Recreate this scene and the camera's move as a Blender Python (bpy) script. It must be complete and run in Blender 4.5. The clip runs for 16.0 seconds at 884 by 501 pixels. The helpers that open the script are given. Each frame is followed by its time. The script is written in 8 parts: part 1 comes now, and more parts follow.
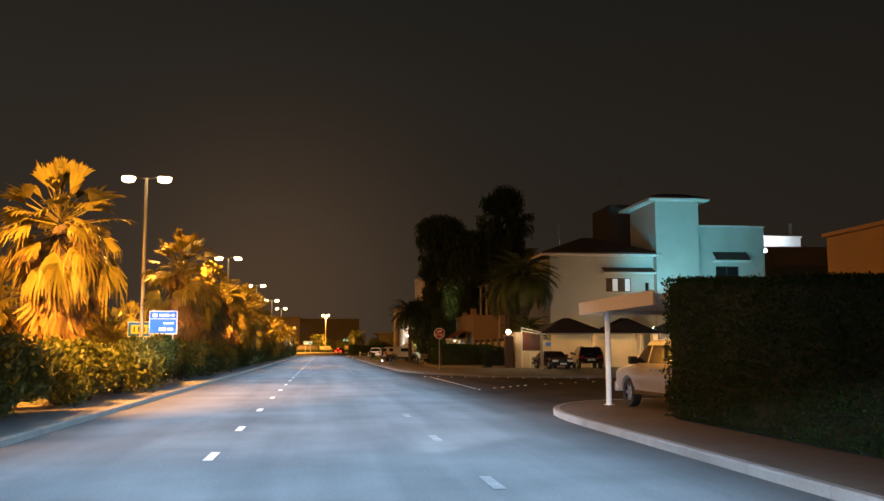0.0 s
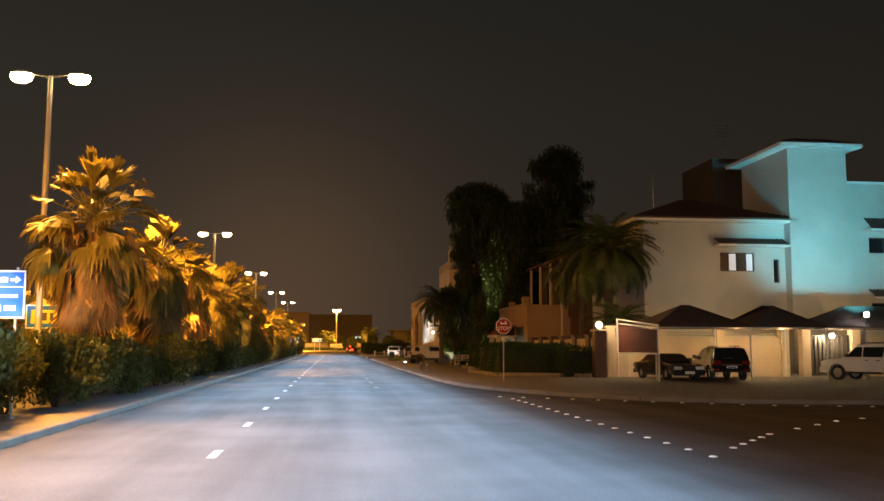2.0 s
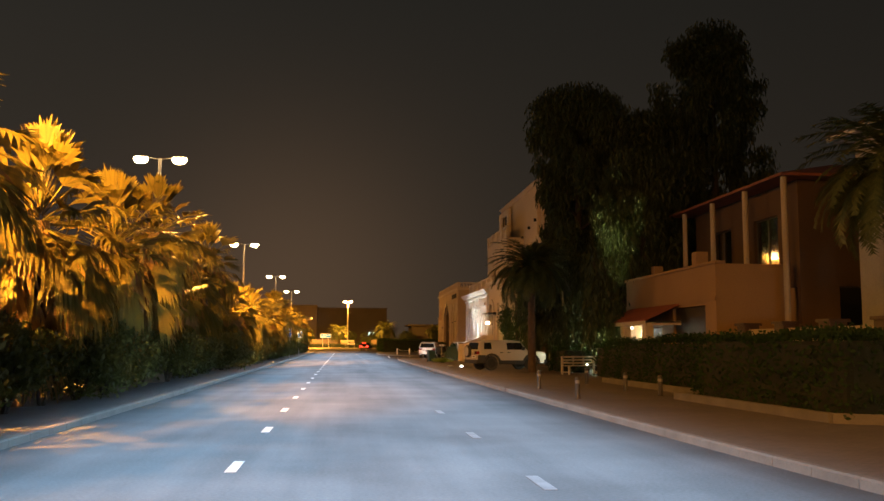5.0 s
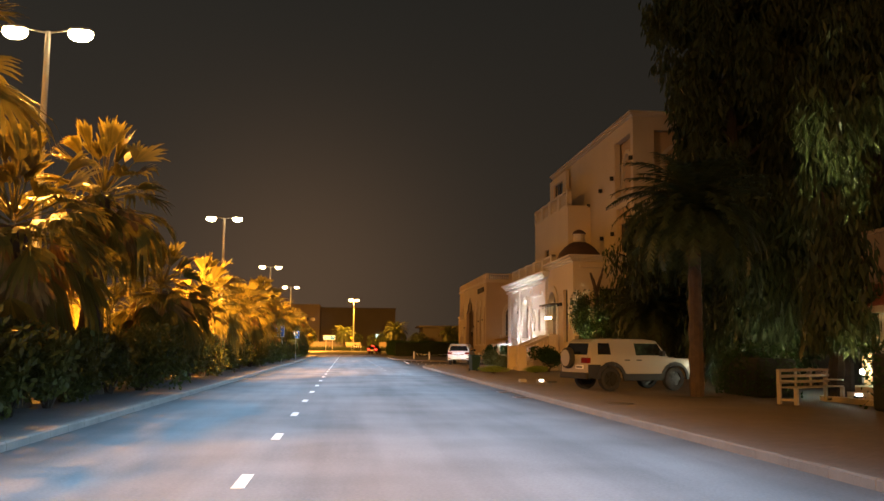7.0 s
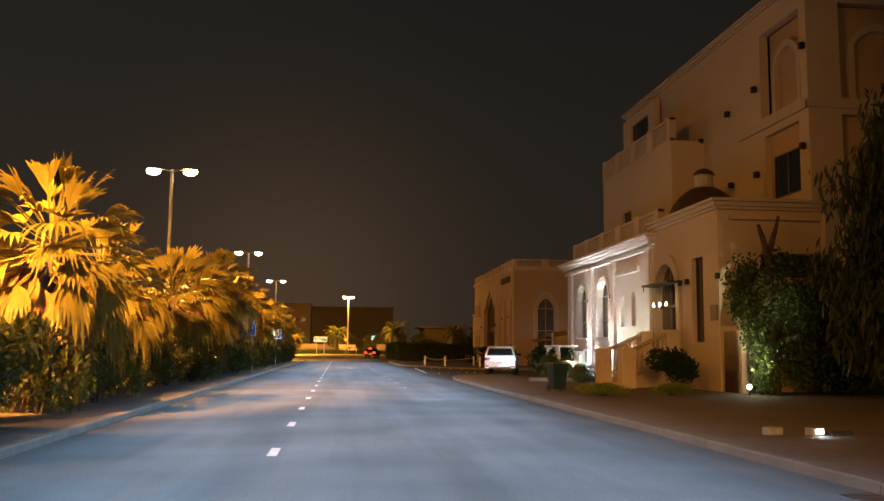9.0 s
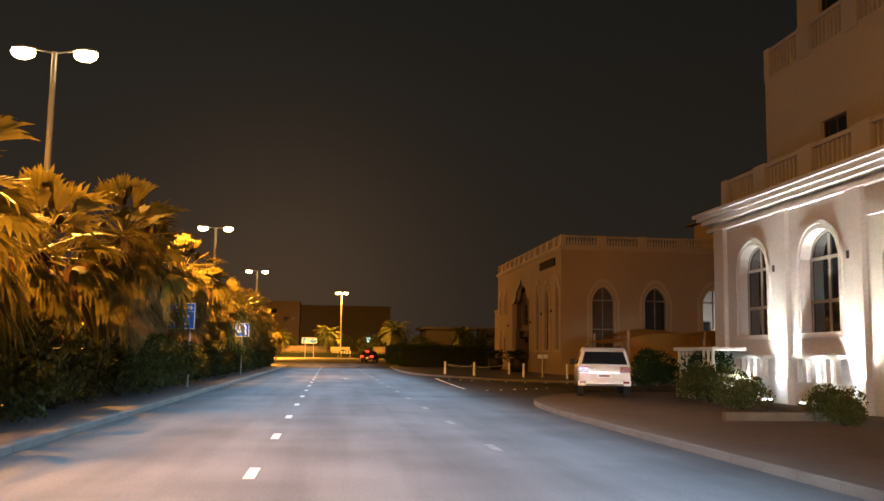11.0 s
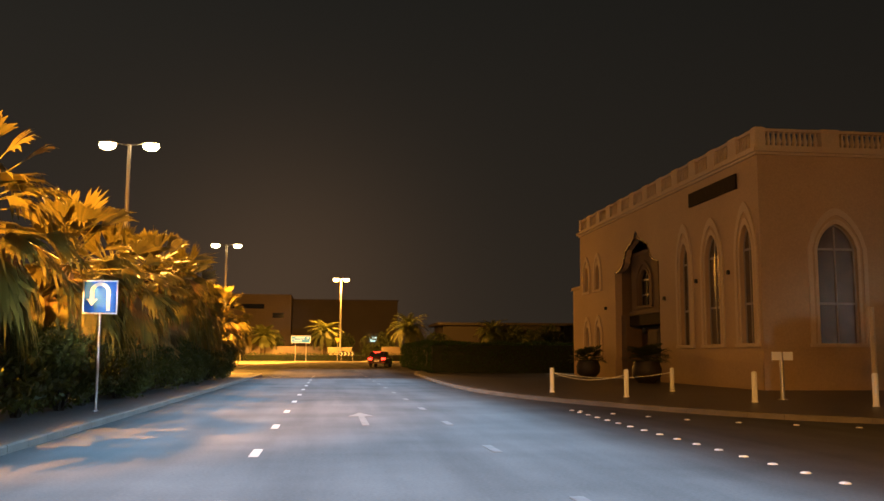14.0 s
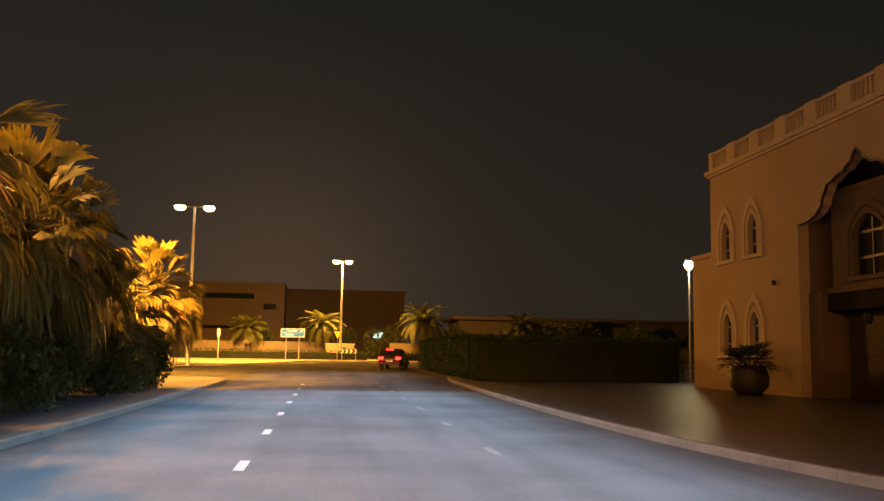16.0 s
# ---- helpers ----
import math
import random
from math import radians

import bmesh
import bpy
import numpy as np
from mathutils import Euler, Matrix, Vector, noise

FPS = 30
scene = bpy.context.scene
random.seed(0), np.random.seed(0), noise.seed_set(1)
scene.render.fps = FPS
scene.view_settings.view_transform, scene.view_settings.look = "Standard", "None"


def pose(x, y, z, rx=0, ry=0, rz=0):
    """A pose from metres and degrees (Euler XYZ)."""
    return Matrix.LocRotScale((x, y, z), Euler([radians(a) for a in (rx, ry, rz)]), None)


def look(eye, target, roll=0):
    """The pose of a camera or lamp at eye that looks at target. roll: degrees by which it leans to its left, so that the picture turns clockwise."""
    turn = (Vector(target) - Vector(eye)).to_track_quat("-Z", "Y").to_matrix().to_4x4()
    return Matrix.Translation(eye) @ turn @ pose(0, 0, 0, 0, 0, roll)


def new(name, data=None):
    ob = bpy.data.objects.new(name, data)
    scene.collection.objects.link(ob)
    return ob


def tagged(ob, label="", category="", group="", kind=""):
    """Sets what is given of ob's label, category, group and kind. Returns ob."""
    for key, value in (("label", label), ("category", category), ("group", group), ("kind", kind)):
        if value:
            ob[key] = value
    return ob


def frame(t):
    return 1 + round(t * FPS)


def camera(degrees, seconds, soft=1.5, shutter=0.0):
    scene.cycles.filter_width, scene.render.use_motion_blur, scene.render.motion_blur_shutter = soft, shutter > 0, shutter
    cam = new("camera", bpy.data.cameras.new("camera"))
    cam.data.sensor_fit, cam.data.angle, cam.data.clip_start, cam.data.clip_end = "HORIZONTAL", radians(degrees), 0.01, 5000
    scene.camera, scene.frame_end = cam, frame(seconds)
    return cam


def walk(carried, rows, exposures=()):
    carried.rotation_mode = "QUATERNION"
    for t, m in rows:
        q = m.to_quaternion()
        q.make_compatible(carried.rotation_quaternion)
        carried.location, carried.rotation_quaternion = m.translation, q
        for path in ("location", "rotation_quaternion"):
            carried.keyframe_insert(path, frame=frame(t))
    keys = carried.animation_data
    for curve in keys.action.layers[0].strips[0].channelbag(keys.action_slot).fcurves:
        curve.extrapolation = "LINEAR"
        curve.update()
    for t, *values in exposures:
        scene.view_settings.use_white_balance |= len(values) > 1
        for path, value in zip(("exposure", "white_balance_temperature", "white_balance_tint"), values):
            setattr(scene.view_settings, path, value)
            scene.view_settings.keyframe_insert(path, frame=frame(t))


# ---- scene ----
cam = camera(52.6, 16.0)
PATH = [
    (0, (0.547, 2.474, 1.674), (0.81, 4.444, 1.893), -0.2),
    (0.5, (0.614, 8.033, 1.759), (0.87, 10.005, 1.971), -0.7),
    (1, (0.719, 13.616, 1.772), (0.967, 15.589, 1.983), -0.5),
    (1.5, (0.78, 19.286, 1.788), (1.022, 21.26, 1.999), -0.1),
    (2, (0.773, 25.06, 1.785), (1.011, 27.034, 2.0), 0.1),
    (2.5, (0.778, 30.965, 1.807), (1.012, 32.939, 2.024), -0.1),
    (3, (0.723, 36.814, 1.799), (0.954, 38.788, 2.019), -0.1),
    (3.5, (0.657, 42.57, 1.773), (0.882, 44.545, 1.993), 0.3),
    (4, (0.497, 48.362, 1.703), (0.719, 50.338, 1.919), 0.4),
    (6.5, (0.082, 77.156, 1.619), (0.293, 79.134, 1.826), 0.1),
    (7, (0.015, 82.894, 1.575), (0.223, 84.871, 1.792), 0.5),
    (7.5, (-0.051, 88.574, 1.588), (0.156, 90.552, 1.801), 0.6),
    (8, (-0.1, 94.247, 1.616), (0.109, 96.224, 1.832), 0.4),
    (8.5, (-0.209, 100.052, 1.599), (0.007, 102.028, 1.82), 0.6),
    (9, (-0.184, 105.903, 1.597), (0.04, 107.877, 1.82), 0.5),
    (9.5, (-0.181, 111.77, 1.584), (0.05, 113.743, 1.809), 0.7),
    (12, (-0.147, 140.824, 1.603), (0.1, 142.795, 1.836), 0.7),
    (12.5, (-0.106, 146.564, 1.574), (0.144, 148.535, 1.796), 0.4),
    (13, (-0.066, 152.455, 1.537), (0.188, 154.426, 1.762), 0.4),
    (13.5, (-0.041, 158.312, 1.524), (0.21, 160.283, 1.751), 0.1),
    (14, (-0.047, 164.124, 1.536), (0.2, 166.095, 1.77), 0.2),
    (14.5, (-0.061, 169.961, 1.576), (0.184, 171.932, 1.811), 0.4),
    (15, (-0.041, 175.766, 1.629), (0.204, 177.737, 1.86), 0.2),
    (15.5, (-0.041, 181.509, 1.591), (0.207, 183.481, 1.821), 0.2),
    (16, (-0.05, 187.203, 1.564), (0.199, 189.174, 1.795), 0.9),
]
EXPOSURES = [(0, 0.05), (2, 0.28), (3.2, 0.3), (4.2, 0.18), (6.4, 0.5), (7.2, 0.32), (8.2, 0.02), (9.4, -0.12), (12, -0.08), (16, 0.05)]
walk(cam, [(t, look(eye, target, roll)) for t, eye, target, roll in PATH], EXPOSURES)

# ---- night sky, street light, headlight stand-ins ----
world = bpy.data.worlds.new("night_sky")
scene.world = world
world.use_nodes = True
wn = world.node_tree
wn.nodes.clear()
w_out = wn.nodes.new("ShaderNodeOutputWorld")
w_bg = wn.nodes.new("ShaderNodeBackground")
w_geo = wn.nodes.new("ShaderNodeTexCoord")
w_sep = wn.nodes.new("ShaderNodeSeparateXYZ")
w_ramp = wn.nodes.new("ShaderNodeValToRGB")
w_ramp.color_ramp.elements[0].position = 0.0
w_ramp.color_ramp.elements[0].color = (0.0275, 0.0205, 0.0145, 1)
w_ramp.color_ramp.elements[1].position = 0.42
w_ramp.color_ramp.elements[1].color = (0.0126, 0.0120, 0.0102, 1)
wn.links.new(w_geo.outputs["Generated"], w_sep.inputs[0])
wn.links.new(w_sep.outputs["Z"], w_ramp.inputs[0])
# the sky is set brighter to the west, for the glow round the lamps
w_side = wn.nodes.new("ShaderNodeMapRange")
w_side.inputs["From Min"].default_value, w_side.inputs["From Max"].default_value = -0.5, 0.6
w_side.inputs["To Min"].default_value, w_side.inputs["To Max"].default_value = 1.3, 0.72
wn.links.new(w_sep.outputs["X"], w_side.inputs["Value"])
wn.links.new(w_side.outputs[0], w_bg.inputs[1])
# and a low sodium glow stands over the lit street ahead
w_dot = wn.nodes.new("ShaderNodeVectorMath")
w_dot.operation = "DOT_PRODUCT"
w_dot.inputs[1].default_value = (-0.05, 0.997, 0.06)
w_pow = wn.nodes.new("ShaderNodeMath")
w_pow.operation, w_pow.use_clamp = "POWER", True
w_pow.inputs[1].default_value = 80.0
w_glow = wn.nodes.new("ShaderNodeMix")
w_glow.data_type, w_glow.blend_type = "RGBA", "ADD"
w_glow.inputs["B"].default_value = (0.038, 0.020, 0.0095, 1)
wn.links.new(w_geo.outputs["Generated"], w_dot.inputs[0])
wn.links.new(w_dot.outputs["Value"], w_pow.inputs[0])
wn.links.new(w_pow.outputs[0], w_glow.inputs["Factor"])
wn.links.new(w_ramp.outputs[0], w_glow.inputs["A"])
wn.links.new(w_glow.outputs["Result"], w_bg.inputs[0])
wn.links.new(w_bg.outputs[0], w_out.inputs[0])

SODIUM = (1.0, 0.405, 0.052)
WARM = (1.0, 0.72, 0.40)
STREET_WATTS = 5900
MID_WATTS = 170000
ROW_WATTS = 22000
HEAD_WATTS = 4100
BEAM_WATTS = 3200


def point_lamp(name, at, watts, colour, radius=0.12):
    data = bpy.data.lights.new(name, "POINT")
    data.energy, data.color, data.shadow_soft_size = watts, colour, radius
    ob = new(name, data)
    ob.location = at
    return ob


def spot_lamp(name, at, target, watts, colour, cone, blend=0.6, radius=0.06):
    data = bpy.data.lights.new(name, "SPOT")
    data.energy, data.color, data.shadow_soft_size = watts, colour, radius
    data.spot_size, data.spot_blend = radians(cone), blend
    ob = new(name, data)
    ob.matrix_world = look(at, target)
    return ob


def rise(y):
    """Height of the ground: level along the street, lifted at the far junction to fit the camera's view."""
    s = min(max((y - 238.0) / 55.0, 0.0), 1.0)
    return 0.6 * s * s * (3 - 2 * s)


# Street lamps stand in the median; each has two lanterns that light the street.
LAMP_X, LAMP_Z = -11.2, 13.1
LAMP_YS = (14.5, 63.4, 116.3, 164.7, 214.4, 262.1)
FAR_LAMPS = ((1.6, 299.0, 12.9),)
# factors that balance the brightness from lamp to lamp
LAMP_GAIN = (1.1, 0.92, 0.92, 0.82, 0.78, 0.9)
CROWN_SHARE = (0.72, 1.0, 1.0, 0.9, 0.9, 0.9)
for ly, gain, crown in zip(LAMP_YS, LAMP_GAIN, CROWN_SHARE):
    for side in (-1, 1):
        at = (LAMP_X + side * 1.15, ly, LAMP_Z - 0.52 + rise(ly))
        for way in (-1, 1):
            ahead = 1.0 if way > 0 else 0.26
            spot_lamp("lantern_beam", at, (at[0] + (8.0 if side > 0 else 3.5), ly + way * 15, 2.6), STREET_WATTS * gain * (1.1 if way > 0 else 0.8), SODIUM, 112, 0.8, 0.12)
            # spots added to brighten the palm crowns; those thrown back are dimmed
            spot_lamp("lantern_mid", at, (LAMP_X + 0.6 + side * 1.2, ly + way * 12.0, 5.6), MID_WATTS * crown * ahead, SODIUM, 57, 0.95, 0.12)
            spot_lamp("lantern_throw", at, (LAMP_X + side * 1.1, ly + way * 28, 6.0), ROW_WATTS * ahead, SODIUM, 30, 0.8, 0.12)
for lx, ly, lz in FAR_LAMPS:
    for side in (-1, 1):
        point_lamp("lantern_light", (lx + side * 0.75, ly, lz - 0.7), 27000, SODIUM, 0.16)

# Fixed low cool panels over the carriageway stand in for the car's dipped headlights.
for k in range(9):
    data = bpy.data.lights.new("headlight_fill", "AREA")
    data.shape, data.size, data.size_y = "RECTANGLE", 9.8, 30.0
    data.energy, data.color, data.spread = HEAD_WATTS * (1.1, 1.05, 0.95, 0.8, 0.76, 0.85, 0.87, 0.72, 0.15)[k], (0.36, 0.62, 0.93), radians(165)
    wash = new("headlight_fill", data)
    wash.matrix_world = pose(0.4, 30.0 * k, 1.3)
# fixed spots along the street stand in for the travelling beams
for k in range(6):
    for side in (-1, 1):
        spot_lamp("headlight_beam", (0.6 + 0.55 * side, 36.0 * k, 1.0), (0.6 + 4.6 * side, 36.0 * k + 20, 1.6), BEAM_WATTS * (1.5 if side < 0 else 0.2), (0.66, 0.82, 1.0), 30, 0.8, 0.08)


# a fixed spot for the low right-hand part of the beam, on the foot of the near hedge
spot_lamp("headlight_low", (1.1, -3.0, 0.8), (9.0, 15.0, -1.5), 9000, (0.66, 0.82, 1.0), 17, 0.35, 0.06)

# narrow spots added to brighten the road signs, in place of reflective sheeting
for sign_fill_y, sign_at, watts in ((14.0, (-12.0, 66.7, 3.1), 42000), (8.0, (-7.6, 47.0, 2.9), 52000), (128.0, (-6.42, 167.0, 2.95), 3000), (152.0, (-5.8, 187.6, 2.85), 40000), (216.0, (-4.0, 292.5, 3.7), 26000)):
    spot_lamp("sign_fill", (0.3, sign_fill_y, 0.9), sign_at, watts, (0.66, 0.82, 1.0), 5.5, 0.6, 0.05)

# fixed spots added over the mouths of the two side streets and the cars parked there, for headlight spill
for corner_fill_y, corner_fill_at, watts, cone in ((130.0, (10.6, 161.5, 1.2), 12000, 8), (131.0, (8.5, 149.0, 0.0), 9000, 24), (14.0, (10.5, 38.0, 0.0), 9000, 28)):
    spot_lamp("corner_fill", (1.0, corner_fill_y, 0.9), corner_fill_at, watts, (0.66, 0.82, 1.0), cone, 0.9, 0.05)

# ---- materials ----
def surf(name, a, b=None, scale=1.5, rough=0.8, metal=0.0, bump=0.15, fine=14.0, spec=0.5, rand=0.0, contrast=0.5):
    """A procedural surface: broad patches between two colours, fine grain, relief and uneven gloss."""
    m = bpy.data.materials.new(name)
    m.use_nodes = True
    nt = m.node_tree
    p = nt.nodes["Principled BSDF"]
    b = b or tuple(c * 0.78 for c in a)
    tc = nt.nodes.new("ShaderNodeTexCoord")
    n1, n2 = nt.nodes.new("ShaderNodeTexNoise"), nt.nodes.new("ShaderNodeTexNoise")
    for n, s in ((n1, scale), (n2, scale * fine)):
        n.inputs["Scale"].default_value = s
        n.inputs["Detail"].default_value = 5
        nt.links.new(tc.outputs["Object"], n.inputs["Vector"])
    ramp = nt.nodes.new("ShaderNodeValToRGB")
    ramp.color_ramp.elements[0].position, ramp.color_ramp.elements[1].position = 0.5 - contrast / 2, 0.5 + contrast / 2
    ramp.color_ramp.elements[0].color, ramp.color_ramp.elements[1].color = (*b, 1), (*a, 1)
    nt.links.new(n1.outputs["Fac"], ramp.inputs[0])
    grain = nt.nodes.new("ShaderNodeMix")
    grain.data_type, grain.blend_type = "RGBA", "MULTIPLY"
    grain.inputs["Factor"].default_value = 0.35
    nt.links.new(ramp.outputs[0], grain.inputs["A"])
    nt.links.new(n2.outputs["Fac"], grain.inputs["B"])
    last = grain.outputs["Result"]
    if rand:
        info = nt.nodes.new("ShaderNodeObjectInfo")
        hsv = nt.nodes.new("ShaderNodeHueSaturation")
        mr = nt.nodes.new("ShaderNodeMapRange")
        mr.inputs["To Min"].default_value, mr.inputs["To Max"].default_value = 1 - rand, 1 + rand
        nt.links.new(info.outputs["Random"], mr.inputs["Value"])
        nt.links.new(mr.outputs[0], hsv.inputs["Value"])
        nt.links.new(last, hsv.inputs["Color"])
        last = hsv.outputs[0]
    nt.links.new(last, p.inputs["Base Color"])
    rr = nt.nodes.new("ShaderNodeMapRange")
    rr.inputs["To Min"].default_value, rr.inputs["To Max"].default_value = max(rough - 0.12, 0.02), min(rough + 0.1, 1)
    nt.links.new(n2.outputs["Fac"], rr.inputs["Value"])
    nt.links.new(rr.outputs[0], p.inputs["Roughness"])
    p.inputs["Metallic"].default_value = metal
    p.inputs["Specular IOR Level"].default_value = spec
    if bump:
        bm_ = nt.nodes.new("ShaderNodeBump")
        bm_.inputs["Strength"].default_value = bump
        bm_.inputs["Distance"].default_value = 0.03
        nt.links.new(n2.outputs["Fac"], bm_.inputs["Height"])
        nt.links.new(bm_.outputs[0], p.inputs["Normal"])
    return m


def plain(name, c, rough=0.4, metal=0.0, coat=0.0, alpha=1.0, transmission=0.0):
    m = bpy.data.materials.new(name)
    m.use_nodes = True
    p = m.node_tree.nodes["Principled BSDF"]
    p.inputs["Base Color"].default_value = (*c, 1)
    p.inputs["Roughness"].default_value = rough
    p.inputs["Metallic"].default_value = metal
    p.inputs["Coat Weight"].default_value = coat
    p.inputs["Transmission Weight"].default_value = transmission
    return m


def glow(name, c, strength):
    m = bpy.data.materials.new(name)
    m.use_nodes = True
    p = m.node_tree.nodes["Principled BSDF"]
    p.inputs["Base Color"].default_value = (*c, 1)
    p.inputs["Emission Color"].default_value = (*c, 1)
    p.inputs["Emission Strength"].default_value = strength
    return m


def leafy(name, a, b, rough=0.5):
    """Foliage: colour varies from clump to clump and leaf to leaf; a little light comes through."""
    m = bpy.data.materials.new(name)
    m.use_nodes = True
    nt = m.node_tree
    p = nt.nodes["Principled BSDF"]
    geo = nt.nodes.new("ShaderNodeNewGeometry")
    tc = nt.nodes.new("ShaderNodeTexCoord")
    n = nt.nodes.new("ShaderNodeTexNoise")
    n.inputs["Scale"].default_value = 0.9
    nt.links.new(tc.outputs["Object"], n.inputs["Vector"])
    add = nt.nodes.new("ShaderNodeMath")
    add.operation = "MULTIPLY_ADD"
    add.inputs[1].default_value, add.inputs[2].default_value = 0.6, -0.05
    nt.links.new(geo.outputs["Random Per Island"], add.inputs[0])
    add2 = nt.nodes.new("ShaderNodeMath")
    add2.operation = "MULTIPLY_ADD"
    add2.inputs[1].default_value = 0.5
    nt.links.new(n.outputs["Fac"], add2.inputs[0])
    nt.links.new(add.outputs[0], add2.inputs[2])
    mix = nt.nodes.new("ShaderNodeMix")
    mix.data_type = "RGBA"
    mix.inputs["A"].default_value, mix.inputs["B"].default_value = (*b, 1), (*a, 1)
    nt.links.new(add2.outputs[0], mix.inputs["Factor"])
    nt.links.new(mix.outputs["Result"], p.inputs["Base Color"])
    p.inputs["Roughness"].default_value = rough
    p.inputs["Specular IOR Level"].default_value = 0.3
    tr = nt.nodes.new("ShaderNodeBsdfTranslucent")
    nt.links.new(mix.outputs["Result"], tr.inputs["Color"])
    ms = nt.nodes.new("ShaderNodeMixShader")
    ms.inputs[0].default_value = 0.28
    nt.links.new(p.outputs[0], ms.inputs[1])
    nt.links.new(tr.outputs[0], ms.inputs[2])
    nt.links.new(ms.outputs[0], nt.nodes["Material Output"].inputs["Surface"])
    return m


def asphalt_mat():
    m = surf("asphalt", (0.168, 0.165, 0.162), (0.118, 0.115, 0.112), 0.35, 0.88, bump=0.35, fine=60, spec=0.0, contrast=0.45)
    nt = m.node_tree
    p = nt.nodes["Principled BSDF"]
    # wheel tracks, oil and patch seams as darker, smoother streaks along the street
    tc = nt.nodes.new("ShaderNodeTexCoord")
    mp = nt.nodes.new("ShaderNodeMapping")
    mp.inputs["Scale"].default_value = (0.55, 0.035, 1)
    n = nt.nodes.new("ShaderNodeTexNoise")
    n.inputs["Scale"].default_value, n.inputs["Detail"].default_value = 1.6, 6
    nt.links.new(tc.outputs["Object"], mp.inputs[0])
    nt.links.new(mp.outputs[0], n.inputs["Vector"])
    rp = nt.nodes.new("ShaderNodeValToRGB")
    rp.color_ramp.elements[0].position, rp.color_ramp.elements[1].position = 0.36, 0.6
    rp.color_ramp.elements[0].color, rp.color_ramp.elements[1].color = (0.80, 0.80, 0.80, 1), (1, 1, 1, 1)
    nt.links.new(n.outputs["Fac"], rp.inputs[0])
    mul = nt.nodes.new("ShaderNodeMix")
    mul.data_type, mul.blend_type = "RGBA", "MULTIPLY"
    mul.inputs["Factor"].default_value = 1.0
    src = p.inputs["Base Color"].links[0].from_socket
    nt.links.new(src, mul.inputs["A"])
    nt.links.new(rp.outputs[0], mul.inputs["B"])
    nt.links.new(mul.outputs["Result"], p.inputs["Base Color"])
    return m


def paver_mat(name, a, b, rough=0.85):
    m = surf(name, a, b, 0.5, rough, bump=0.2, fine=30)
    nt = m.node_tree
    p = nt.nodes["Principled BSDF"]
    tc = nt.nodes.new("ShaderNodeTexCoord")
    br = nt.nodes.new("ShaderNodeTexBrick")
    br.inputs["Scale"].default_value = 1.0
    br.inputs["Brick Width"].default_value, br.inputs["Row Height"].default_value = 0.2, 0.1
    br.inputs["Mortar Size"].default_value = 0.006
    br.inputs["Color1"].default_value, br.inputs["Color2"].default_value = (1, 1, 1, 1), (0.8, 0.78, 0.76, 1)
    br.inputs["Mortar"].default_value = (0.5, 0.5, 0.5, 1)
    nt.links.new(tc.outputs["Object"], br.inputs["Vector"])
    mul = nt.nodes.new("ShaderNodeMix")
    mul.data_type, mul.blend_type = "RGBA", "MULTIPLY"
    mul.inputs["Factor"].default_value = 1.0
    src = p.inputs["Base Color"].links[0].from_socket
    nt.links.new(src, mul.inputs["A"])
    nt.links.new(br.outputs["Color"], mul.inputs["B"])
    nt.links.new(mul.outputs["Result"], p.inputs["Base Color"])
    return m


M_ASPHALT = asphalt_mat()
M_SAND = surf("sand", (0.42, 0.34, 0.24), (0.33, 0.26, 0.18), 0.4, 0.95, bump=0.3, fine=40)
M_PAVER = paver_mat("pavers", (0.168, 0.132, 0.102), (0.118, 0.094, 0.072))
M_PAVER_GREY = paver_mat("grey_pavers", (0.165, 0.150, 0.134), (0.120, 0.110, 0.099))
M_PAVER_WORN = paver_mat("polished_grey_pavers", (0.105, 0.095, 0.084), (0.075, 0.068, 0.060), 0.42)
M_KERB = surf("kerb_concrete", (0.36, 0.34, 0.31), (0.22, 0.205, 0.185), 1.2, 0.85, bump=0.3, fine=20)
# kerb concrete darkened, as the headlight panels light it too strongly
M_KERB_DULL = surf("darkened_kerb_concrete", (0.21, 0.185, 0.155), (0.13, 0.115, 0.095), 1.2, 0.9, bump=0.3, fine=20)
# pavers' tone, so that the raised kerb looks flush from the camera
M_KERB_SAND = surf("paver_toned_kerb_stone", (0.15, 0.118, 0.092), (0.095, 0.076, 0.06), 1.2, 0.9, bump=0.3, fine=20)
M_PAINT = surf("road_paint", (0.46, 0.46, 0.44), (0.28, 0.28, 0.27), 4, 0.7, bump=0.1, spec=0.1)
M_STUD = plain("ceramic_stud", (0.85, 0.85, 0.83), 0.25, coat=0.5)
M_TAN = surf("tan_render", (0.60, 0.42, 0.23), (0.51, 0.355, 0.195), 0.25, 0.9, bump=0.12, fine=50)
M_TANTRIM = surf("tan_trim", (0.72, 0.55, 0.34), (0.63, 0.48, 0.30), 0.4, 0.85, bump=0.1, fine=40)
M_CREAM = surf("cream_render", (0.68, 0.56, 0.39), (0.59, 0.48, 0.33), 0.3, 0.88, bump=0.12, fine=50)
M_CREAMTRIM = surf("cream_trim", (0.62, 0.54, 0.42), (0.55, 0.47, 0.36), 0.5, 0.8, bump=0.1, fine=40)
M_WHITE = surf("white_render", (0.80, 0.77, 0.72), (0.72, 0.69, 0.64), 0.3, 0.8, bump=0.12, fine=50)
M_VILLA = surf("villa_roughcast", (0.54, 0.53, 0.48), (0.45, 0.44, 0.40), 0.5, 0.95, bump=0.5, fine=25)
M_WALL = surf("boundary_render", (0.62, 0.50, 0.34), (0.50, 0.40, 0.27), 0.6, 0.9, bump=0.2, fine=30)
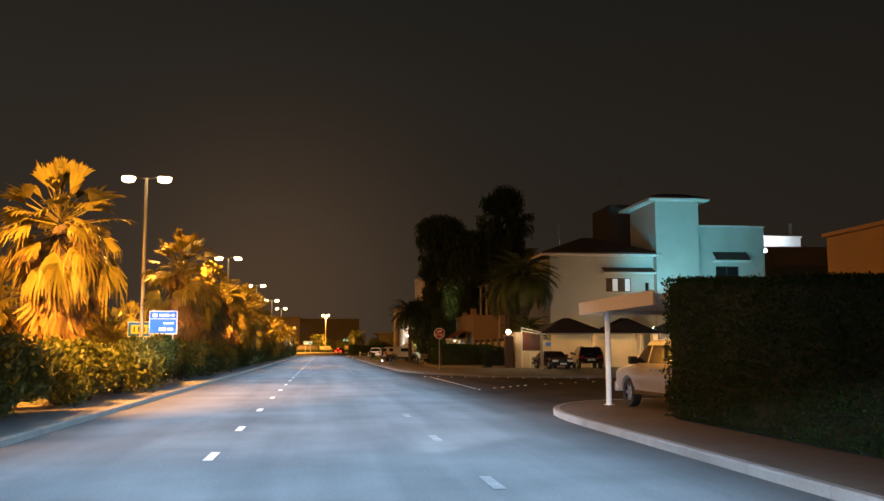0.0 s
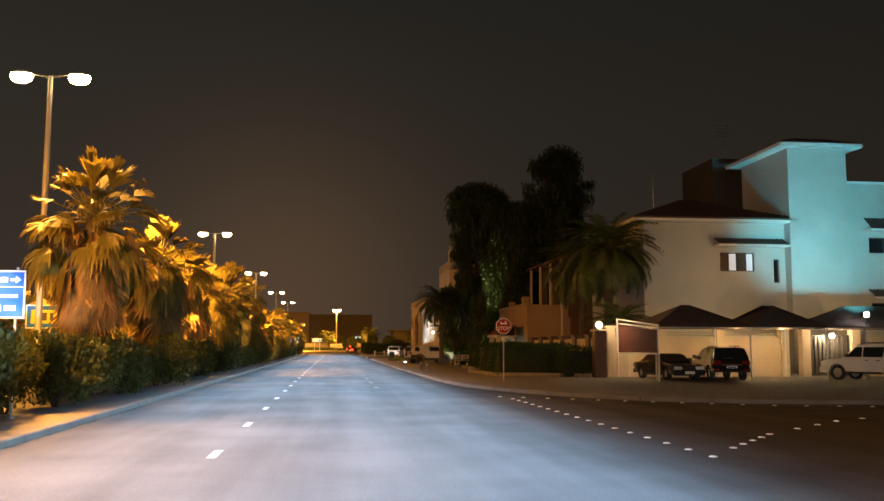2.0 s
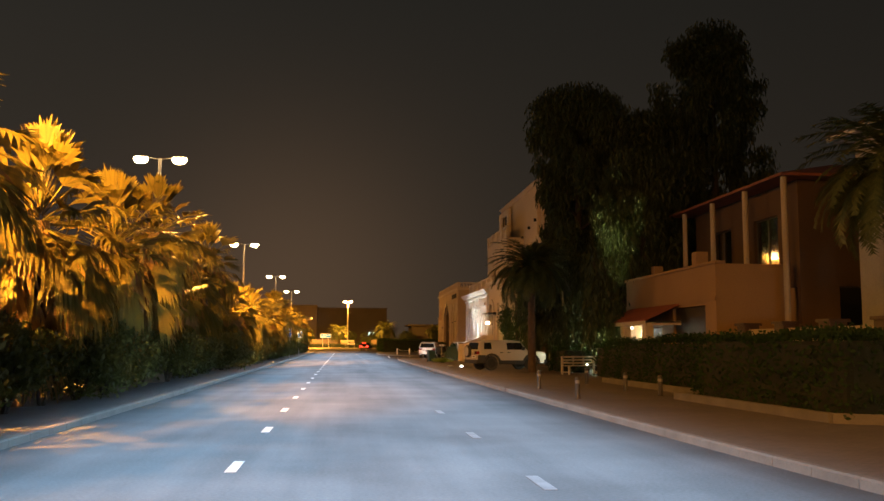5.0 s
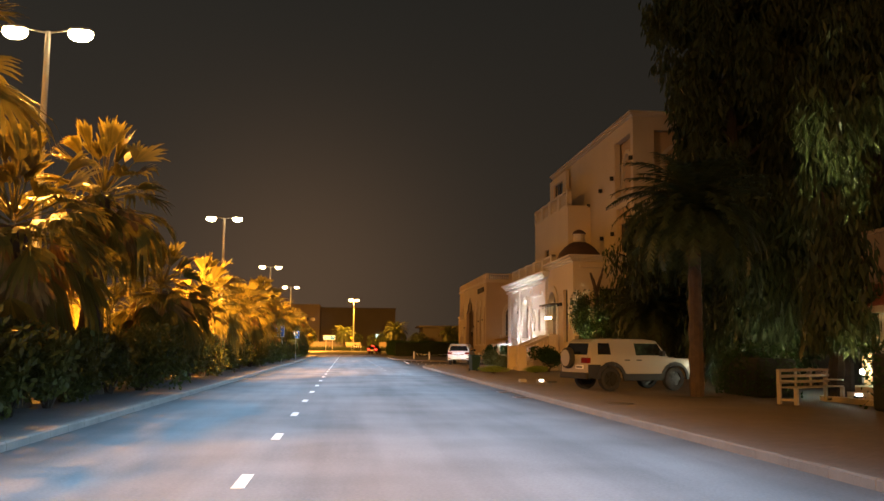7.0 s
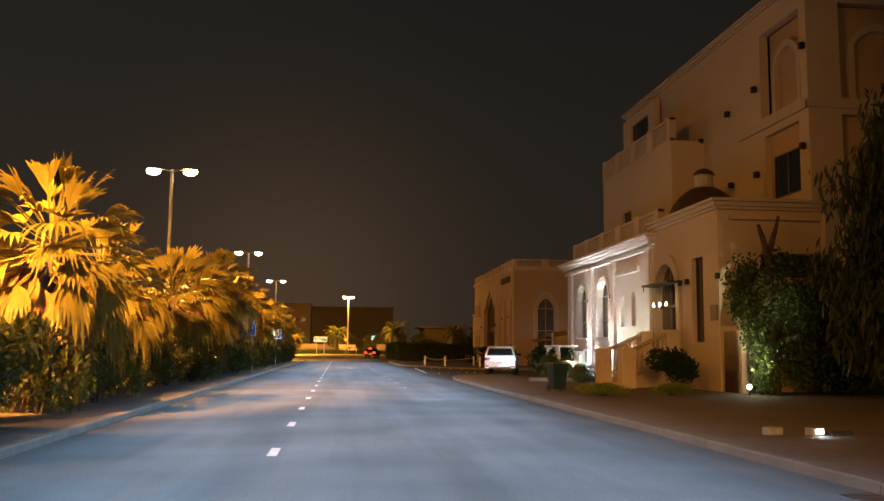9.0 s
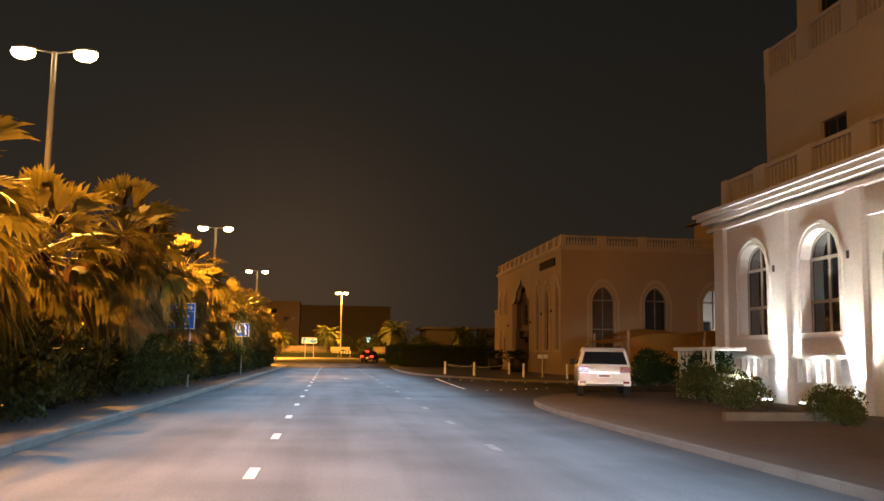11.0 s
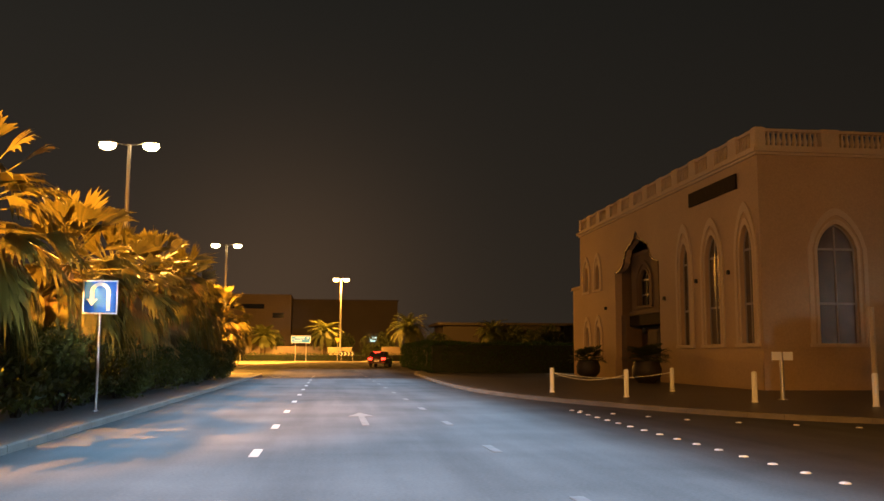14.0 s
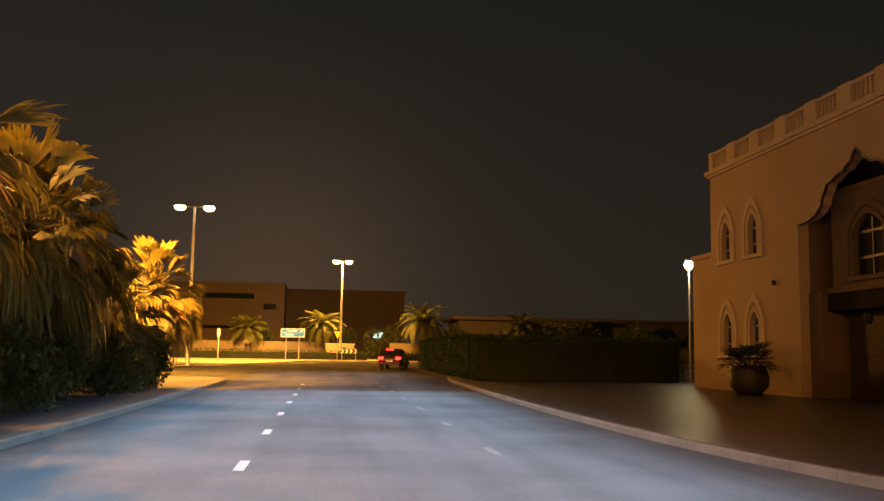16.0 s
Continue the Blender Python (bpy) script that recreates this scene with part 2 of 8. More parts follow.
M_ORANGE = surf("ochre_render", (0.44, 0.27, 0.12), (0.37, 0.22, 0.095), 0.4, 0.9, bump=0.1, fine=40)
M_BROWN = surf("brown_render", (0.15, 0.09, 0.05), (0.115, 0.07, 0.038), 0.4, 0.9, bump=0.1, fine=40)
M_TILE = surf("dark_roof_tile", (0.10, 0.055, 0.04), (0.06, 0.035, 0.025), 1.5, 0.7, bump=0.3, fine=10)
M_REDTILE = surf("red_roof_tile", (0.33, 0.10, 0.05), (0.22, 0.07, 0.04), 1.5, 0.7, bump=0.3, fine=10)
M_GLASS = plain("dark_window_glass", (0.012, 0.014, 0.016), 0.05, coat=0.5)
# dark rough glass, so that no lantern glints in the portal window
M_DULLGLASS = surf("dull_window_glass", (0.022, 0.018, 0.014), (0.014, 0.012, 0.010), 2, 0.75, bump=0.02, spec=0.2)
M_HALLGLASS = plain("mirrored_window_glass", (0.012, 0.013, 0.014), 0.03)
M_HALLGLASS.node_tree.nodes["Principled BSDF"].inputs["IOR"].default_value = 2.9
M_POT = surf("dark_glazed_pot", (0.035, 0.024, 0.018), (0.02, 0.014, 0.011), 3, 0.6, bump=0.15)
M_FRAME = plain("dark_window_frame", (0.05, 0.045, 0.04), 0.4)
M_WFRAME = plain("pale_window_frame", (0.30, 0.27, 0.22), 0.6)
M_WOOD = surf("dark_wood", (0.10, 0.055, 0.03), (0.06, 0.03, 0.018), 3, 0.55, bump=0.2, fine=12)
M_PORTAL = surf("near_black_carved_wood", (0.032, 0.020, 0.012), (0.018, 0.011, 0.008), 3, 0.9, bump=0.25, fine=12, spec=0.12)
# tan render with the portal's shade put into its colour
M_TANSHADE = surf("shade_toned_tan_render", (0.21, 0.135, 0.065), (0.16, 0.10, 0.05), 0.4, 0.92, bump=0.12, fine=40)
M_STEEL = surf("galvanised_steel", (0.50, 0.50, 0.49), (0.40, 0.40, 0.40), 3, 0.45, metal=0.8, bump=0.05)
M_POLE = surf("pale_lamp_pole", (0.62, 0.62, 0.60), (0.52, 0.52, 0.50), 2, 0.5, metal=0.3, bump=0.05)
M_BLACK = plain("black_plastic", (0.012, 0.012, 0.012), 0.65)
M_TYRE = surf("tyre_rubber", (0.022, 0.022, 0.022), (0.014, 0.014, 0.014), 8, 0.85, bump=0.2)
M_RIM = plain("alloy_rim", (0.55, 0.55, 0.56), 0.3, 0.9)
M_CHROME = plain("chrome", (0.75, 0.75, 0.76), 0.12, 1.0)
M_CARWHITE = plain("white_car_paint", (0.62, 0.61, 0.59), 0.35, coat=0.5)
M_CARBEIGE = plain("beige_car_paint", (0.36, 0.325, 0.275), 0.35, 0.2, coat=0.5)
M_CARBLACK = plain("black_car_paint", (0.012, 0.012, 0.013), 0.18, coat=0.8)
M_CARGREY = plain("dark_grey_car_paint", (0.035, 0.035, 0.037), 0.25, 0.3, coat=0.6)
M_CARDARKRED = plain("dark_red_car_paint", (0.05, 0.010, 0.010), 0.2, 0.2, coat=0.8)
M_TAILGLASS = plain("red_lamp_lens", (0.16, 0.008, 0.007), 0.15, coat=0.5)
M_TAILLIT = glow("lit_tail_lamp", (1.0, 0.016, 0.010), 14)
M_HEADGLASS = plain("clear_lamp_lens", (0.6, 0.62, 0.65), 0.1, coat=0.5)
M_PLATE = plain("number_plate", (0.75, 0.76, 0.78), 0.35)
M_BLUE = plain("blue_sign_face", (0.03, 0.17, 0.72), 0.9)
M_SIGNWHITE = plain("white_sign_sheeting", (0.82, 0.83, 0.85), 0.8)
M_YELLOW = plain("yellow_sign_sheeting", (0.88, 0.60, 0.03), 0.35)
M_RED = plain("red_sign_sheeting", (0.27, 0.014, 0.010), 0.5)
M_LANTERN = glow("lit_sodium_lantern", (1.0, 0.70, 0.30), 26)
M_GLOBE = glow("lit_globe", (1.0, 0.88, 0.68), 14)
M_FLOOD = glow("lit_floodlight", (0.80, 0.93, 1.0), 60)
M_LITWIN = glow("lit_window", (0.75, 0.80, 0.85), 0.32)
M_LITDIM = glow("dimly_lit_window", (0.85, 0.62, 0.48), 0.10)
M_CURTAIN = surf("drawn_curtain_behind_glass", (0.16, 0.12, 0.08), (0.09, 0.07, 0.05), 1.5, 0.25, bump=0.03)
M_BULB = glow("lit_bulb", (1.0, 0.80, 0.50), 25)
M_BOX = glow("lit_sign_box", (0.55, 0.95, 0.95), 1.6)
M_CLOTH = surf("dark_red_shade_cloth", (0.17, 0.05, 0.03), (0.13, 0.038, 0.022), 1.0, 0.9, bump=0.15)
M_TANCLOTH = surf("tan_shade_cloth", (0.86, 0.52, 0.11), (0.78, 0.46, 0.09), 0.8, 0.9, bump=0.1)
M_BINGREEN = plain("green_bin_plastic", (0.006, 0.03, 0.026), 0.5)
M_BENCH = surf("pale_painted_bench_slat", (0.50, 0.44, 0.34), (0.40, 0.35, 0.27), 4, 0.6, bump=0.15)
M_TRUNK = surf("palm_trunk", (0.11, 0.075, 0.05), (0.06, 0.042, 0.03), 3, 0.95, bump=0.8, fine=6)
M_BARK = surf("bark", (0.05, 0.038, 0.027), (0.03, 0.023, 0.017), 4, 0.95, bump=0.8, fine=6)
M_FAN = leafy("fan_palm_leaf", (0.215, 0.170, 0.032), (0.075, 0.070, 0.015))
M_DRY = leafy("dry_palm_frond", (0.32, 0.21, 0.07), (0.15, 0.085, 0.03), 0.8)
M_DATE = leafy("date_palm_leaf", (0.13, 0.14, 0.04), (0.05, 0.07, 0.02))
M_WEEP = leafy("weeping_foliage", (0.069, 0.090, 0.030), (0.021, 0.030, 0.011))
M_HEDGE = leafy("hedge_leaf", (0.026, 0.060, 0.011), (0.010, 0.024, 0.005), 0.85)
M_SHRUB = leafy("shrub_leaf", (0.095, 0.105, 0.021), (0.038, 0.048, 0.010))
M_LIME = leafy("lime_shrub_leaf", (0.26, 0.34, 0.04), (0.13, 0.19, 0.025))
M_HEDGECORE = surf("hedge_core_painted_shade", (0.012, 0.018, 0.007), (0.006, 0.009, 0.004), 2, 0.95, bump=0.5)
M_SOIL = surf("soil", (0.10, 0.075, 0.05), (0.06, 0.045, 0.03), 2, 0.95, bump=0.5)
M_FAR = surf("far_building_render", (0.20, 0.16, 0.12), (0.16, 0.13, 0.10), 0.2, 0.95, bump=0.05)
M_FARDARK = surf("far_dark_cladding", (0.075, 0.062, 0.05), (0.06, 0.05, 0.04), 0.2, 0.8, bump=0.05)


# ---- building helpers ----
def mesh_of(name, verts, faces, smooth=False):
    me = bpy.data.meshes.new(name)
    me.from_pydata(verts, [], faces)
    if smooth:
        for f in me.polygons:
            f.use_smooth = True
    return me


def part(name, bm, material, parent=None, label="", smooth=False):
    """Links a bmesh, or a ready mesh, as one object under a thing or part."""
    if isinstance(bm, bmesh.types.BMesh):
        bmesh.ops.recalc_face_normals(bm, faces=bm.faces)
        me = bpy.data.meshes.new(name)
        bm.to_mesh(me)
        bm.free()
        if smooth:
            for f in me.polygons:
                f.use_smooth = True
    else:
        me = bm
    if not me.materials:
        me.materials.append(material)
    ob = new(name, me)
    if parent is not None:
        ob.parent = parent
    if label:
        tagged(ob, label)
    return ob


def thing(name, x, y, z=0.0, turn=0.0, label="", category="", group="", kind=""):
    ob = new(name)
    ob.empty_display_size = 0.2
    ob.matrix_basis = pose(x, y, z, 0, 0, turn)
    return tagged(ob, label, category, group, kind)


def box(bm, x0, x1, y0, y1, z0, z1, bevel=0.0):
    vs = [bm.verts.new((x, y, z)) for x in (x0, x1) for y in (y0, y1) for z in (z0, z1)]
    fs = [bm.faces.new([vs[i] for i in q]) for q in ((0, 1, 3, 2), (4, 6, 7, 5), (0, 4, 5, 1), (2, 3, 7, 6), (0, 2, 6, 4), (1, 5, 7, 3))]
    if bevel:
        es = list({e for f in fs for e in f.edges})
        bmesh.ops.bevel(bm, geom=es, offset=bevel, segments=2, affect="EDGES", profile=0.5)


def boxes(*rows, bevel=0.0):
    bm = bmesh.new()
    for r in rows:
        box(bm, *r, bevel=bevel)
    return bm


def tube(bm, a, b, r0, r1=None, n=12, caps=True):
    """A tapered round bar from a to b."""
    a, b = Vector(a), Vector(b)
    r1 = r0 if r1 is None else r1
    d = (b - a).normalized()
    u = d.orthogonal().normalized()
    w = d.cross(u)
    rings = []
    for c, r in ((a, r0), (b, r1)):
        rings.append([bm.verts.new(c + r * (math.cos(2 * math.pi * i / n) * u + math.sin(2 * math.pi * i / n) * w)) for i in range(n)])
    for i in range(n):
        bm.faces.new((rings[0][i], rings[0][(i + 1) % n], rings[1][(i + 1) % n], rings[1][i]))
    if caps:
        bm.faces.new(rings[0][::-1])
        bm.faces.new(rings[1])


def turned(bm, profile, n=16, cx=0, cy=0):
    """A turned shape from (radius, height) pairs."""
    rings = [[bm.verts.new((cx + r * math.cos(2 * math.pi * i / n), cy + r * math.sin(2 * math.pi * i / n), z)) for i in range(n)] for r, z in profile]
    for r0, r1 in zip(rings, rings[1:]):
        for i in range(n):
            bm.faces.new((r0[i], r0[(i + 1) % n], r1[(i + 1) % n], r1[i]))
    bm.faces.new(rings[0][::-1])
    bm.faces.new(rings[-1])


def prism(bm, pts, d0, d1, to3):
    """A flat outline pushed from depth d0 to d1; to3(u, w, d) gives the place."""
    f = [bm.verts.new(to3(u, w, d0)) for u, w in pts]
    k = [bm.verts.new(to3(u, w, d1)) for u, w in pts]
    n = len(pts)
    bm.faces.new(f)
    bm.faces.new(k[::-1])
    for i in range(n):
        bm.faces.new((f[i], k[i], k[(i + 1) % n], f[(i + 1) % n]))


def arch_curve(u0, u1, spring, top, kind, n=7):
    """Points of an arch from the left spring to the right one."""
    c, w, h = (u0 + u1) / 2, (u1 - u0) / 2, top - spring
    pts = []
    for i in range(2 * n + 1):
        s = -1 + i / n
        if kind == "round":
            z = spring + h * math.sqrt(max(0, 1 - s * s))
        else:
            z = spring + h * (1 - abs(s) ** 1.7) ** 0.72
        pts.append((c + s * w, z))
    return pts


def facade(bm, u0, u1, z0, z1, thick, holes, to3):
    """A wall with openings: rows of (u0, u1, z0, z1, arch kind or None, spring height)."""
    us = sorted({u0, u1, *[h[0] for h in holes], *[h[1] for h in holes]})
    zs = sorted({z0, z1, *[h[2] for h in holes], *[h[3] for h in holes]})
    for a, b in zip(us, us[1:]):
        run = None
        for c, d in zip(zs, zs[1:]):
            mu, mz = (a + b) / 2, (c + d) / 2
            open_ = any(h[0] < mu < h[1] and h[2] < mz < h[3] for h in holes)
            if not open_:
                run = [c, d] if run is None else [run[0], d]
            if open_ or d == zs[-1]:
                if run:
                    prism(bm, [(a, run[0]), (b, run[0]), (b, run[1]), (a, run[1])], 0, thick, to3)
                run = None
    for h in holes:
        if h[4]:
            pts = arch_curve(h[0], h[1], h[5], h[3], h[4])
            k = len(pts) // 2
            prism(bm, pts[:k + 1] + [(h[0], h[3])], 0, thick, to3)
            prism(bm, pts[k:] + [(h[1], h[3])], 0, thick, to3)
    bmesh.ops.remove_doubles(bm, verts=bm.verts, dist=0.0005)


def west(x, y=0.0, z=0.0):
    """Facade that looks west, towards the street: u runs along y, depth goes east."""
    return lambda u, w, d: (x + d, y + u, z + w)


def south(y, x=0.0, z=0.0):
    return lambda u, w, d: (x + u, y + d, z + w)


def band(bm, outer, inner, d0, d1, to3):
    """A moulding between two open outlines with the same number of points."""
    n = len(outer)
    for i in range(n - 1):
        prism(bm, [outer[i], outer[i + 1], inner[i + 1], inner[i]], d0, d1, to3)


def arch_outline(u0, u1, z0, spring, top, kind):
    return [(u0, z0), *arch_curve(u0, u1, spring, top, kind), (u1, z0)]


def arched_window(parent, u0, u1, z0, spring, top, kind, to3, depth=0.22, trim=0.28, trim_mat=None, frame_mat=None, lit=False, bars=1, sill=True, curtain=False, glass=None):
    """Glass, frame and raised surround in an arched opening."""
    ext = (top - spring) * trim / max((u1 - u0) / 2, 0.1) * 0.8 + trim * 0.6
    bm = bmesh.new()
    prism(bm, arch_outline(u0, u1, z0, spring, top, kind), depth, depth + 0.03, to3)
    win = part("window", bm, M_LITDIM if lit else (M_CURTAIN if curtain else glass or M_GLASS), parent, "tall arched window, lit inside" if lit else "tall arched window with dark glass")
    bm = bmesh.new()
    f = 0.07
    band(bm, arch_outline(u0, u1, z0, spring, top, kind), arch_outline(u0 + f, u1 - f, z0, spring, top - f, kind), depth - 0.05, depth - 0.004, to3)
    for i in range(bars):
        c = u0 + (u1 - u0) * (i + 1) / (bars + 1)
        prism(bm, [(c - 0.035, z0), (c + 0.035, z0), (c + 0.035, top - 0.12), (c - 0.035, top - 0.12)], depth - 0.05, depth - 0.004, to3)
    for zz in (spring, z0 + (spring - z0) * 0.42):
        prism(bm, [(u0 + f, zz - 0.05), (u1 - f, zz - 0.05), (u1 - f, zz + 0.05), (u0 + f, zz + 0.05)], depth - 0.055, depth - 0.008, to3)
    part("frame", bm, frame_mat or M_WFRAME, win)
    if trim:
        bm = bmesh.new()
        band(bm, arch_outline(u0 - trim, u1 + trim, z0 - (0.05 if sill else 0), spring, top + ext, kind), arch_outline(u0 - trim * 0.55, u1 + trim * 0.55, z0 - (0.05 if sill else 0), spring, top + ext * 0.55, kind), -0.07, 0.02, to3)
        band(bm, arch_outline(u0 - trim * 0.3, u1 + trim * 0.3, z0, spring, top + ext * 0.3, kind), arch_outline(u0, u1, z0, spring, top, kind), -0.04, 0.02, to3)
        part("surround", bm, trim_mat or M_TANTRIM, win)
    if sill:
        bm = bmesh.new()
        prism(bm, [(u0 - trim - 0.05, z0 - 0.16), (u1 + trim + 0.05, z0 - 0.16), (u1 + trim + 0.05, z0), (u0 - trim - 0.05, z0)], -0.12, 0.1, to3)
        part("sill", bm, trim_mat or M_TANTRIM, win)
    return win


def rect_window(parent, u0, u1, z0, z1, to3, depth=0.18, lit=False, bars=1, cross=True, label="", frame=None):
    bm = bmesh.new()
    prism(bm, [(u0, z0), (u1, z0), (u1, z1), (u0, z1)], depth, depth + 0.03, to3)
    win = part("window", bm, M_LITWIN if lit else M_GLASS, parent, label or ("rectangular window, lit inside" if lit else "rectangular window with dark glass"))
    bm = bmesh.new()
    f = 0.06
    outer = [(u0, z0), (u1, z0), (u1, z1), (u0, z1), (u0, z0)]
    inner = [(u0 + f, z0 + f), (u1 - f, z0 + f), (u1 - f, z1 - f), (u0 + f, z1 - f), (u0 + f, z0 + f)]
    band(bm, outer, inner, depth - 0.05, depth - 0.004, to3)
    for i in range(bars):
        c = u0 + (u1 - u0) * (i + 1) / (bars + 1)
        prism(bm, [(c - 0.03, z0 + f), (c + 0.03, z0 + f), (c + 0.03, z1 - f), (c - 0.03, z1 - f)], depth - 0.05, depth - 0.004, to3)
    part("frame", bm, frame or M_WFRAME, win)
    return win


def balustrade(parent, u0, u1, z, h, to3, post_every=3.0, mat=None, depth=0.28):
    """A parapet of posts, a coping and turned balusters between them."""
    n = max(1, round((u1 - u0) / post_every))
    step = (u1 - u0) / n
    for i in range(n + 1):
        c = u0 + i * step
        a, b = max(u0, c - 0.42), min(u1, c + 0.42)
        bm = bmesh.new()
        prism(bm, [(a, z), (b, z), (b, z + h), (a, z + h)], -0.04, depth + 0.04, to3)
        part("parapet_post", bm, mat or M_TANTRIM, parent)
    bm = bmesh.new()
    prism(bm, [(u0, z + h - 0.16), (u1, z + h - 0.16), (u1, z + h - 0.03), (u0, z + h - 0.03)], 0.0, depth, to3)
    part("parapet_rail", bm, mat or M_TANTRIM, parent)
    bm = bmesh.new()
    prism(bm, [(u0, z), (u1, z), (u1, z + 0.14), (u0, z + 0.14)], 0.0, depth, to3)
    part("parapet_plinth", bm, mat or M_TANTRIM, parent)
    for i in range(n):
        a, b = u0 + i * step + 0.5, u0 + (i + 1) * step - 0.5
        k = max(2, int((b - a) / 0.24))
        for j in range(k):
            c = a + (b - a) * (j + 0.5) / k
            lo, hi = z + 0.14, z + h - 0.16
            bm = bmesh.new()
            prism(bm, [(c - 0.04, lo), (c + 0.04, lo), (c + 0.075, lo + (hi - lo) * 0.3), (c + 0.03, hi - 0.1), (c + 0.04, hi), (c - 0.04, hi), (c - 0.03, hi - 0.1), (c - 0.075, lo + (hi - lo) * 0.3)], depth * 0.25, depth * 0.75, to3)
            part("baluster", bm, mat or M_TANTRIM, parent)


def cornice(bm, u0, u1, z, to3, rows=((0.0, 0.10, 0.10), (0.10, 0.24, 0.20), (0.24, 0.34, 0.30)), start=1):
    for a, b, out in rows:
        o = out * start
        prism(bm, [(u0 - o, z + a), (u1 + out, z + a), (u1 + out, z + b), (u0 - o, z + b)], -out, 0.02, to3)


def hip_roof(bm, x0, x1, y0, y1, z, h, inset=None, lip=0.12):
    """A hipped roof over a rectangle, with a thick eave."""
    w, d = x1 - x0, y1 - y0
    i = min(w, d) / 2 * 0.92 if inset is None else inset
    a = [bm.verts.new(p) for p in ((x0, y0, z), (x1, y0, z), (x1, y1, z), (x0, y1, z))]
    l = [bm.verts.new(p) for p in ((x0, y0, z + lip), (x1, y0, z + lip), (x1, y1, z + lip), (x0, y1, z + lip))]
    t = [bm.verts.new(p) for p in ((x0 + i, y0 + i, z + h), (x1 - i, y0 + i, z + h), (x1 - i, y1 - i, z + h), (x0 + i, y1 - i, z + h))]
    bm.faces.new(a[::-1])
    for k in range(4):
        j = (k + 1) % 4
        bm.faces.new((a[k], a[j], l[j], l[k]))
        bm.faces.new((l[k], l[j], t[j], t[k]))
    bm.faces.new(t)


# ---- ground, roads, pavements ----
def strip(name, rows, material, thick=0.0, parent=None, lift=0.0, smooth=False):
    """A surface from rows of (y, x left, x right), following the ground; with thick > 0 it has sides."""
    bm = bmesh.new()
    tops = [(bm.verts.new((a, y, rise(y) + lift)), bm.verts.new((b, y, rise(y) + lift))) for y, a, b in rows]
    for p, q in zip(tops, tops[1:]):
        bm.faces.new((p[0], p[1], q[1], q[0]))
    if thick:
        lows = [(bm.verts.new((a, y, rise(y) + lift - thick)), bm.verts.new((b, y, rise(y) + lift - thick))) for y, a, b in rows]
        for (p, q), (s, t) in zip(zip(tops, tops[1:]), zip(lows, lows[1:])):
            bm.faces.new((p[0], q[0], t[0], s[0]))
            bm.faces.new((q[1], p[1], s[1], t[1]))
        bm.faces.new((tops[0][1], tops[0][0], lows[0][0], lows[0][1]))
        bm.faces.new((tops[-1][0], tops[-1][1], lows[-1][1], lows[-1][0]))
    ob = part(name, bm, material, parent)
    return ob


def dense(rows, step=6.0):
    """More rows between the given ones, so that long blocks follow the ground."""
    out = []
    for p, q in zip(rows, rows[1:]):
        n = max(1, int((q[0] - p[0]) / step))
        out += [tuple(p[k] + (q[k] - p[k]) * i / n for k in range(3)) for i in range(n)]
    return out + [rows[-1]]


far_rows = [(-1500, -1500, 1500), (-60, -1500, 1500)] + [(y, -1500, 1500) for y in range(200, 310, 10)] + [(1800, -1500, 1500)]
tagged(strip("ground", far_rows, M_SAND, lift=-0.09), "dusty sand ground stretching to the horizon", "ground", kind="structure")
tagged(strip("road", dense([(-60, -30, 130), (345, -30, 130)]), M_ASPHALT), "worn grey asphalt carriageway with side streets", "road", kind="structure")

KERB_H = 0.13


def rounded(rows, times=2):
    """The same outline with its corners cut to a smooth bend."""
    for _ in range(times):
        out = [rows[0]]
        for a, b in zip(rows, rows[1:]):
            out += [tuple(u * 0.75 + w * 0.25 for u, w in zip(a, b)), tuple(u * 0.25 + w * 0.75 for u, w in zip(a, b))]
        rows = out + [rows[-1]]
    return rows


BLOCK_A = [(-60, 6.2, 110), (20, 6.2, 110), (23.5, 6.2, 110), (26, 6.6, 110), (28, 7.6, 110), (29.3, 9.4, 110), (29.9, 13, 110), (30, 20, 110)]
BLOCK_B = [(51.4, 22, 110), (52.3, 15.2, 110), (53.8, 11.8, 110), (56, 9.9, 110), (58.8, 8.6, 110), (62.5, 7.25, 110), (67, 6.5, 110), (73, 6.2, 110), (90, 6.1, 110), (105, 6.0, 110), (130, 6.1, 110), (150, 6.0, 110), (156.4, 6.2, 110), (160, 6.8, 110), (163, 8.0, 110), (165.2, 9.8, 110), (166.6, 12.5, 110), (167.2, 20, 110)]
BLOCK_C = [(181.2, 20, 110), (182.4, 14.7, 110), (184.4, 11.6, 110), (187.2, 9.9, 110), (192.4, 8.0, 110), (196.6, 6.85, 110), (203, 6.1, 110), (214, 6.05, 110), (228, 6.6, 110), (240, 7.0, 110), (250, 8.6, 110), (260, 12, 110), (268, 20, 110), (271, 40, 110)]
BLOCK_D = [(291, -60, 130), (345, -60, 130)]
MEDIAN = [(-60, -17, -5.0), (231, -17, -5.0), (235, -16.6, -5.15), (237.3, -15.6, -5.9), (238.6, -13.5, -8.0)]
ISLAND = [(257, -60, -19), (261, -60, -15), (267, -60, -8.5), (276, -60, -4.6), (284, -60, -2.4), (290.9, -60, 1.5)]


BLOCK_A, BLOCK_B, BLOCK_C = rounded(BLOCK_A), rounded(BLOCK_B), rounded(BLOCK_C)


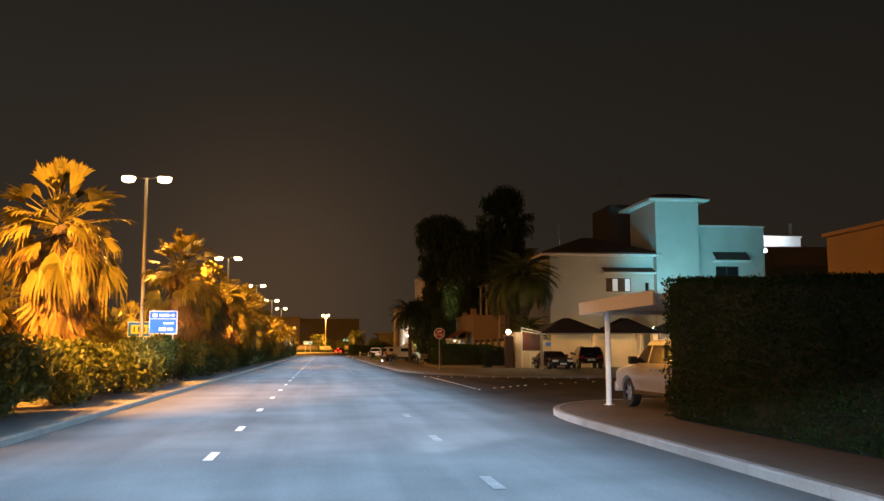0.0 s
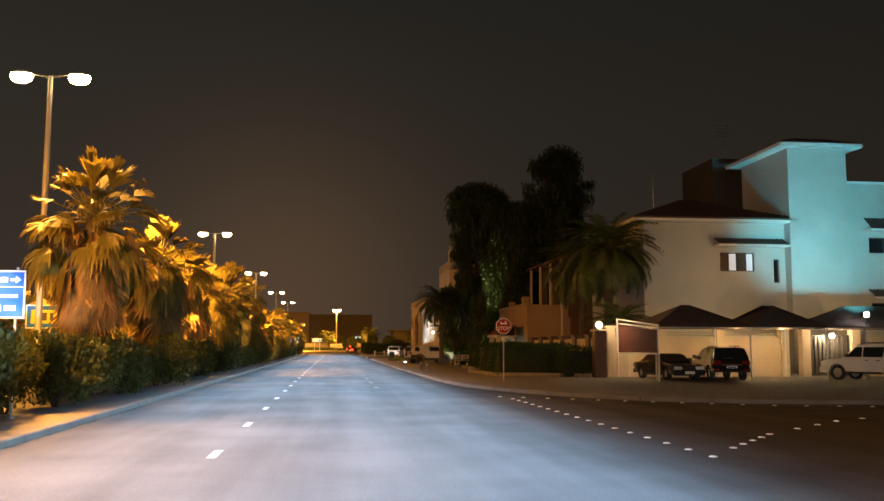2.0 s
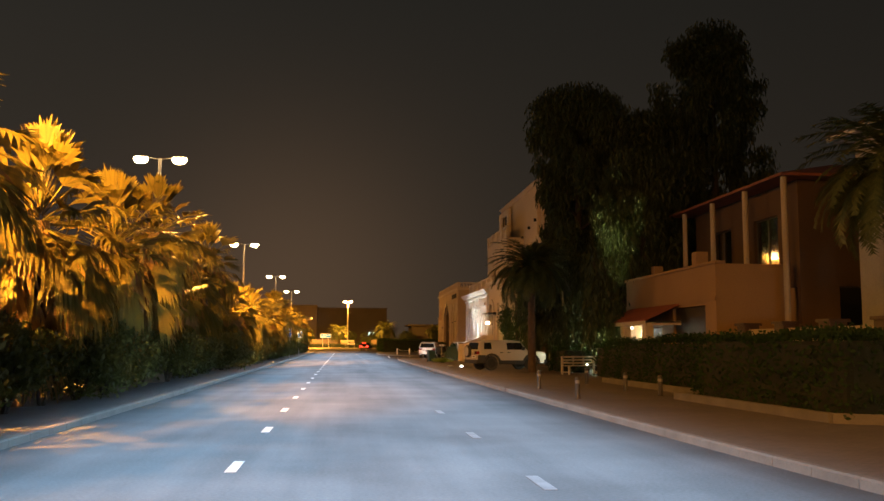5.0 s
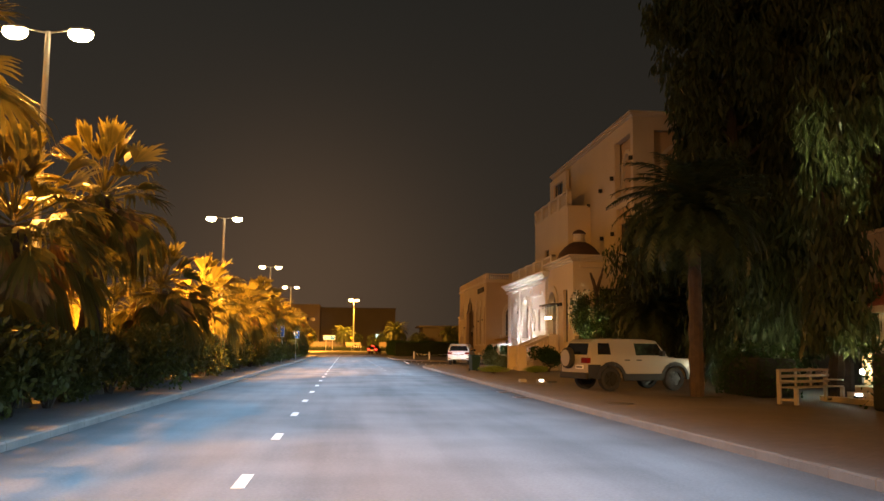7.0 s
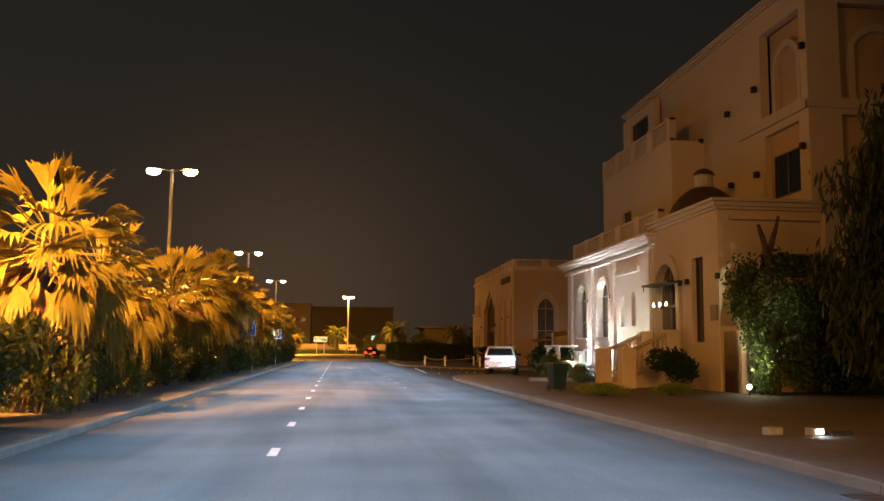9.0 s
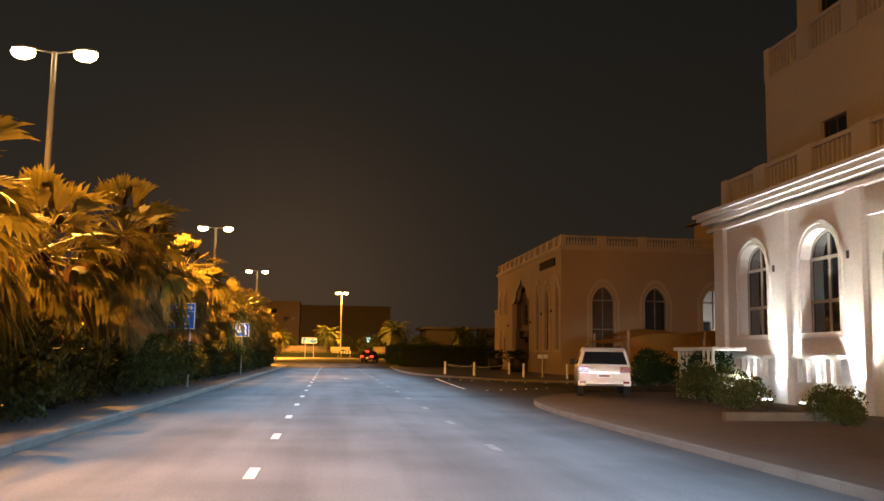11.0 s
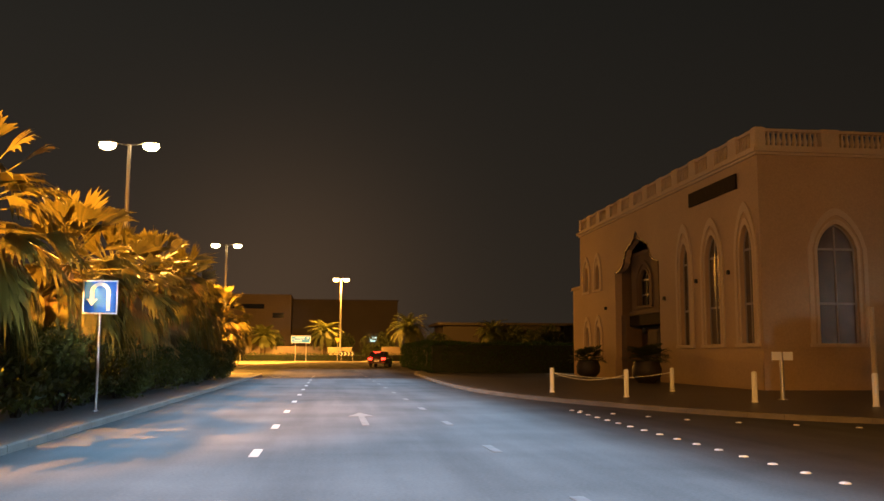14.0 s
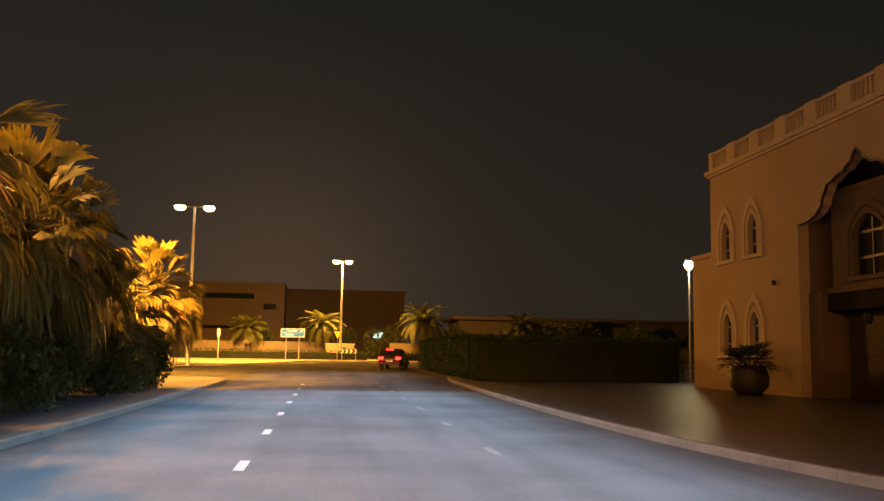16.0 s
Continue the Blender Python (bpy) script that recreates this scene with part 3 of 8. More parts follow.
def kerb_line(pts, closed_label, flip=1, colour=None):
    """Kerb stones along a line: a bevelled bar with joints, on the road side of the pavement."""
    root = thing("kerb", 0, 0, 0, 0, closed_label, "kerb", kind="structure")
    # resample at 1 m, so that each stone is one piece
    run = [Vector(p) for p in pts]
    out, left = [run[0]], 1.0
    for a, b in zip(run, run[1:]):
        d, at = (b - a).length, 0.0
        while d - at >= left:
            at += left
            out.append(a + (b - a) * at / d)
            left = 1.0
        left -= d - at
    bm = bmesh.new()
    for a, b in zip(out, out[1:]):
        d = (b - a).normalized()
        n = Vector((-d.y, d.x)) * flip
        g = d * 0.006
        prof = ((-0.03, -0.05), (-0.03, KERB_H - 0.015), (-0.005, KERB_H + 0.012), (0.13, KERB_H + 0.012), (0.13, -0.05))
        ends = []
        for c in (a + g, b - g):
            z = rise(c.y)
            ends.append([bm.verts.new((c.x + n.x * o, c.y + n.y * o, z + h)) for o, h in prof])
        k = len(prof)
        for i in range(k):
            bm.faces.new((ends[0][i], ends[0][(i + 1) % k], ends[1][(i + 1) % k], ends[1][i]))
        bm.faces.new(ends[0][::-1])
        bm.faces.new(ends[1])
    part("kerb_stones", bm, colour or M_KERB, root)


for nm, rows, mat_, lab in (("pavement_a", BLOCK_A, M_PAVER, "brown block-paved pavement beside the carriageway"),
                            ("pavement_b", BLOCK_B, M_PAVER, "brown block-paved pavement in front of villas"),
                            ("pavement_c", BLOCK_C, M_PAVER_WORN, "grey-brown paved forecourt of the tan hall"),
                            ("pavement_d", BLOCK_D, M_SAND, "sandy verge beyond the far junction"),
                            ("median", MEDIAN, M_PAVER_GREY, "paved median with planting between the carriageways"),
                            ("traffic_island", ISLAND, M_SAND, "sandy island beside the far junction")):
    tagged(strip(nm, dense(rows), mat_, KERB_H + 0.1, lift=KERB_H), lab, "pavement", kind="structure")
for rows, words, tone in ((BLOCK_A, "pale concrete kerb stones, worn and scuffed", M_KERB), ([r for r in BLOCK_B if r[0] < 94], "dull kerb stones beside the villas", M_KERB_DULL),
                          ([r for r in BLOCK_B if r[0] >= 90], "sand-coloured raised kerb stones toned to blend with the pavement", M_KERB_SAND), (BLOCK_C, "dull concrete kerb stones before the hall", M_KERB_DULL)):
    kerb_line([(r[1], r[0]) for r in rows], words, -1, tone)
kerb_line([(r[2], r[0]) for r in MEDIAN], "pale concrete kerb stones of the median", 1, M_KERB_DULL)
kerb_line([(r[2], r[0]) for r in ISLAND] + [(130, 290.95)], "pale concrete kerb stones at the far junction", 1)


def mark(x0, x1, y0, y1, name="lane_mark", lift=0.006):
    return mesh_of(name, [(x0, y0, 0), (x1, y0, 0), (x1, y1, 0), (x0, y1, 0), (x0, y0, lift), (x1, y0, lift), (x1, y1, lift), (x0, y1, lift)],
                   [(4, 5, 6, 7), (0, 1, 5, 4), (1, 2, 6, 5), (2, 3, 7, 6), (3, 0, 4, 7)])


markings = thing("lane_markings", 0, 0, 0, 0, "white painted lane dashes on the asphalt", "road marking", kind="structure")
dash_me = mark(-0.075, 0.075, -0.55, 0.55)
DASH_YS = [1.0, 6.4, 11.8, 17.2, 22.2, 28.2, 34.6, 40.6, 46.4, 51.9, 57.1, 62.5, 67.5, 72.5, 77.8, 83.1, 88.4] + [93.8 + 5.31 * k for k in range(27)]
for y in DASH_YS:
    d = part("dash", dash_me, M_PAINT, markings)
    d.location = (-1.16, y, rise(y) + 0.002)
M_FADED = surf("worn_road_paint", (0.205, 0.20, 0.195), (0.135, 0.13, 0.13), 3, 0.8, bump=0.2, contrast=0.5, spec=0.05)
worn_me = mark(-0.08, 0.08, -0.55, 0.55)
for k in range(-2, 46):
    y = 2.4 + 5.7 * k
    if 26 < y < 62 or 84 < y < 141:
        continue
    d = part("worn_dash", worn_me, M_FADED, markings)
    d.location = (2.68, y, rise(y) + 0.002)

arrow = bmesh.new()
prism(arrow, [(-0.08, -2.2), (0.08, -2.2), (0.08, 0.7), (0.34, 0.7), (0.0, 2.2), (-0.34, 0.7), (-0.08, 0.7)], 0, 0.006, lambda u, w, d: (0.8 + u, 186.5 + w, d + 0.002))
part("arrow", arrow, M_FADED, markings, "worn white straight-ahead arrow")
stud_bm = bmesh.new()
turned(stud_bm, [(0.075, 0.0), (0.075, 0.010), (0.055, 0.022), (0.0005, 0.028)], 10)
bmesh.ops.recalc_face_normals(stud_bm, faces=stud_bm.faces)
stud_me = bpy.data.meshes.new("road_stud")
stud_bm.to_mesh(stud_me)
stud_bm.free()
for f in stud_me.polygons:
    f.use_smooth = True


def stud_row(pts, step):
    run = [Vector(p) for p in pts]
    out, left = [run[0]], step
    for a, b in zip(run, run[1:]):
        d, at = (b - a).length, 0.0
        while d - at >= left:
            at += left
            out.append(a + (b - a) * at / d)
            left = step
        left -= d - at
    return out


for pts, step in (([(7.0, 39.4), (7.0, 57.0)], 1.04), ([(7.9, 40.6), (9.9, 43.1)], 0.75), ([(11.0, 44.1), (13.2, 46.1), (19, 49.5), (30, 52)], 1.35), ([(6.8, 57.4), (8.8, 55.8), (10.9, 54.1), (14, 51.9), (22, 49.4), (40, 48)], 0.95),
                  ([(6.85, 189.3), (6.55, 183.2), (6.3, 176), (6.1, 170.8)], 0.98), ([(7.0, 170.2), (8.7, 171.6), (11, 174)], 1.0), ([(7.0, 188.9), (8.7, 185.3), (9.9, 184.0), (11.9, 182.4), (14.2, 181.1), (22, 178.8)], 1.3)):
    for c in stud_row(pts, step):
        s = part("road_stud", stud_me, M_STUD)
        s.location = (c.x, c.y, 0.0)
        tagged(s, "small white ceramic road stud on the asphalt", "road stud", "studs across the side street mouths")


# drains and pits in the ground
def blot(cx, cy, rx, ry, turn, seed, z):
    """A flat patch with an uneven edge."""
    r = random.Random(seed)
    n = 26
    bm = bmesh.new()
    ring = []
    for k in range(n):
        a = 2 * math.pi * k / n
        s = r.uniform(0.65, 1.15)
        u, w = rx * s * math.cos(a), ry * s * math.sin(a)
        c, d = math.cos(math.radians(turn)), math.sin(math.radians(turn))
        ring.append(bm.verts.new((cx + u * c - w * d, cy + u * d + w * c, z)))
    mid = bm.verts.new((cx, cy, z))
    for k in range(n):
        bm.faces.new((mid, ring[k], ring[(k + 1) % n]))
    return bm


for dx, dy in ((5.72, 112.0), (5.78, 115.4)):
    dr = thing("drain_grate", dx, dy, 0, 0, "dark steel drain grate beside the kerb", "drain", "kerb drains")
    part("frame", boxes((-0.24, 0.24, -0.42, -0.38, 0.001, 0.012), (-0.24, 0.24, 0.38, 0.42, 0.001, 0.012), (-0.24, -0.2, -0.38, 0.38, 0.001, 0.012), (0.2, 0.24, -0.38, 0.38, 0.001, 0.012)), M_FRAME, dr)
    for k in range(6):
        part("bar", boxes((-0.2, 0.2, -0.33 + 0.125 * k, -0.28 + 0.125 * k, 0.002, 0.01)), M_FRAME, dr)
cover = thing("manhole_cover", 7.4, 106.7, KERB_H, 0, "dark round manhole cover in the pavement", "manhole")
bm = bmesh.new()
turned(bm, [(0.36, 0.001), (0.36, 0.012), (0.33, 0.016), (0.31, 0.008)], 24)
part("lid", bm, M_FRAME, cover)
pit = thing("tree_pit", 0, 0, KERB_H, 0, "round bare soil pit at the foot of the palm", "soil")
part("soil", blot(11.0, 110.2, 0.95, 0.9, 0, 77, 0.006), M_SOIL, pit)


# ---- buildings along the east side ----
def awning_tiles(parent, u0, u1, z, out, drop, to3, mat=None):
    """A small tiled lean-to over a window: sloping slab with rolls and a pale soffit."""
    bm = bmesh.new()
    prism(bm, [(u0 - 0.03, z - drop - 0.14), (u1 + 0.03, z - drop - 0.14), (u1 + 0.03, z - drop - 0.01), (u0 - 0.03, z - drop - 0.01)], -out, 0.0, to3)
    roof = part("awning", bm, M_WHITE, parent, "small window awning with a white soffit")
    n = max(3, int((u1 - u0) / 0.26))
    for i in range(n):
        bm = bmesh.new()
        a, b = u0 + (u1 - u0) * i / n, u0 + (u1 - u0) * (i + 1) / n
        m_ = (a + b) / 2
        vs = [bm.verts.new(to3(u, w, d)) for u, w, d in ((a, z, 0.0), (m_, z + 0.07, 0.0), (b, z, 0.0), (b, z - drop, -out), (m_, z - drop + 0.07, -out), (a, z - drop, -out))]
        bm.faces.new((vs[0], vs[1], vs[4], vs[5]))
        bm.faces.new((vs[1], vs[2], vs[3], vs[4]))
        bm.faces.new((vs[5], vs[4], vs[3]))
        part("roof_tile", bm, mat or M_TILE, roof)


def villa():
    root = thing("villa", 0, 0, KERB_H, 0, "pale roughcast two-storey villa with a flat-roofed tower and dark tiled roofs", "house")
    s = south(82.0)
    bm = bmesh.new()
    holes = [(26.4, 28.8, 6.75, 8.0, None, 0), (30.15, 30.55, 6.0, 7.6, None, 0)]
    facade(bm, 21.1, 31.0, 0, 10.0, 0.35, holes, s)
    part("wall", bm, M_VILLA, root)
    part("street_wall", boxes((21.1, 21.45, 82.35, 93.64, 0, 10.0)), M_VILLA, root)
    part("rear_wall", boxes((21.1, 31.0, 93.65, 94, 0, 10.0)), M_VILLA, root)
    bm = bmesh.new()
    prism(bm, [(20.2, 9.98), (31.2, 9.98), (31.2, 10.16), (20.2, 10.16)], -0.8, 12.6, s)
    part("eave", bm, M_WHITE, root, "white painted eave board")
    bm = bmesh.new()
    hip_roof(bm, 20.2, 31.6, 81.2, 94.6, 10.17, 2.1)
    part("roof", bm, M_TILE, root, "dark hipped tile roof")
    # rolls of tile down the front slope
    for k in range(36):
        bm = bmesh.new()
        x = 20.8 + 0.29 * k
        top = min(x - 20.2, 31.6 - x, 5.0)
        if top > 0.4:
            tube(bm, (x, 81.2, 10.31), (x, 81.2 + top * 0.95, 10.31 + top * 0.36), 0.06, 0.06, 5, False)
            part("tile_roll", bm, M_TILE, root)
    t = south(81.2)
    bm = bmesh.new()
    box(bm, 31.0, 35.2, 81.2, 88, 0, 15.1)
    part("tower", bm, M_VILLA, root, "tall roughcast stair tower")
    bm = bmesh.new()
    box(bm, 30.1, 36.0, 80.4, 88.8, 15.1, 15.32)
    part("tower_eave", bm, M_WHITE, root, "white overhanging eave slab")
    bm = bmesh.new()
    hip_roof(bm, 30.3, 35.8, 80.6, 88.6, 15.325, 0.7, inset=1.6)
    part("tower_roof", bm, M_TILE, root)
    bm = bmesh.new()
    holes = [(37.1, 39.4, 8.1, 9.2, None, 0), (37.1, 39.7, 3.5, 4.7, None, 0)]
    facade(bm, 35.2, 42.0, 0, 12.9, 0.35, holes, s)
    box(bm, 41.65, 42.0, 82.35, 94, 0, 12.9)
    part("east_wing", bm, M_VILLA, root)
    bm = bmesh.new()
    box(bm, 35.2, 42.1, 81.9, 82.45, 12.9, 13.05)
    part("coping", bm, M_WHITE, root)
    bm = bmesh.new()
    box(bm, 35.2, 41.65, 82.35, 94, 12.3, 12.5)
    box(bm, 21.45, 31, 82.35, 93.6, 9.6, 9.8)
    part("flat_roof", bm, M_VILLA, root)
    # lit first-floor window with open dark shutters
    w = rect_window(root, 27.0, 28.8, 6.75, 8.0, s, lit=True, bars=2, frame=M_FRAME, label="small window, curtained and lit inside")
    for a, b in ((26.4, 26.98), (27.62, 28.2)):
        bm = bmesh.new()
        prism(bm, [(a, 6.76), (b, 6.76), (b, 7.99), (a, 7.99)], -0.06, 0.12, s)
        part("shutter", bm, M_WOOD, w, "dark slatted shutter")
    rect_window(root, 30.15, 30.55, 6.0, 7.6, s, bars=0, frame=M_FRAME)
    rect_window(root, 37.1, 39.4, 8.1, 9.2, s, frame=M_FRAME)
    rect_window(root, 37.1, 39.7, 3.5, 4.7, s, frame=M_FRAME)
    awning_tiles(root, 26.0, 30.9, 8.95, 0.9, 0.45, s)
    awning_tiles(root, 36.8, 40.2, 10.5, 0.9, 0.8, s)
    awning_tiles(root, 36.9, 40.0, 5.6, 0.8, 0.5, s)
    # rear block with a roof room and aerial
    bm = boxes((29.6, 33.2, 90, 96, 0, 16.2))
    part("rear_block", bm, M_FARDARK, root, "darker rear block of the villa")
    bm = bmesh.new()
    tube(bm, (31.0, 91, 16.2), (31.0, 91, 19.6), 0.035, 0.03, 6)
    for k in range(4):
        tube(bm, (30.4, 91, 18.2 + 0.3 * k), (31.6, 91, 18.2 + 0.3 * k), 0.012, n=5)
    part("aerial", bm, M_STEEL, root, "thin roof aerial")
    bm = bmesh.new()
    tube(bm, (22.6, 84, 11.2), (22.6, 84, 13.6), 0.03, 0.02, 6)
    tube(bm, (22.2, 84, 13.2), (23.0, 84, 13.2), 0.012, n=5)
    part("roof_aerial", bm, M_STEEL, root)
    return root


villa()

# floodlight on a slim pole at the car shades, thrown up at the stair tower
fl = thing("floodlight", 28.6, 69.3, KERB_H, 0, "cool white floodlight on a slim pole beside the car shade", "floodlight")
bm = bmesh.new()
tube(bm, (0, 0, 0), (0, 0, 3.3), 0.04, n=8)
part("pole", bm, M_STEEL, fl)
part("housing", boxes((-0.2, 0.2, -0.1, 0.1, 3.25, 3.55), bevel=0.03), M_BLACK, fl)
part("lens", boxes((-0.16, 0.16, 0.102, 0.12, 3.28, 3.52)), M_FLOOD, fl, "glowing lens")
part("side_lens", boxes((-0.14, 0.14, -0.12, -0.102, 3.28, 3.52)), M_GLOBE, fl, "glowing warm lens")
spot_lamp("floodlight_beam", (28.7, 69.6, 3.75), (34.2, 81.2, 11.0), 9000, (0.11, 0.78, 1.0), 66, 0.9, 0.1)

# lamp on a tall pole behind the villa, over the roofs of the next street
pl2 = thing("pole_lamp", 50.3, 98.0, 0, 0, "bright white lamp on a tall dark pole", "street lamp")
bm = bmesh.new()
tube(bm, (0, 0, 0), (0, 0, 12.5), 0.09, 0.06, 8)
part("pole", bm, M_BLACK, pl2)
part("lamp_head", boxes((-0.24, 0.24, -0.2, 0.2, 12.5, 12.9), bevel=0.08), M_FLOOD, pl2, "glowing lamp head")

# ochre block of the next street with a white roof room, floodlit
rb = thing("ochre_house", 0, 0, 0, 0, "ochre house of the next street with a white roof room", "house")
part("wall", boxes((56, 98, 124, 140, 0, 15.9)), M_ORANGE, rb)
part("parapet", boxes((55.9, 98.1, 123.9, 124.3, 15.9, 16.3)), M_ORANGE, rb)
part("roof_room", boxes((63, 72.4, 129, 134, 15.9, 18.3), (62.8, 72.6, 128.8, 134.2, 18.3, 18.5)), M_WHITE, rb, "white floodlit roof room")
rect_window(rb, 67.6, 68.4, 11.4, 12.9, south(124.0), lit=True, bars=0, frame=M_FRAME)
rect_window(rb, 78.0, 79.2, 11.4, 12.9, south(124.0), bars=1, frame=M_FRAME)
bm = bmesh.new()
tube(bm, (71.4, 130, 18.5), (71.4, 130, 20.6), 0.25, 0.25, 8)
part("water_tank", bm, M_FARDARK, rb)
# unseen lamp added to brighten the roof room
rf = thing("roof_fill", 66.2, 125.2, 15.9, 0, "added lamp on the flat roof, brightening the white roof room", "floodlight")
part("housing", boxes((-0.2, 0.2, -0.1, 0.1, 0, 0.3), bevel=0.03), M_BLACK, rf)
spot_lamp("roof_fill_beam", (66.2, 125.5, 16.35), (68.4, 129.0, 17.6), 2600, (0.72, 0.86, 1.0), 130, 0.7, 0.1)


def boundary_wall():
    root = thing("boundary_wall", 0, 0, KERB_H, 0, "low yellowish rendered villa wall with piers and a steel rail", "wall")
    s = south(74.6)
    bm = bmesh.new()
    facade(bm, 16.2, 27.0, 0, 2.25, 0.25, [], s)
    facade(bm, 31.0, 48.0, 0, 2.4, 0.25, [], s)
    part("wall_panel", bm, M_WALL, root)
    for x in (16.4, 19.4, 22.9, 26.8, 28.1, 31.2, 35, 39):
        part("pier", boxes((x - 0.24, x + 0.24, 74.45, 74.98, 0, 2.75), (x - 0.32, x + 0.32, 74.37, 75.06, 2.75, 2.88)), M_WALL, root)
    bm = bmesh.new()
    for z in (2.38, 2.52):
        tube(bm, (16.5, 74.72, z), (26.8, 74.72, z), 0.028, n=6)
    for k in range(26):
        tube(bm, (16.7 + 0.4 * k, 74.72, 2.25), (16.7 + 0.4 * k, 74.72, 2.52), 0.015, n=5)
    part("rail", bm, M_WFRAME, root, "pale steel rail along the wall top")
    bm = boxes((18.75, 19.2, 74.54, 74.59, 1.75, 2.05))
    part("notice", bm, M_BLUE, root, "small dark blue notice plate")
    bm = boxes((28.4, 29.6, 74.7, 74.76, 0.05, 2.4), (29.66, 30.9, 74.7, 74.76, 0.05, 2.4))
    for k in range(10):
        box(bm, 28.45 + 0.25 * k, 28.5 + 0.25 * k, 74.64, 74.7, 0.1, 2.35)
    part("gate", bm, M_FRAME, root, "dark steel double gate")
    # house side wall along the street, with panels between darker piers
    w = west(16.4)
    bm = bmesh.new()
    facade(bm, 75.2, 97.0, 0, 1.9, 0.22, [], w)
    part("street_wall", bm, M_WALL, root)
    for k in range(7):
        y = 75.6 + 3.15 * k
        part("street_pier", boxes((16.2, 16.8, y - 0.35, y + 0.35, 0, 2.35), (16.12, 16.88, y - 0.43, y + 0.43, 2.35, 2.45)), M_WOOD, root, "dark brown brick-clad pier")
    for k in range(6):
        y = 75.6 + 3.15 * k
        part("street_panel", boxes((16.34, 16.5, y + 0.4, y + 2.75, 1.5, 2.2), bevel=0.01), M_WALL, root, "pale rendered panel")
    return root


boundary_wall()


def shade_canopy():
    """The dark tiled and cloth car shades in front of the wall."""
    root = thing("car_shade", 0, 0, KERB_H, 0, "dark pitched car shade on slim white posts", "car shade")
    for x0, x1 in ((17.2, 22.4), (22.5, 26.6), (26.7, 33.6)):
        bm = bmesh.new()
        hip_roof(bm, x0, x1, 69.6, 74.4, 2.72, 1.25, inset=2.35, lip=0.08)
        part("roof", bm, M_TILE, root, "dark brown pitched cloth roof")
    for x in (17.3, 22.45, 26.65, 33.4):
        for y in (69.8, 74.2):
            bm = bmesh.new()
            tube(bm, (x, y, 0), (x, y, 2.75), 0.05, n=8)
            part("post", bm, M_POLE, root)
    bm = bmesh.new()
    tube(bm, (17.2, 69.7, 2.72), (33.5, 69.7, 2.72), 0.04, n=6)
    part("beam", bm, M_POLE, root)
    return root


shade_canopy()

panel = thing("side_screen", 16.65, 70.9, KERB_H, 0, "dark red shade cloth stretched on a white tube frame", "screen")
bm = bmesh.new()
for y in (-3.2, 3.2):
    tube(bm, (0, y, 0), (0, y, 3.3 if y > 0 else 2.8), 0.055, n=8)
tube(bm, (0, 3.2, 3.25), (0, -3.2, 2.75), 0.045, n=8)
tube(bm, (0, 3.2, 3.0), (0, -3.2, 2.62), 0.035, n=8)
tube(bm, (0, 3.2, 1.35), (0, -3.2, 1.35), 0.03, n=8)
part("frame", bm, M_POLE, panel)
bm = bmesh.new()
prev = None
for i in range(13):
    y = 3.05 - 6.1 * i / 12
    top = 2.92 - 0.38 * i / 12 - 0.05 * math.sin(math.pi * i / 12)
    row = [bm.verts.new((0.02 * math.sin(i * 1.3 + j), y, 1.4 + (top - 1.4) * j / 3)) for j in range(4)]
    if prev:
        for j in range(3):
            bm.faces.new((prev[j], row[j], row[j + 1], prev[j + 1]))
    prev = row
bmesh.ops.solidify(bm, geom=list(bm.faces), thickness=0.012)
part("cloth", bm, M_CLOTH, panel, "dark red sagging cloth")


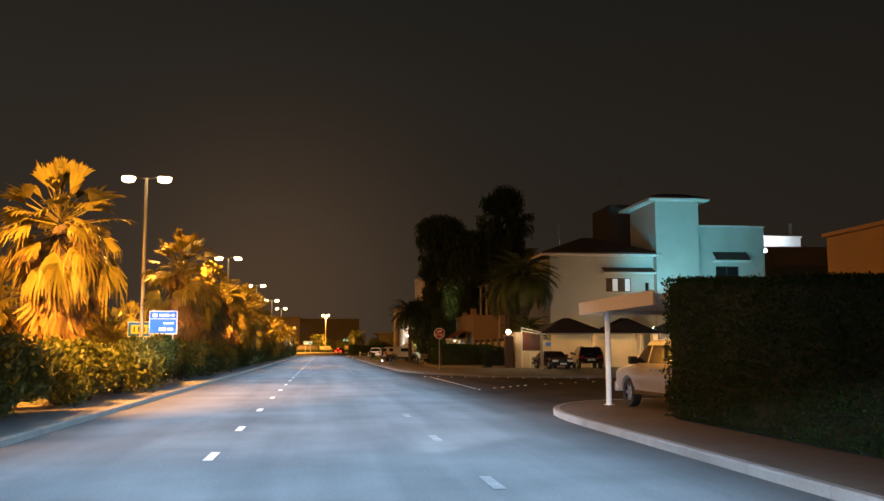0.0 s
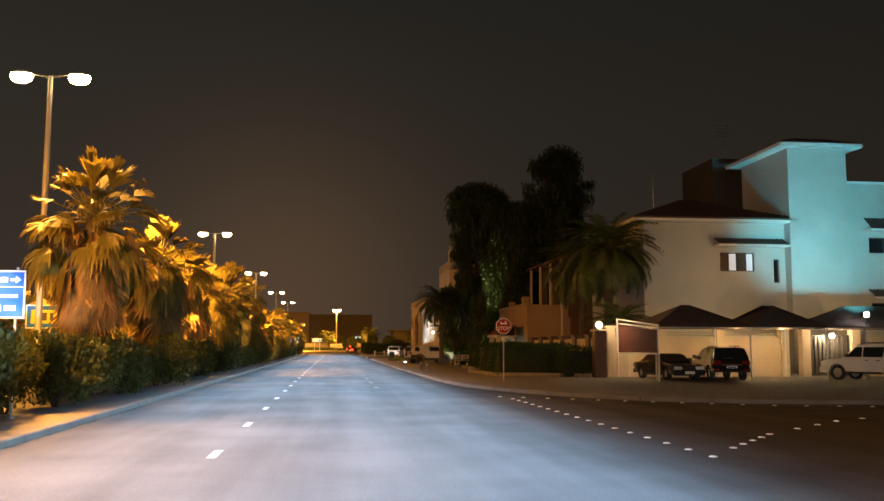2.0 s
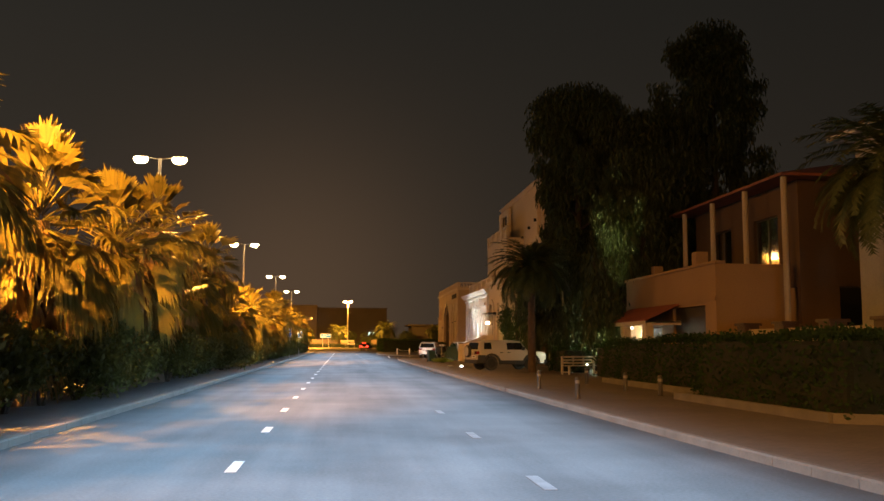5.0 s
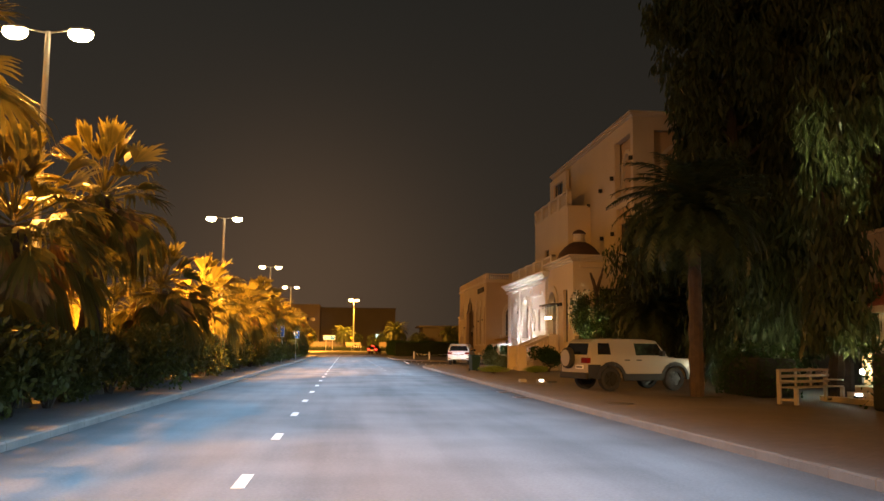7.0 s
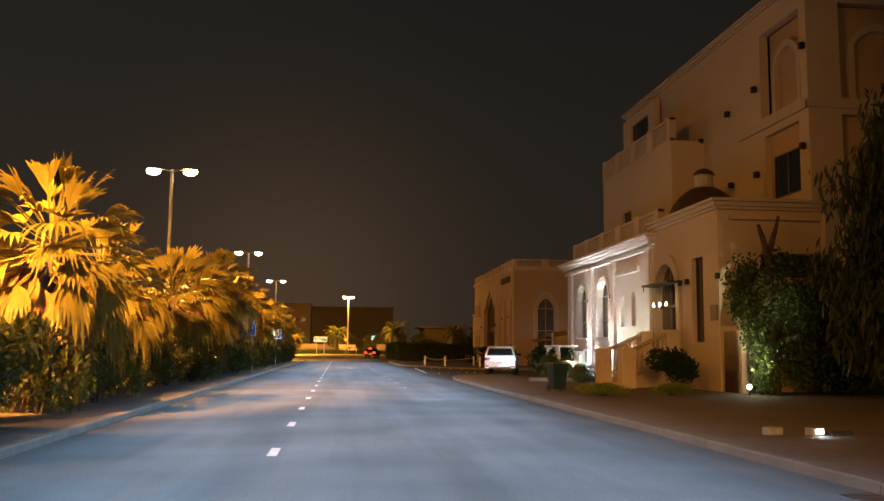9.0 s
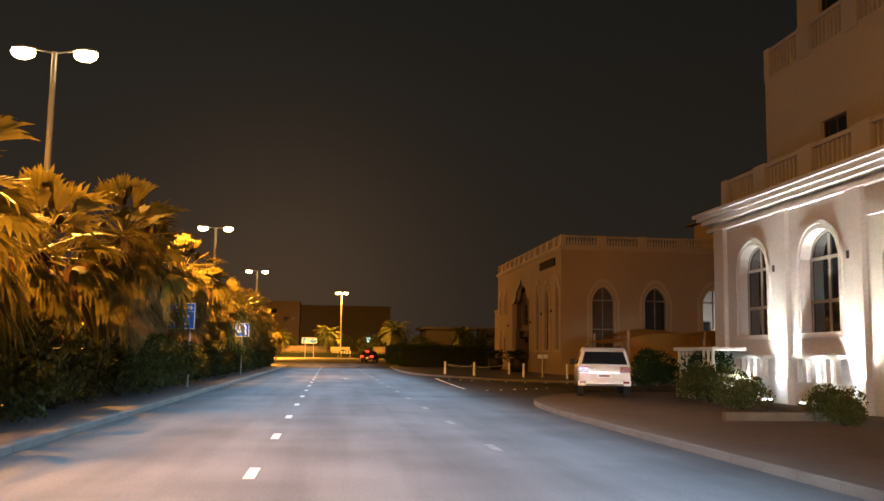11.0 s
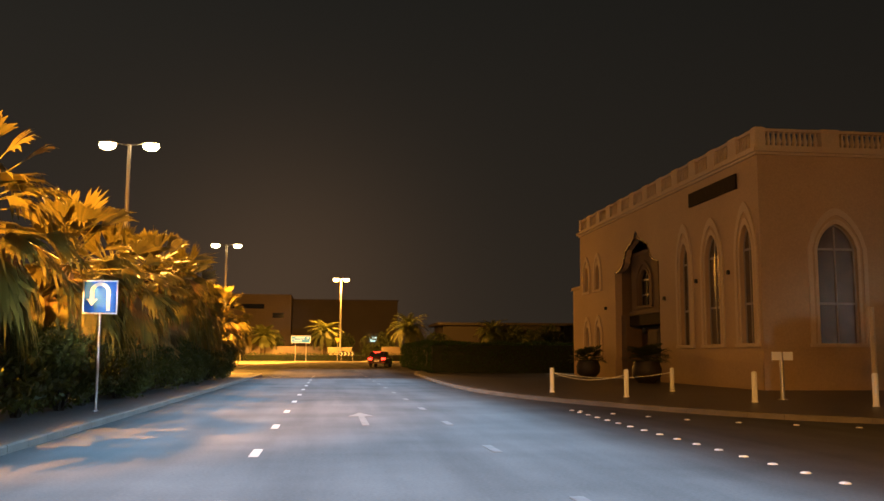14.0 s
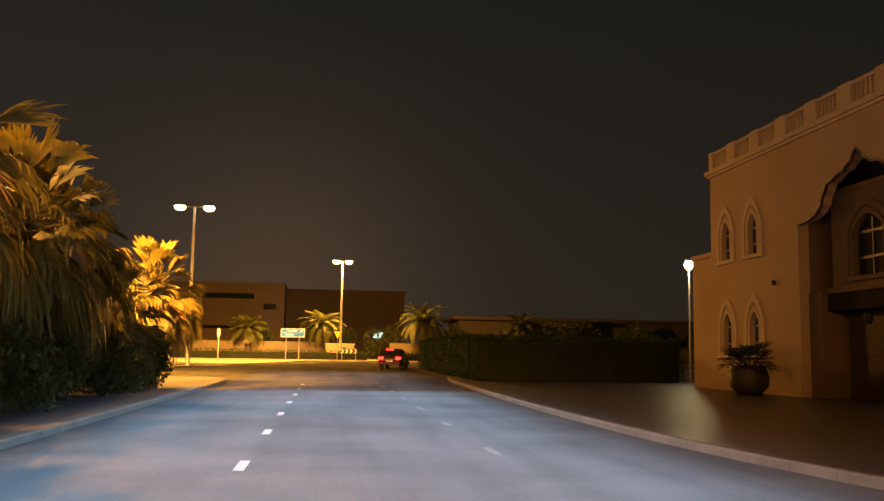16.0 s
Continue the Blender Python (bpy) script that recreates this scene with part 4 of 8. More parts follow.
def kiosk():
    """Low corner house with a parapet roof and a red tiled porch."""
    root = thing("porch_house", 0, 0, KERB_H, 0, "low ochre house with a red tiled porch", "house")
    w = west(16.7)
    bm = bmesh.new()
    facade(bm, 98.0, 110.6, 0, 5.2, 0.3, [(104.9, 108.0, 0.0, 2.5, None, 0), (99.2, 103.2, 0.0, 3.4, None, 0)], w)
    part("wall", bm, M_ORANGE, root)
    part("north_wall", boxes((17.0, 30, 110.3, 110.6, 0, 5.2)), M_ORANGE, root)
    part("south_wall", boxes((17.0, 30, 98.0, 98.3, 0, 5.2)), M_ORANGE, root)
    part("roof_slab", boxes((17.0, 30, 98.3, 110.3, 3.9, 4.1)), M_ORANGE, root)
    bm = bmesh.new()
    prism(bm, [(97.85, 5.2), (110.75, 5.2), (110.75, 5.32), (97.85, 5.32)], -0.08, 0.4, w)
    prism(bm, [(98.0, 3.55), (110.6, 3.55), (110.6, 3.75), (98.0, 3.75)], -0.06, 0.05, w)
    part("coping", bm, M_ORANGE, root)
    porch = part("porch_deck", boxes((14.9, 16.68, 102.2, 109.76, 2.66, 2.74)), M_CREAM, root, "porch roof deck")
    for i in range(27):
        bm = bmesh.new()
        y0, y1 = 102.2 + 0.28 * i, 102.2 + 0.28 * (i + 1)
        m_ = (y0 + y1) / 2
        vs = [bm.verts.new(p) for p in ((16.68, y0, 3.55), (16.68, m_, 3.63), (16.68, y1, 3.55), (14.9, y1, 2.75), (14.9, m_, 2.83), (14.9, y0, 2.75))]
        bm.faces.new((vs[0], vs[1], vs[4], vs[5]))
        bm.faces.new((vs[1], vs[2], vs[3], vs[4]))
        bm.faces.new((vs[5], vs[4], vs[3]))
        part("roof_tile", bm, M_REDTILE, porch, "sloping red roof tile")
    part("porch_beam", boxes((14.88, 15.02, 102.2, 109.8, 2.55, 2.745), (14.95, 16.7, 102.2, 102.35, 2.55, 2.745), (14.95, 16.7, 109.6, 109.75, 2.55, 2.745)), M_CREAM, porch)
    for y in (102.2, 105.6):
        part("porch_pier", boxes((14.9, 15.3, y, y + 0.4, 0, 2.55), bevel=0.02), M_CREAM, root, "cream rendered porch pier")
    for y in (107.0, 109.5):
        part("porch_post", boxes((15.2, 15.36, y, y + 0.16, 0, 2.55), bevel=0.02), M_WHITE, root, "slim white porch post")
    part("door", boxes((16.8, 16.88, 104.95, 106.42, 0.02, 2.45), (16.8, 16.88, 106.48, 107.95, 0.02, 2.45), bevel=0.01), M_WOOD, root, "dark timber double door")
    part("garage_door", boxes((16.82, 16.9, 99.25, 103.15, 0.02, 3.35)), M_FRAME, root, "dark roller shutter")
    part("steps", boxes((14.0, 14.35, 105.0, 108.4, 0, 0.15), (14.35, 14.7, 105.0, 108.4, 0, 0.30), (14.7, 16.7, 105.0, 108.4, 0, 0.45)), M_CREAM, root, "cream stone steps")
    for row in ((16.9, 17.5, 100.6, 101.2, 4.1, 6.0), (16.9, 17.4, 106.4, 106.9, 4.1, 5.8)):
        part("roof_vent", boxes(row, bevel=0.03), M_ORANGE, root)
    return root


kiosk()
# unseen lamp added to brighten the porch and its white post
point_lamp("porch_fill", (16.2, 108.3, 2.0), 90, (1.0, 0.95, 0.8), 0.08)
pl = thing("porch_fill_lamp", 16.2, 108.3, KERB_H + 2.46, 0, "added ceiling lamp that brightens the porch", "lamp")
bm = bmesh.new()
turned(bm, [(0.06, 0.0), (0.11, 0.03), (0.11, 0.08), (0.05, 0.10)], 10)
part("shade", bm, M_BULB, pl)

# brown two-storey house behind the planted wall
bh = thing("brown_house", 0, 0, KERB_H, 0, "dark brown two-storey house with tall posts under a tiled roof", "house")
w = west(20.2)
bm = bmesh.new()
facade(bm, 97.4, 108.6, 4.15, 8.9, 0.3, [(99.0, 101.4, 5.3, 7.6, None, 0), (104.0, 106.4, 5.3, 7.6, None, 0)], w)
part("wall", bm, M_BROWN, bh)
bm = bmesh.new()
facade(bm, 20.2, 30.0, 0, 8.9, 0.3, [(22.0, 25.5, 1.2, 4.2, None, 0)], south(97.1))
part("south_wall", bm, M_BROWN, bh)
rect_window(bh, 99.0, 101.4, 5.3, 7.6, w, frame=M_FRAME)
rect_window(bh, 104.0, 106.4, 5.3, 7.6, w, frame=M_FRAME)
rect_window(bh, 22.0, 25.5, 1.2, 4.2, south(97.1), frame=M_FRAME)
bm = bmesh.new()
hip_roof(bm, 19.0, 31.0, 96.2, 109.6, 8.92, 1.7)
part("roof", bm, M_REDTILE, bh, "dark red tiled roof")
for y in (96.6, 100.4, 104.2, 108.0):
    bm = bmesh.new()
    tube(bm, (19.3, y, 4.15 if y > 98 else 0), (19.3, y, 8.92), 0.13, n=10)
    part("post", bm, M_WALL, bh, "tall tan porch post")

# ochre house behind the near hedge
oh = thing("ochre_house", 0, 0, KERB_H, 0, "single-storey ochre house with a plain parapet", "house")
bm = bmesh.new()
facade(bm, -8, 29.0, 0, 5.05, 0.3, [(24.0, 25.6, 1.2, 2.6, None, 0)], west(16.5))
facade(bm, 16.8, 40, 0, 5.05, 0.3, [], lambda u, w_, d: (u, 29.0 - d, w_))
part("wall", bm, M_ORANGE, oh)
bm = boxes((16.4, 16.9, -8.1, 29.1, 5.05, 5.17), (16.9, 40, 28.6, 29.1, 5.05, 5.17))
part("coping", bm, M_ORANGE, oh)
rect_window(oh, 24.0, 25.6, 1.2, 2.6, west(16.5))
part("flat_roof", boxes((16.8, 40, -8, 28.7, 4.5, 4.7)), M_CREAM, oh)


def hotel():
    """Tall cream building with a lower wing that carries the white colonnade."""
    root = thing("cream_building", 0, 0, KERB_H, 0, "tall cream four-storey building with recessed panels and cornices", "building")
    w, s = west(18.75), south(139.8)
    holes = [(140.35, 143.9, 12.1, 16.0, None, 0), (140.6, 143.6, 8.2, 11.2, None, 0)]
    bm = bmesh.new()
    facade(bm, 139.8, 163.0, 0, 17.2, 0.4, holes, w)
    part("street_wall", bm, M_CREAM, root)
    bm = bmesh.new()
    holes_s = [(20.2, 24.0, 12.0, 16.1, None, 0), (20.2, 24.0, 7.9, 11.3, None, 0), (24.4, 24.8, 13.2, 14.6, None, 0)]
    facade(bm, 19.15, 34.0, 0, 17.2, 0.4, holes_s, s)
    part("south_wall", bm, M_CREAM, root)
    part("north_wall", boxes((19.15, 34, 162.6, 163, 0, 17.2)), M_CREAM, root)
    part("east_wall", boxes((33.6, 34, 140.2, 162.6, 0, 17.2)), M_CREAM, root)
    part("roof_slab", boxes((19.1, 33.7, 140.1, 162.7, 16.2, 16.4)), M_CREAM, root)
    bm = bmesh.new()
    cornice(bm, 139.8, 163.0, 17.0, w)
    part("cornice", bm, M_CREAMTRIM, root)
    bm = bmesh.new()
    cornice(bm, 18.773, 34.0, 17.0, s, start=0)
    part("cornice", bm, M_CREAMTRIM, root)
    bm = bmesh.new()
    prism(bm, [(139.7, 11.55), (146.0, 11.55), (146.0, 11.87), (139.7, 11.87)], -0.12, 0.02, w)
    part("string_course", bm, M_CREAMTRIM, root)
    bm = bmesh.new()
    prism(bm, [(18.63, 11.55), (26.0, 11.55), (26.0, 11.87), (18.63, 11.87)], -0.12, 0.02, s)
    part("string_course", bm, M_CREAMTRIM, root)
    # recessed panels with arched inner frames
    for to3, u0, u1, z0, z1 in ((w, 140.35, 143.9, 12.1, 16.0), (s, 20.2, 24.0, 12.0, 16.1)):
        bm = bmesh.new()
        prism(bm, [(u0, z0), (u1, z0), (u1, z1), (u0, z1)], 0.5, 0.6, to3)
        rec = part("recess", bm, M_TAN, root, "deep recessed wall panel")
        a, b = u0 + 0.55, u1 - 0.55
        bm = bmesh.new()
        band(bm, arch_outline(a, b, z0 + 0.02, z1 - 1.7, z1 - 0.75, "pointed"), arch_outline(a + 0.28, b - 0.28, z0 + 0.02, z1 - 1.7, z1 - 1.05, "pointed"), 0.28, 0.5, to3)
        part("inner_arch", bm, M_CREAM, rec)
    rect_window(root, 140.9, 143.3, 8.3, 10.2, w, depth=0.3, bars=1, frame=M_FRAME)
    for to3, d, a, b, c, e in ((w, 0.25, 140.6, 143.6, 10.2, 11.2), (w, 0.25, 140.6, 140.9, 8.2, 10.2), (w, 0.25, 143.3, 143.6, 8.2, 10.2),
                               (s, 0.3, 20.2, 21.0, 7.9, 11.3), (s, 0.3, 23.1, 24.0, 7.9, 11.3), (s, 0.3, 21.0, 23.1, 10.0, 11.3)):
        bm = bmesh.new()
        prism(bm, [(a, c), (b, c), (b, e), (a, e)], d, d + 0.1, to3)
        part("window_infill", bm, M_TAN, root)
    rect_window(root, 21.0, 23.1, 7.9, 10.0, s, depth=0.3, bars=2, frame=M_FRAME)
    rect_window(root, 24.4, 24.8, 13.2, 14.6, s, bars=0, frame=M_FRAME)
    # small wall lights, unlit
    for y, z in ((139.95, 14.2), (144.3, 13.6), (144.3, 9.6), (140.15, 10.0), (147.2, 13.2), (150.5, 12.6), (147.0, 9.6)):
        part("wall_light", boxes((18.5, 18.74, y - 0.1, y + 0.1, z - 0.14, z + 0.14), bevel=0.02), M_BLACK, root, "small black wall light")
    # roof-terrace bay that steps out towards the street
    bay = thing("terrace_block", 0, 0, KERB_H, 0, "cream stepped terrace block with a pierced parapet", "building")
    t = west(16.95)
    bm = bmesh.new()
    facade(bm, 150.75, 162.6, 7.0, 12.6, 0.35, [(157.0, 158.6, 8.3, 9.9, None, 0)], t)
    facade(bm, 16.95, 18.75, 7.0, 12.6, 0.35, [], south(150.4))
    box(bm, 17.3, 18.74, 162.25, 162.6, 7.0, 12.6)
    box(bm, 17.3, 18.74, 150.75, 162.25, 12.2, 12.4)
    part("wall", bm, M_CREAM, bay)
    rect_window(bay, 157.0, 158.6, 8.3, 9.9, t, frame=M_FRAME)
    balustrade(bay, 150.5, 162.6, 12.6, 1.3, t, 3.0, M_CREAMTRIM)
    bm = bmesh.new()
    facade(bm, 156.4, 162.4, 12.41, 16.6, 0.3, [(157.6, 160.8, 13.8, 16.0, None, 0)], west(18.3))
    part("roof_room", bm, M_CREAM, bay)
    rect_window(bay, 157.6, 160.8, 13.8, 16.0, west(18.3), frame=M_FRAME)


hotel()


def colonnade_wing():
    """The low front wing: a plain corner bay with the arched door, then the floodlit white arcade."""
    root = thing("front_wing", 0, 0, KERB_H, 0, "cream front wing with an arched door and a floodlit white arcade", "building")
    w = west(14.45)
    bm = bmesh.new()
    holes = [(143.5, 146.2, 0.9, 5.45, "round", 4.1), (140.7, 141.9, 1.9, 5.4, None, 0)]
    facade(bm, 139.2, 146.4, 0, 7.1, 0.45, holes, w)
    part("corner_wall", bm, M_CREAM, root)
    bm = bmesh.new()
    facade(bm, 14.9, 18.7, 0, 7.1, 0.4, [(16.2, 18.7, 4.4, 5.4, None, 0)], south(139.2))
    part("side_wall", bm, M_CREAM, root)
    bm = bmesh.new()
    facade(bm, 18.7, 34.0, 0, 7.1, 0.4, [(19.5, 24.0, 4.2, 5.4, None, 0)], south(138.8))
    part("rear_side_wall", bm, M_CREAM, root)
    rect_window(root, 16.2, 18.7, 4.4, 5.4, south(139.2), bars=1)
    rect_window(root, 19.5, 24.0, 4.2, 5.4, south(138.8), bars=3)
    bm = bmesh.new()
    cornice(bm, 139.2, 146.4, 7.1, w, ((0.0, 0.12, 0.12), (0.12, 0.3, 0.22), (0.3, 0.42, 0.34)))
    cornice(bm, 14.473, 34.0, 7.1, south(139.2), ((0.0, 0.12, 0.12), (0.12, 0.3, 0.22), (0.3, 0.42, 0.34)), 0)
    part("corner_cornice", bm, M_CREAMTRIM, root)
    bm = bmesh.new()
    band(bm, arch_outline(143.1, 146.39, 0.9, 4.1, 5.9, "round"), arch_outline(143.5, 146.2, 0.9, 4.1, 5.45, "round"), -0.1, 0.05, w)
    part("door_surround", bm, M_CREAMTRIM, root)
    door = part("door", boxes((14.75, 14.82, 143.5, 146.2, 0.9, 5.5)), M_GLASS, root, "tall dark glazed arched door")
    bm = boxes((14.66, 14.745, 144.8, 144.9, 0.9, 5.35), (14.66, 14.745, 143.5, 146.2, 3.5, 3.62))
    part("frame", bm, M_WOOD, door)
    rect_window(root, 140.7, 141.9, 1.9, 5.4, w, depth=0.25, bars=0, frame=M_FRAME)
    part("plaque", boxes((14.40, 14.448, 139.35, 139.95, 2.75, 3.35)), M_WOOD, root, "dark wall plaque")
    part("lean_to", boxes((14.5, 14.7, 137.5, 139.199, 0, 2.5)), M_CREAM, root)
    part("side_door", boxes((14.42, 14.49, 137.7, 138.8, 0.02, 2.3)), M_WOOD, root, "dark timber side door")
    # roof slab and dome with a small lantern
    part("roof_slab", boxes((14.9, 18.7, 139.0, 163.0, 6.7, 6.9)), M_CREAM, root)
    bm = bmesh.new()
    turned(bm, [(1.6, 7.0), (1.6, 7.85), (1.42, 8.25), (1.08, 8.65), (0.72, 8.92), (0.42, 9.05)], 24, 16.4, 145.0)
    dome = part("dome", bm, M_TILE, root, "dark shallow dome", smooth=True)
    bm = bmesh.new()
    turned(bm, [(0.42, 8.98), (0.52, 9.04), (0.44, 9.1), (0.40, 9.55), (0.48, 9.62)], 12, 16.4, 145.0)
    lantern = part("lantern", bm, M_CREAMTRIM, dome, "cream stone lantern")
    bm = bmesh.new()
    turned(bm, [(0.5, 9.622), (0.44, 9.76), (0.24, 9.9), (0.03, 9.97)], 12, 16.4, 145.0)
    part("cap", bm, M_TILE, lantern, "small dark cap")
    # the white arcade
    arches = [(157.95, 160.05, 2.3, 5.45), (153.6, 155.75, 2.3, 5.45)]
    slits = [(150.95, 151.55, 2.8, 4.5), (149.15, 149.75, 2.8, 4.5)]
    holes = [(a, b, z0, z1, "round", z1 - 0.85) for a, b, z0, z1 in arches] + [(a, b, z0, z1, "round", z1 - 0.25) for a, b, z0, z1 in slits]
    bm = bmesh.new()
    facade(bm, 146.4, 162.2, 0, 6.6, 0.5, holes, w)
    box(bm, 14.95, 18.7, 161.7, 162.2, 0, 6.6)
    part("arcade_wall", bm, M_WHITE, root)
    for y in (147.0, 152.6, 156.8, 161.4):
        bm = bmesh.new()
        prism(bm, [(y - 0.38, 0), (y + 0.38, 0), (y + 0.38, 6.3), (y - 0.38, 6.3)], -0.16, 0.01, w)
        prism(bm, [(y - 0.46, 0), (y + 0.46, 0), (y + 0.46, 0.9), (y - 0.46, 0.9)], -0.24, 0.0, w)
        part("pilaster", bm, M_WHITE, root, "white pilaster")
    bm = bmesh.new()
    cornice(bm, 146.5, 162.2, 6.3, w, ((0.0, 0.14, 0.2), (0.3, 0.46, 0.34), (0.46, 0.62, 0.48), (0.62, 0.74, 0.6)))
    prism(bm, [(148.4, 5.45), (152.0, 5.45), (152.0, 5.75), (148.4, 5.75)], -0.15, 0.0, w)
    part("arcade_cornice", bm, M_WHITE, root, "white stepped cornice")
    for a, b, z0, z1 in arches:
        arched_window(root, a, b, z0, z1 - 0.85, z1, "round", w, depth=0.35, trim=0.22, trim_mat=M_WHITE, bars=1)
        bm = bmesh.new()
        prism(bm, [(a - 0.2, 1.5), (b + 0.2, 1.5), (b + 0.2, 1.62), (a - 0.2, 1.62)], -0.3, 0.0, w)
        for j in range(5):
            c = a + (b - a) * j / 4
            prism(bm, [(c - 0.06, 0.8), (c + 0.06, 0.8), (c + 0.06, 1.5), (c - 0.06, 1.5)], -0.25, -0.1, w)
        part("window_balustrade", bm, M_WHITE, root)
    for a, b, z0, z1 in slits:
        arched_window(root, a, b, z0, z1 - 0.25, z1, "round", w, depth=0.3, trim=0.0, bars=0, sill=False)
    balustrade(root, 146.5, 162.0, 7.05, 1.25, west(14.75), 3.1, M_CREAMTRIM)
    for y in (157.2, 152.9, 147.4, 143.0, 142.2, 139.1):
        part("wall_light", boxes((14.27, 14.448, y - 0.07, y + 0.07, 4.35, 4.58), bevel=0.02), M_BLACK, root, "small black wall light")
    # raised terrace, steps and balustrade in front of the door
    terr = thing("entrance_steps", 0, 0, KERB_H, 0, "cream stone entrance steps with turned balusters", "steps")
    rows = [(12.9, 14.44, 143.2, 146.8, 0, 0.9)] + [(12.9 - 0.32 * (k + 1), 12.9 - 0.32 * k, 142.9 - 0.2 * k, 146.1 - 0.2 * k, 0, 0.9 - 0.18 * (k + 1)) for k in range(4)]
    part("treads", boxes(*rows, bevel=0.015), M_CREAM, terr)
    for row in ((11.3, 11.9, 144.9, 145.5, 0, 1.65), (11.3, 11.9, 141.6, 142.2, 0, 1.65), (13.7, 14.3, 146.2, 146.8, 0.9, 2.45), (13.7, 14.3, 142.9, 143.5, 0, 2.45)):
        part("pedestal", boxes(row, bevel=0.03), M_CREAM, terr, "square stone pedestal")
    for y, lean in ((145.2, 1.3), (141.9, 1.3)):
        bm = bmesh.new()
        tube(bm, (11.8, y, 1.55), (13.9, y + lean, 2.35), 0.09, n=8)
        part("handrail", bm, M_CREAM, terr)
        bm = bmesh.new()
        tube(bm, (11.8, y, 0.5), (13.9, y + lean, 1.3), 0.07, n=8)
        part("bottom_rail", bm, M_CREAM, terr)
        for k in range(7):
            bm = bmesh.new()
            x = 12.15 + 0.25 * k
            zb = 0.5 + (x - 11.8) * 0.38
            turned(bm, [(0.05, zb), (0.09, zb + 0.25), (0.045, zb + 0.6), (0.06, zb + 1.03)], 8, x, y + lean * (x - 11.8) / 2.1)
            part("baluster", bm, M_CREAM, terr)
    bm = bmesh.new()
    box(bm, 13.75, 14.45, 142.9, 146.2, 4.48, 4.56)
    part("door_canopy", bm, M_BLACK, root, "thin dark flat canopy over the door")


colonnade_wing()
# uplights at the foot of the arcade, and the three small door lights
# those between the pilasters are added to fill the arches with light
for y, watts, cone in ((161.4, 2400, 78), (159.0, 1100, 84), (156.8, 2400, 78), (154.5, 1100, 84), (152.6, 2400, 78), (150.0, 1000, 88), (147.0, 1500, 74)):
    spot_lamp("arcade_uplight_beam", (13.82, y, 0.45), (14.45, y, 5.6), watts, (1.0, 0.96, 0.91), cone, 0.8, 0.05)
    up = thing("uplight", 13.75, y, KERB_H, 0, "small ground floodlight washing the white arcade", "floodlight", "arcade uplights")
    part("housing", boxes((-0.14, 0.14, -0.16, 0.16, 0, 0.2), bevel=0.03), M_BLACK, up)
    part("lens", boxes((-0.1, 0.1, -0.12, 0.12, 0.202, 0.212)), M_FLOOD, up)
for y in (143.7, 144.5, 145.3):
    b = thing("door_bulb", 14.0, y, KERB_H + 3.5, 0, "small lit bulb hanging under the door canopy", "lamp", "door lights")
    bm = bmesh.new()
    turned(bm, [(0.02, 0.2), (0.03, 0.16), (0.05, 0.1), (0.035, 0.03), (0.005, 0.02)], 10)
    part("bulb", bm, M_BULB, b)
    bm = bmesh.new()
    tube(bm, (0, 0, 0.2), (0, 0, 0.975), 0.008, n=5)
    part("cord", bm, M_BLACK, b)
point_lamp("door_light", (13.9, 144.5, 3.3), 16, WARM, 0.1)


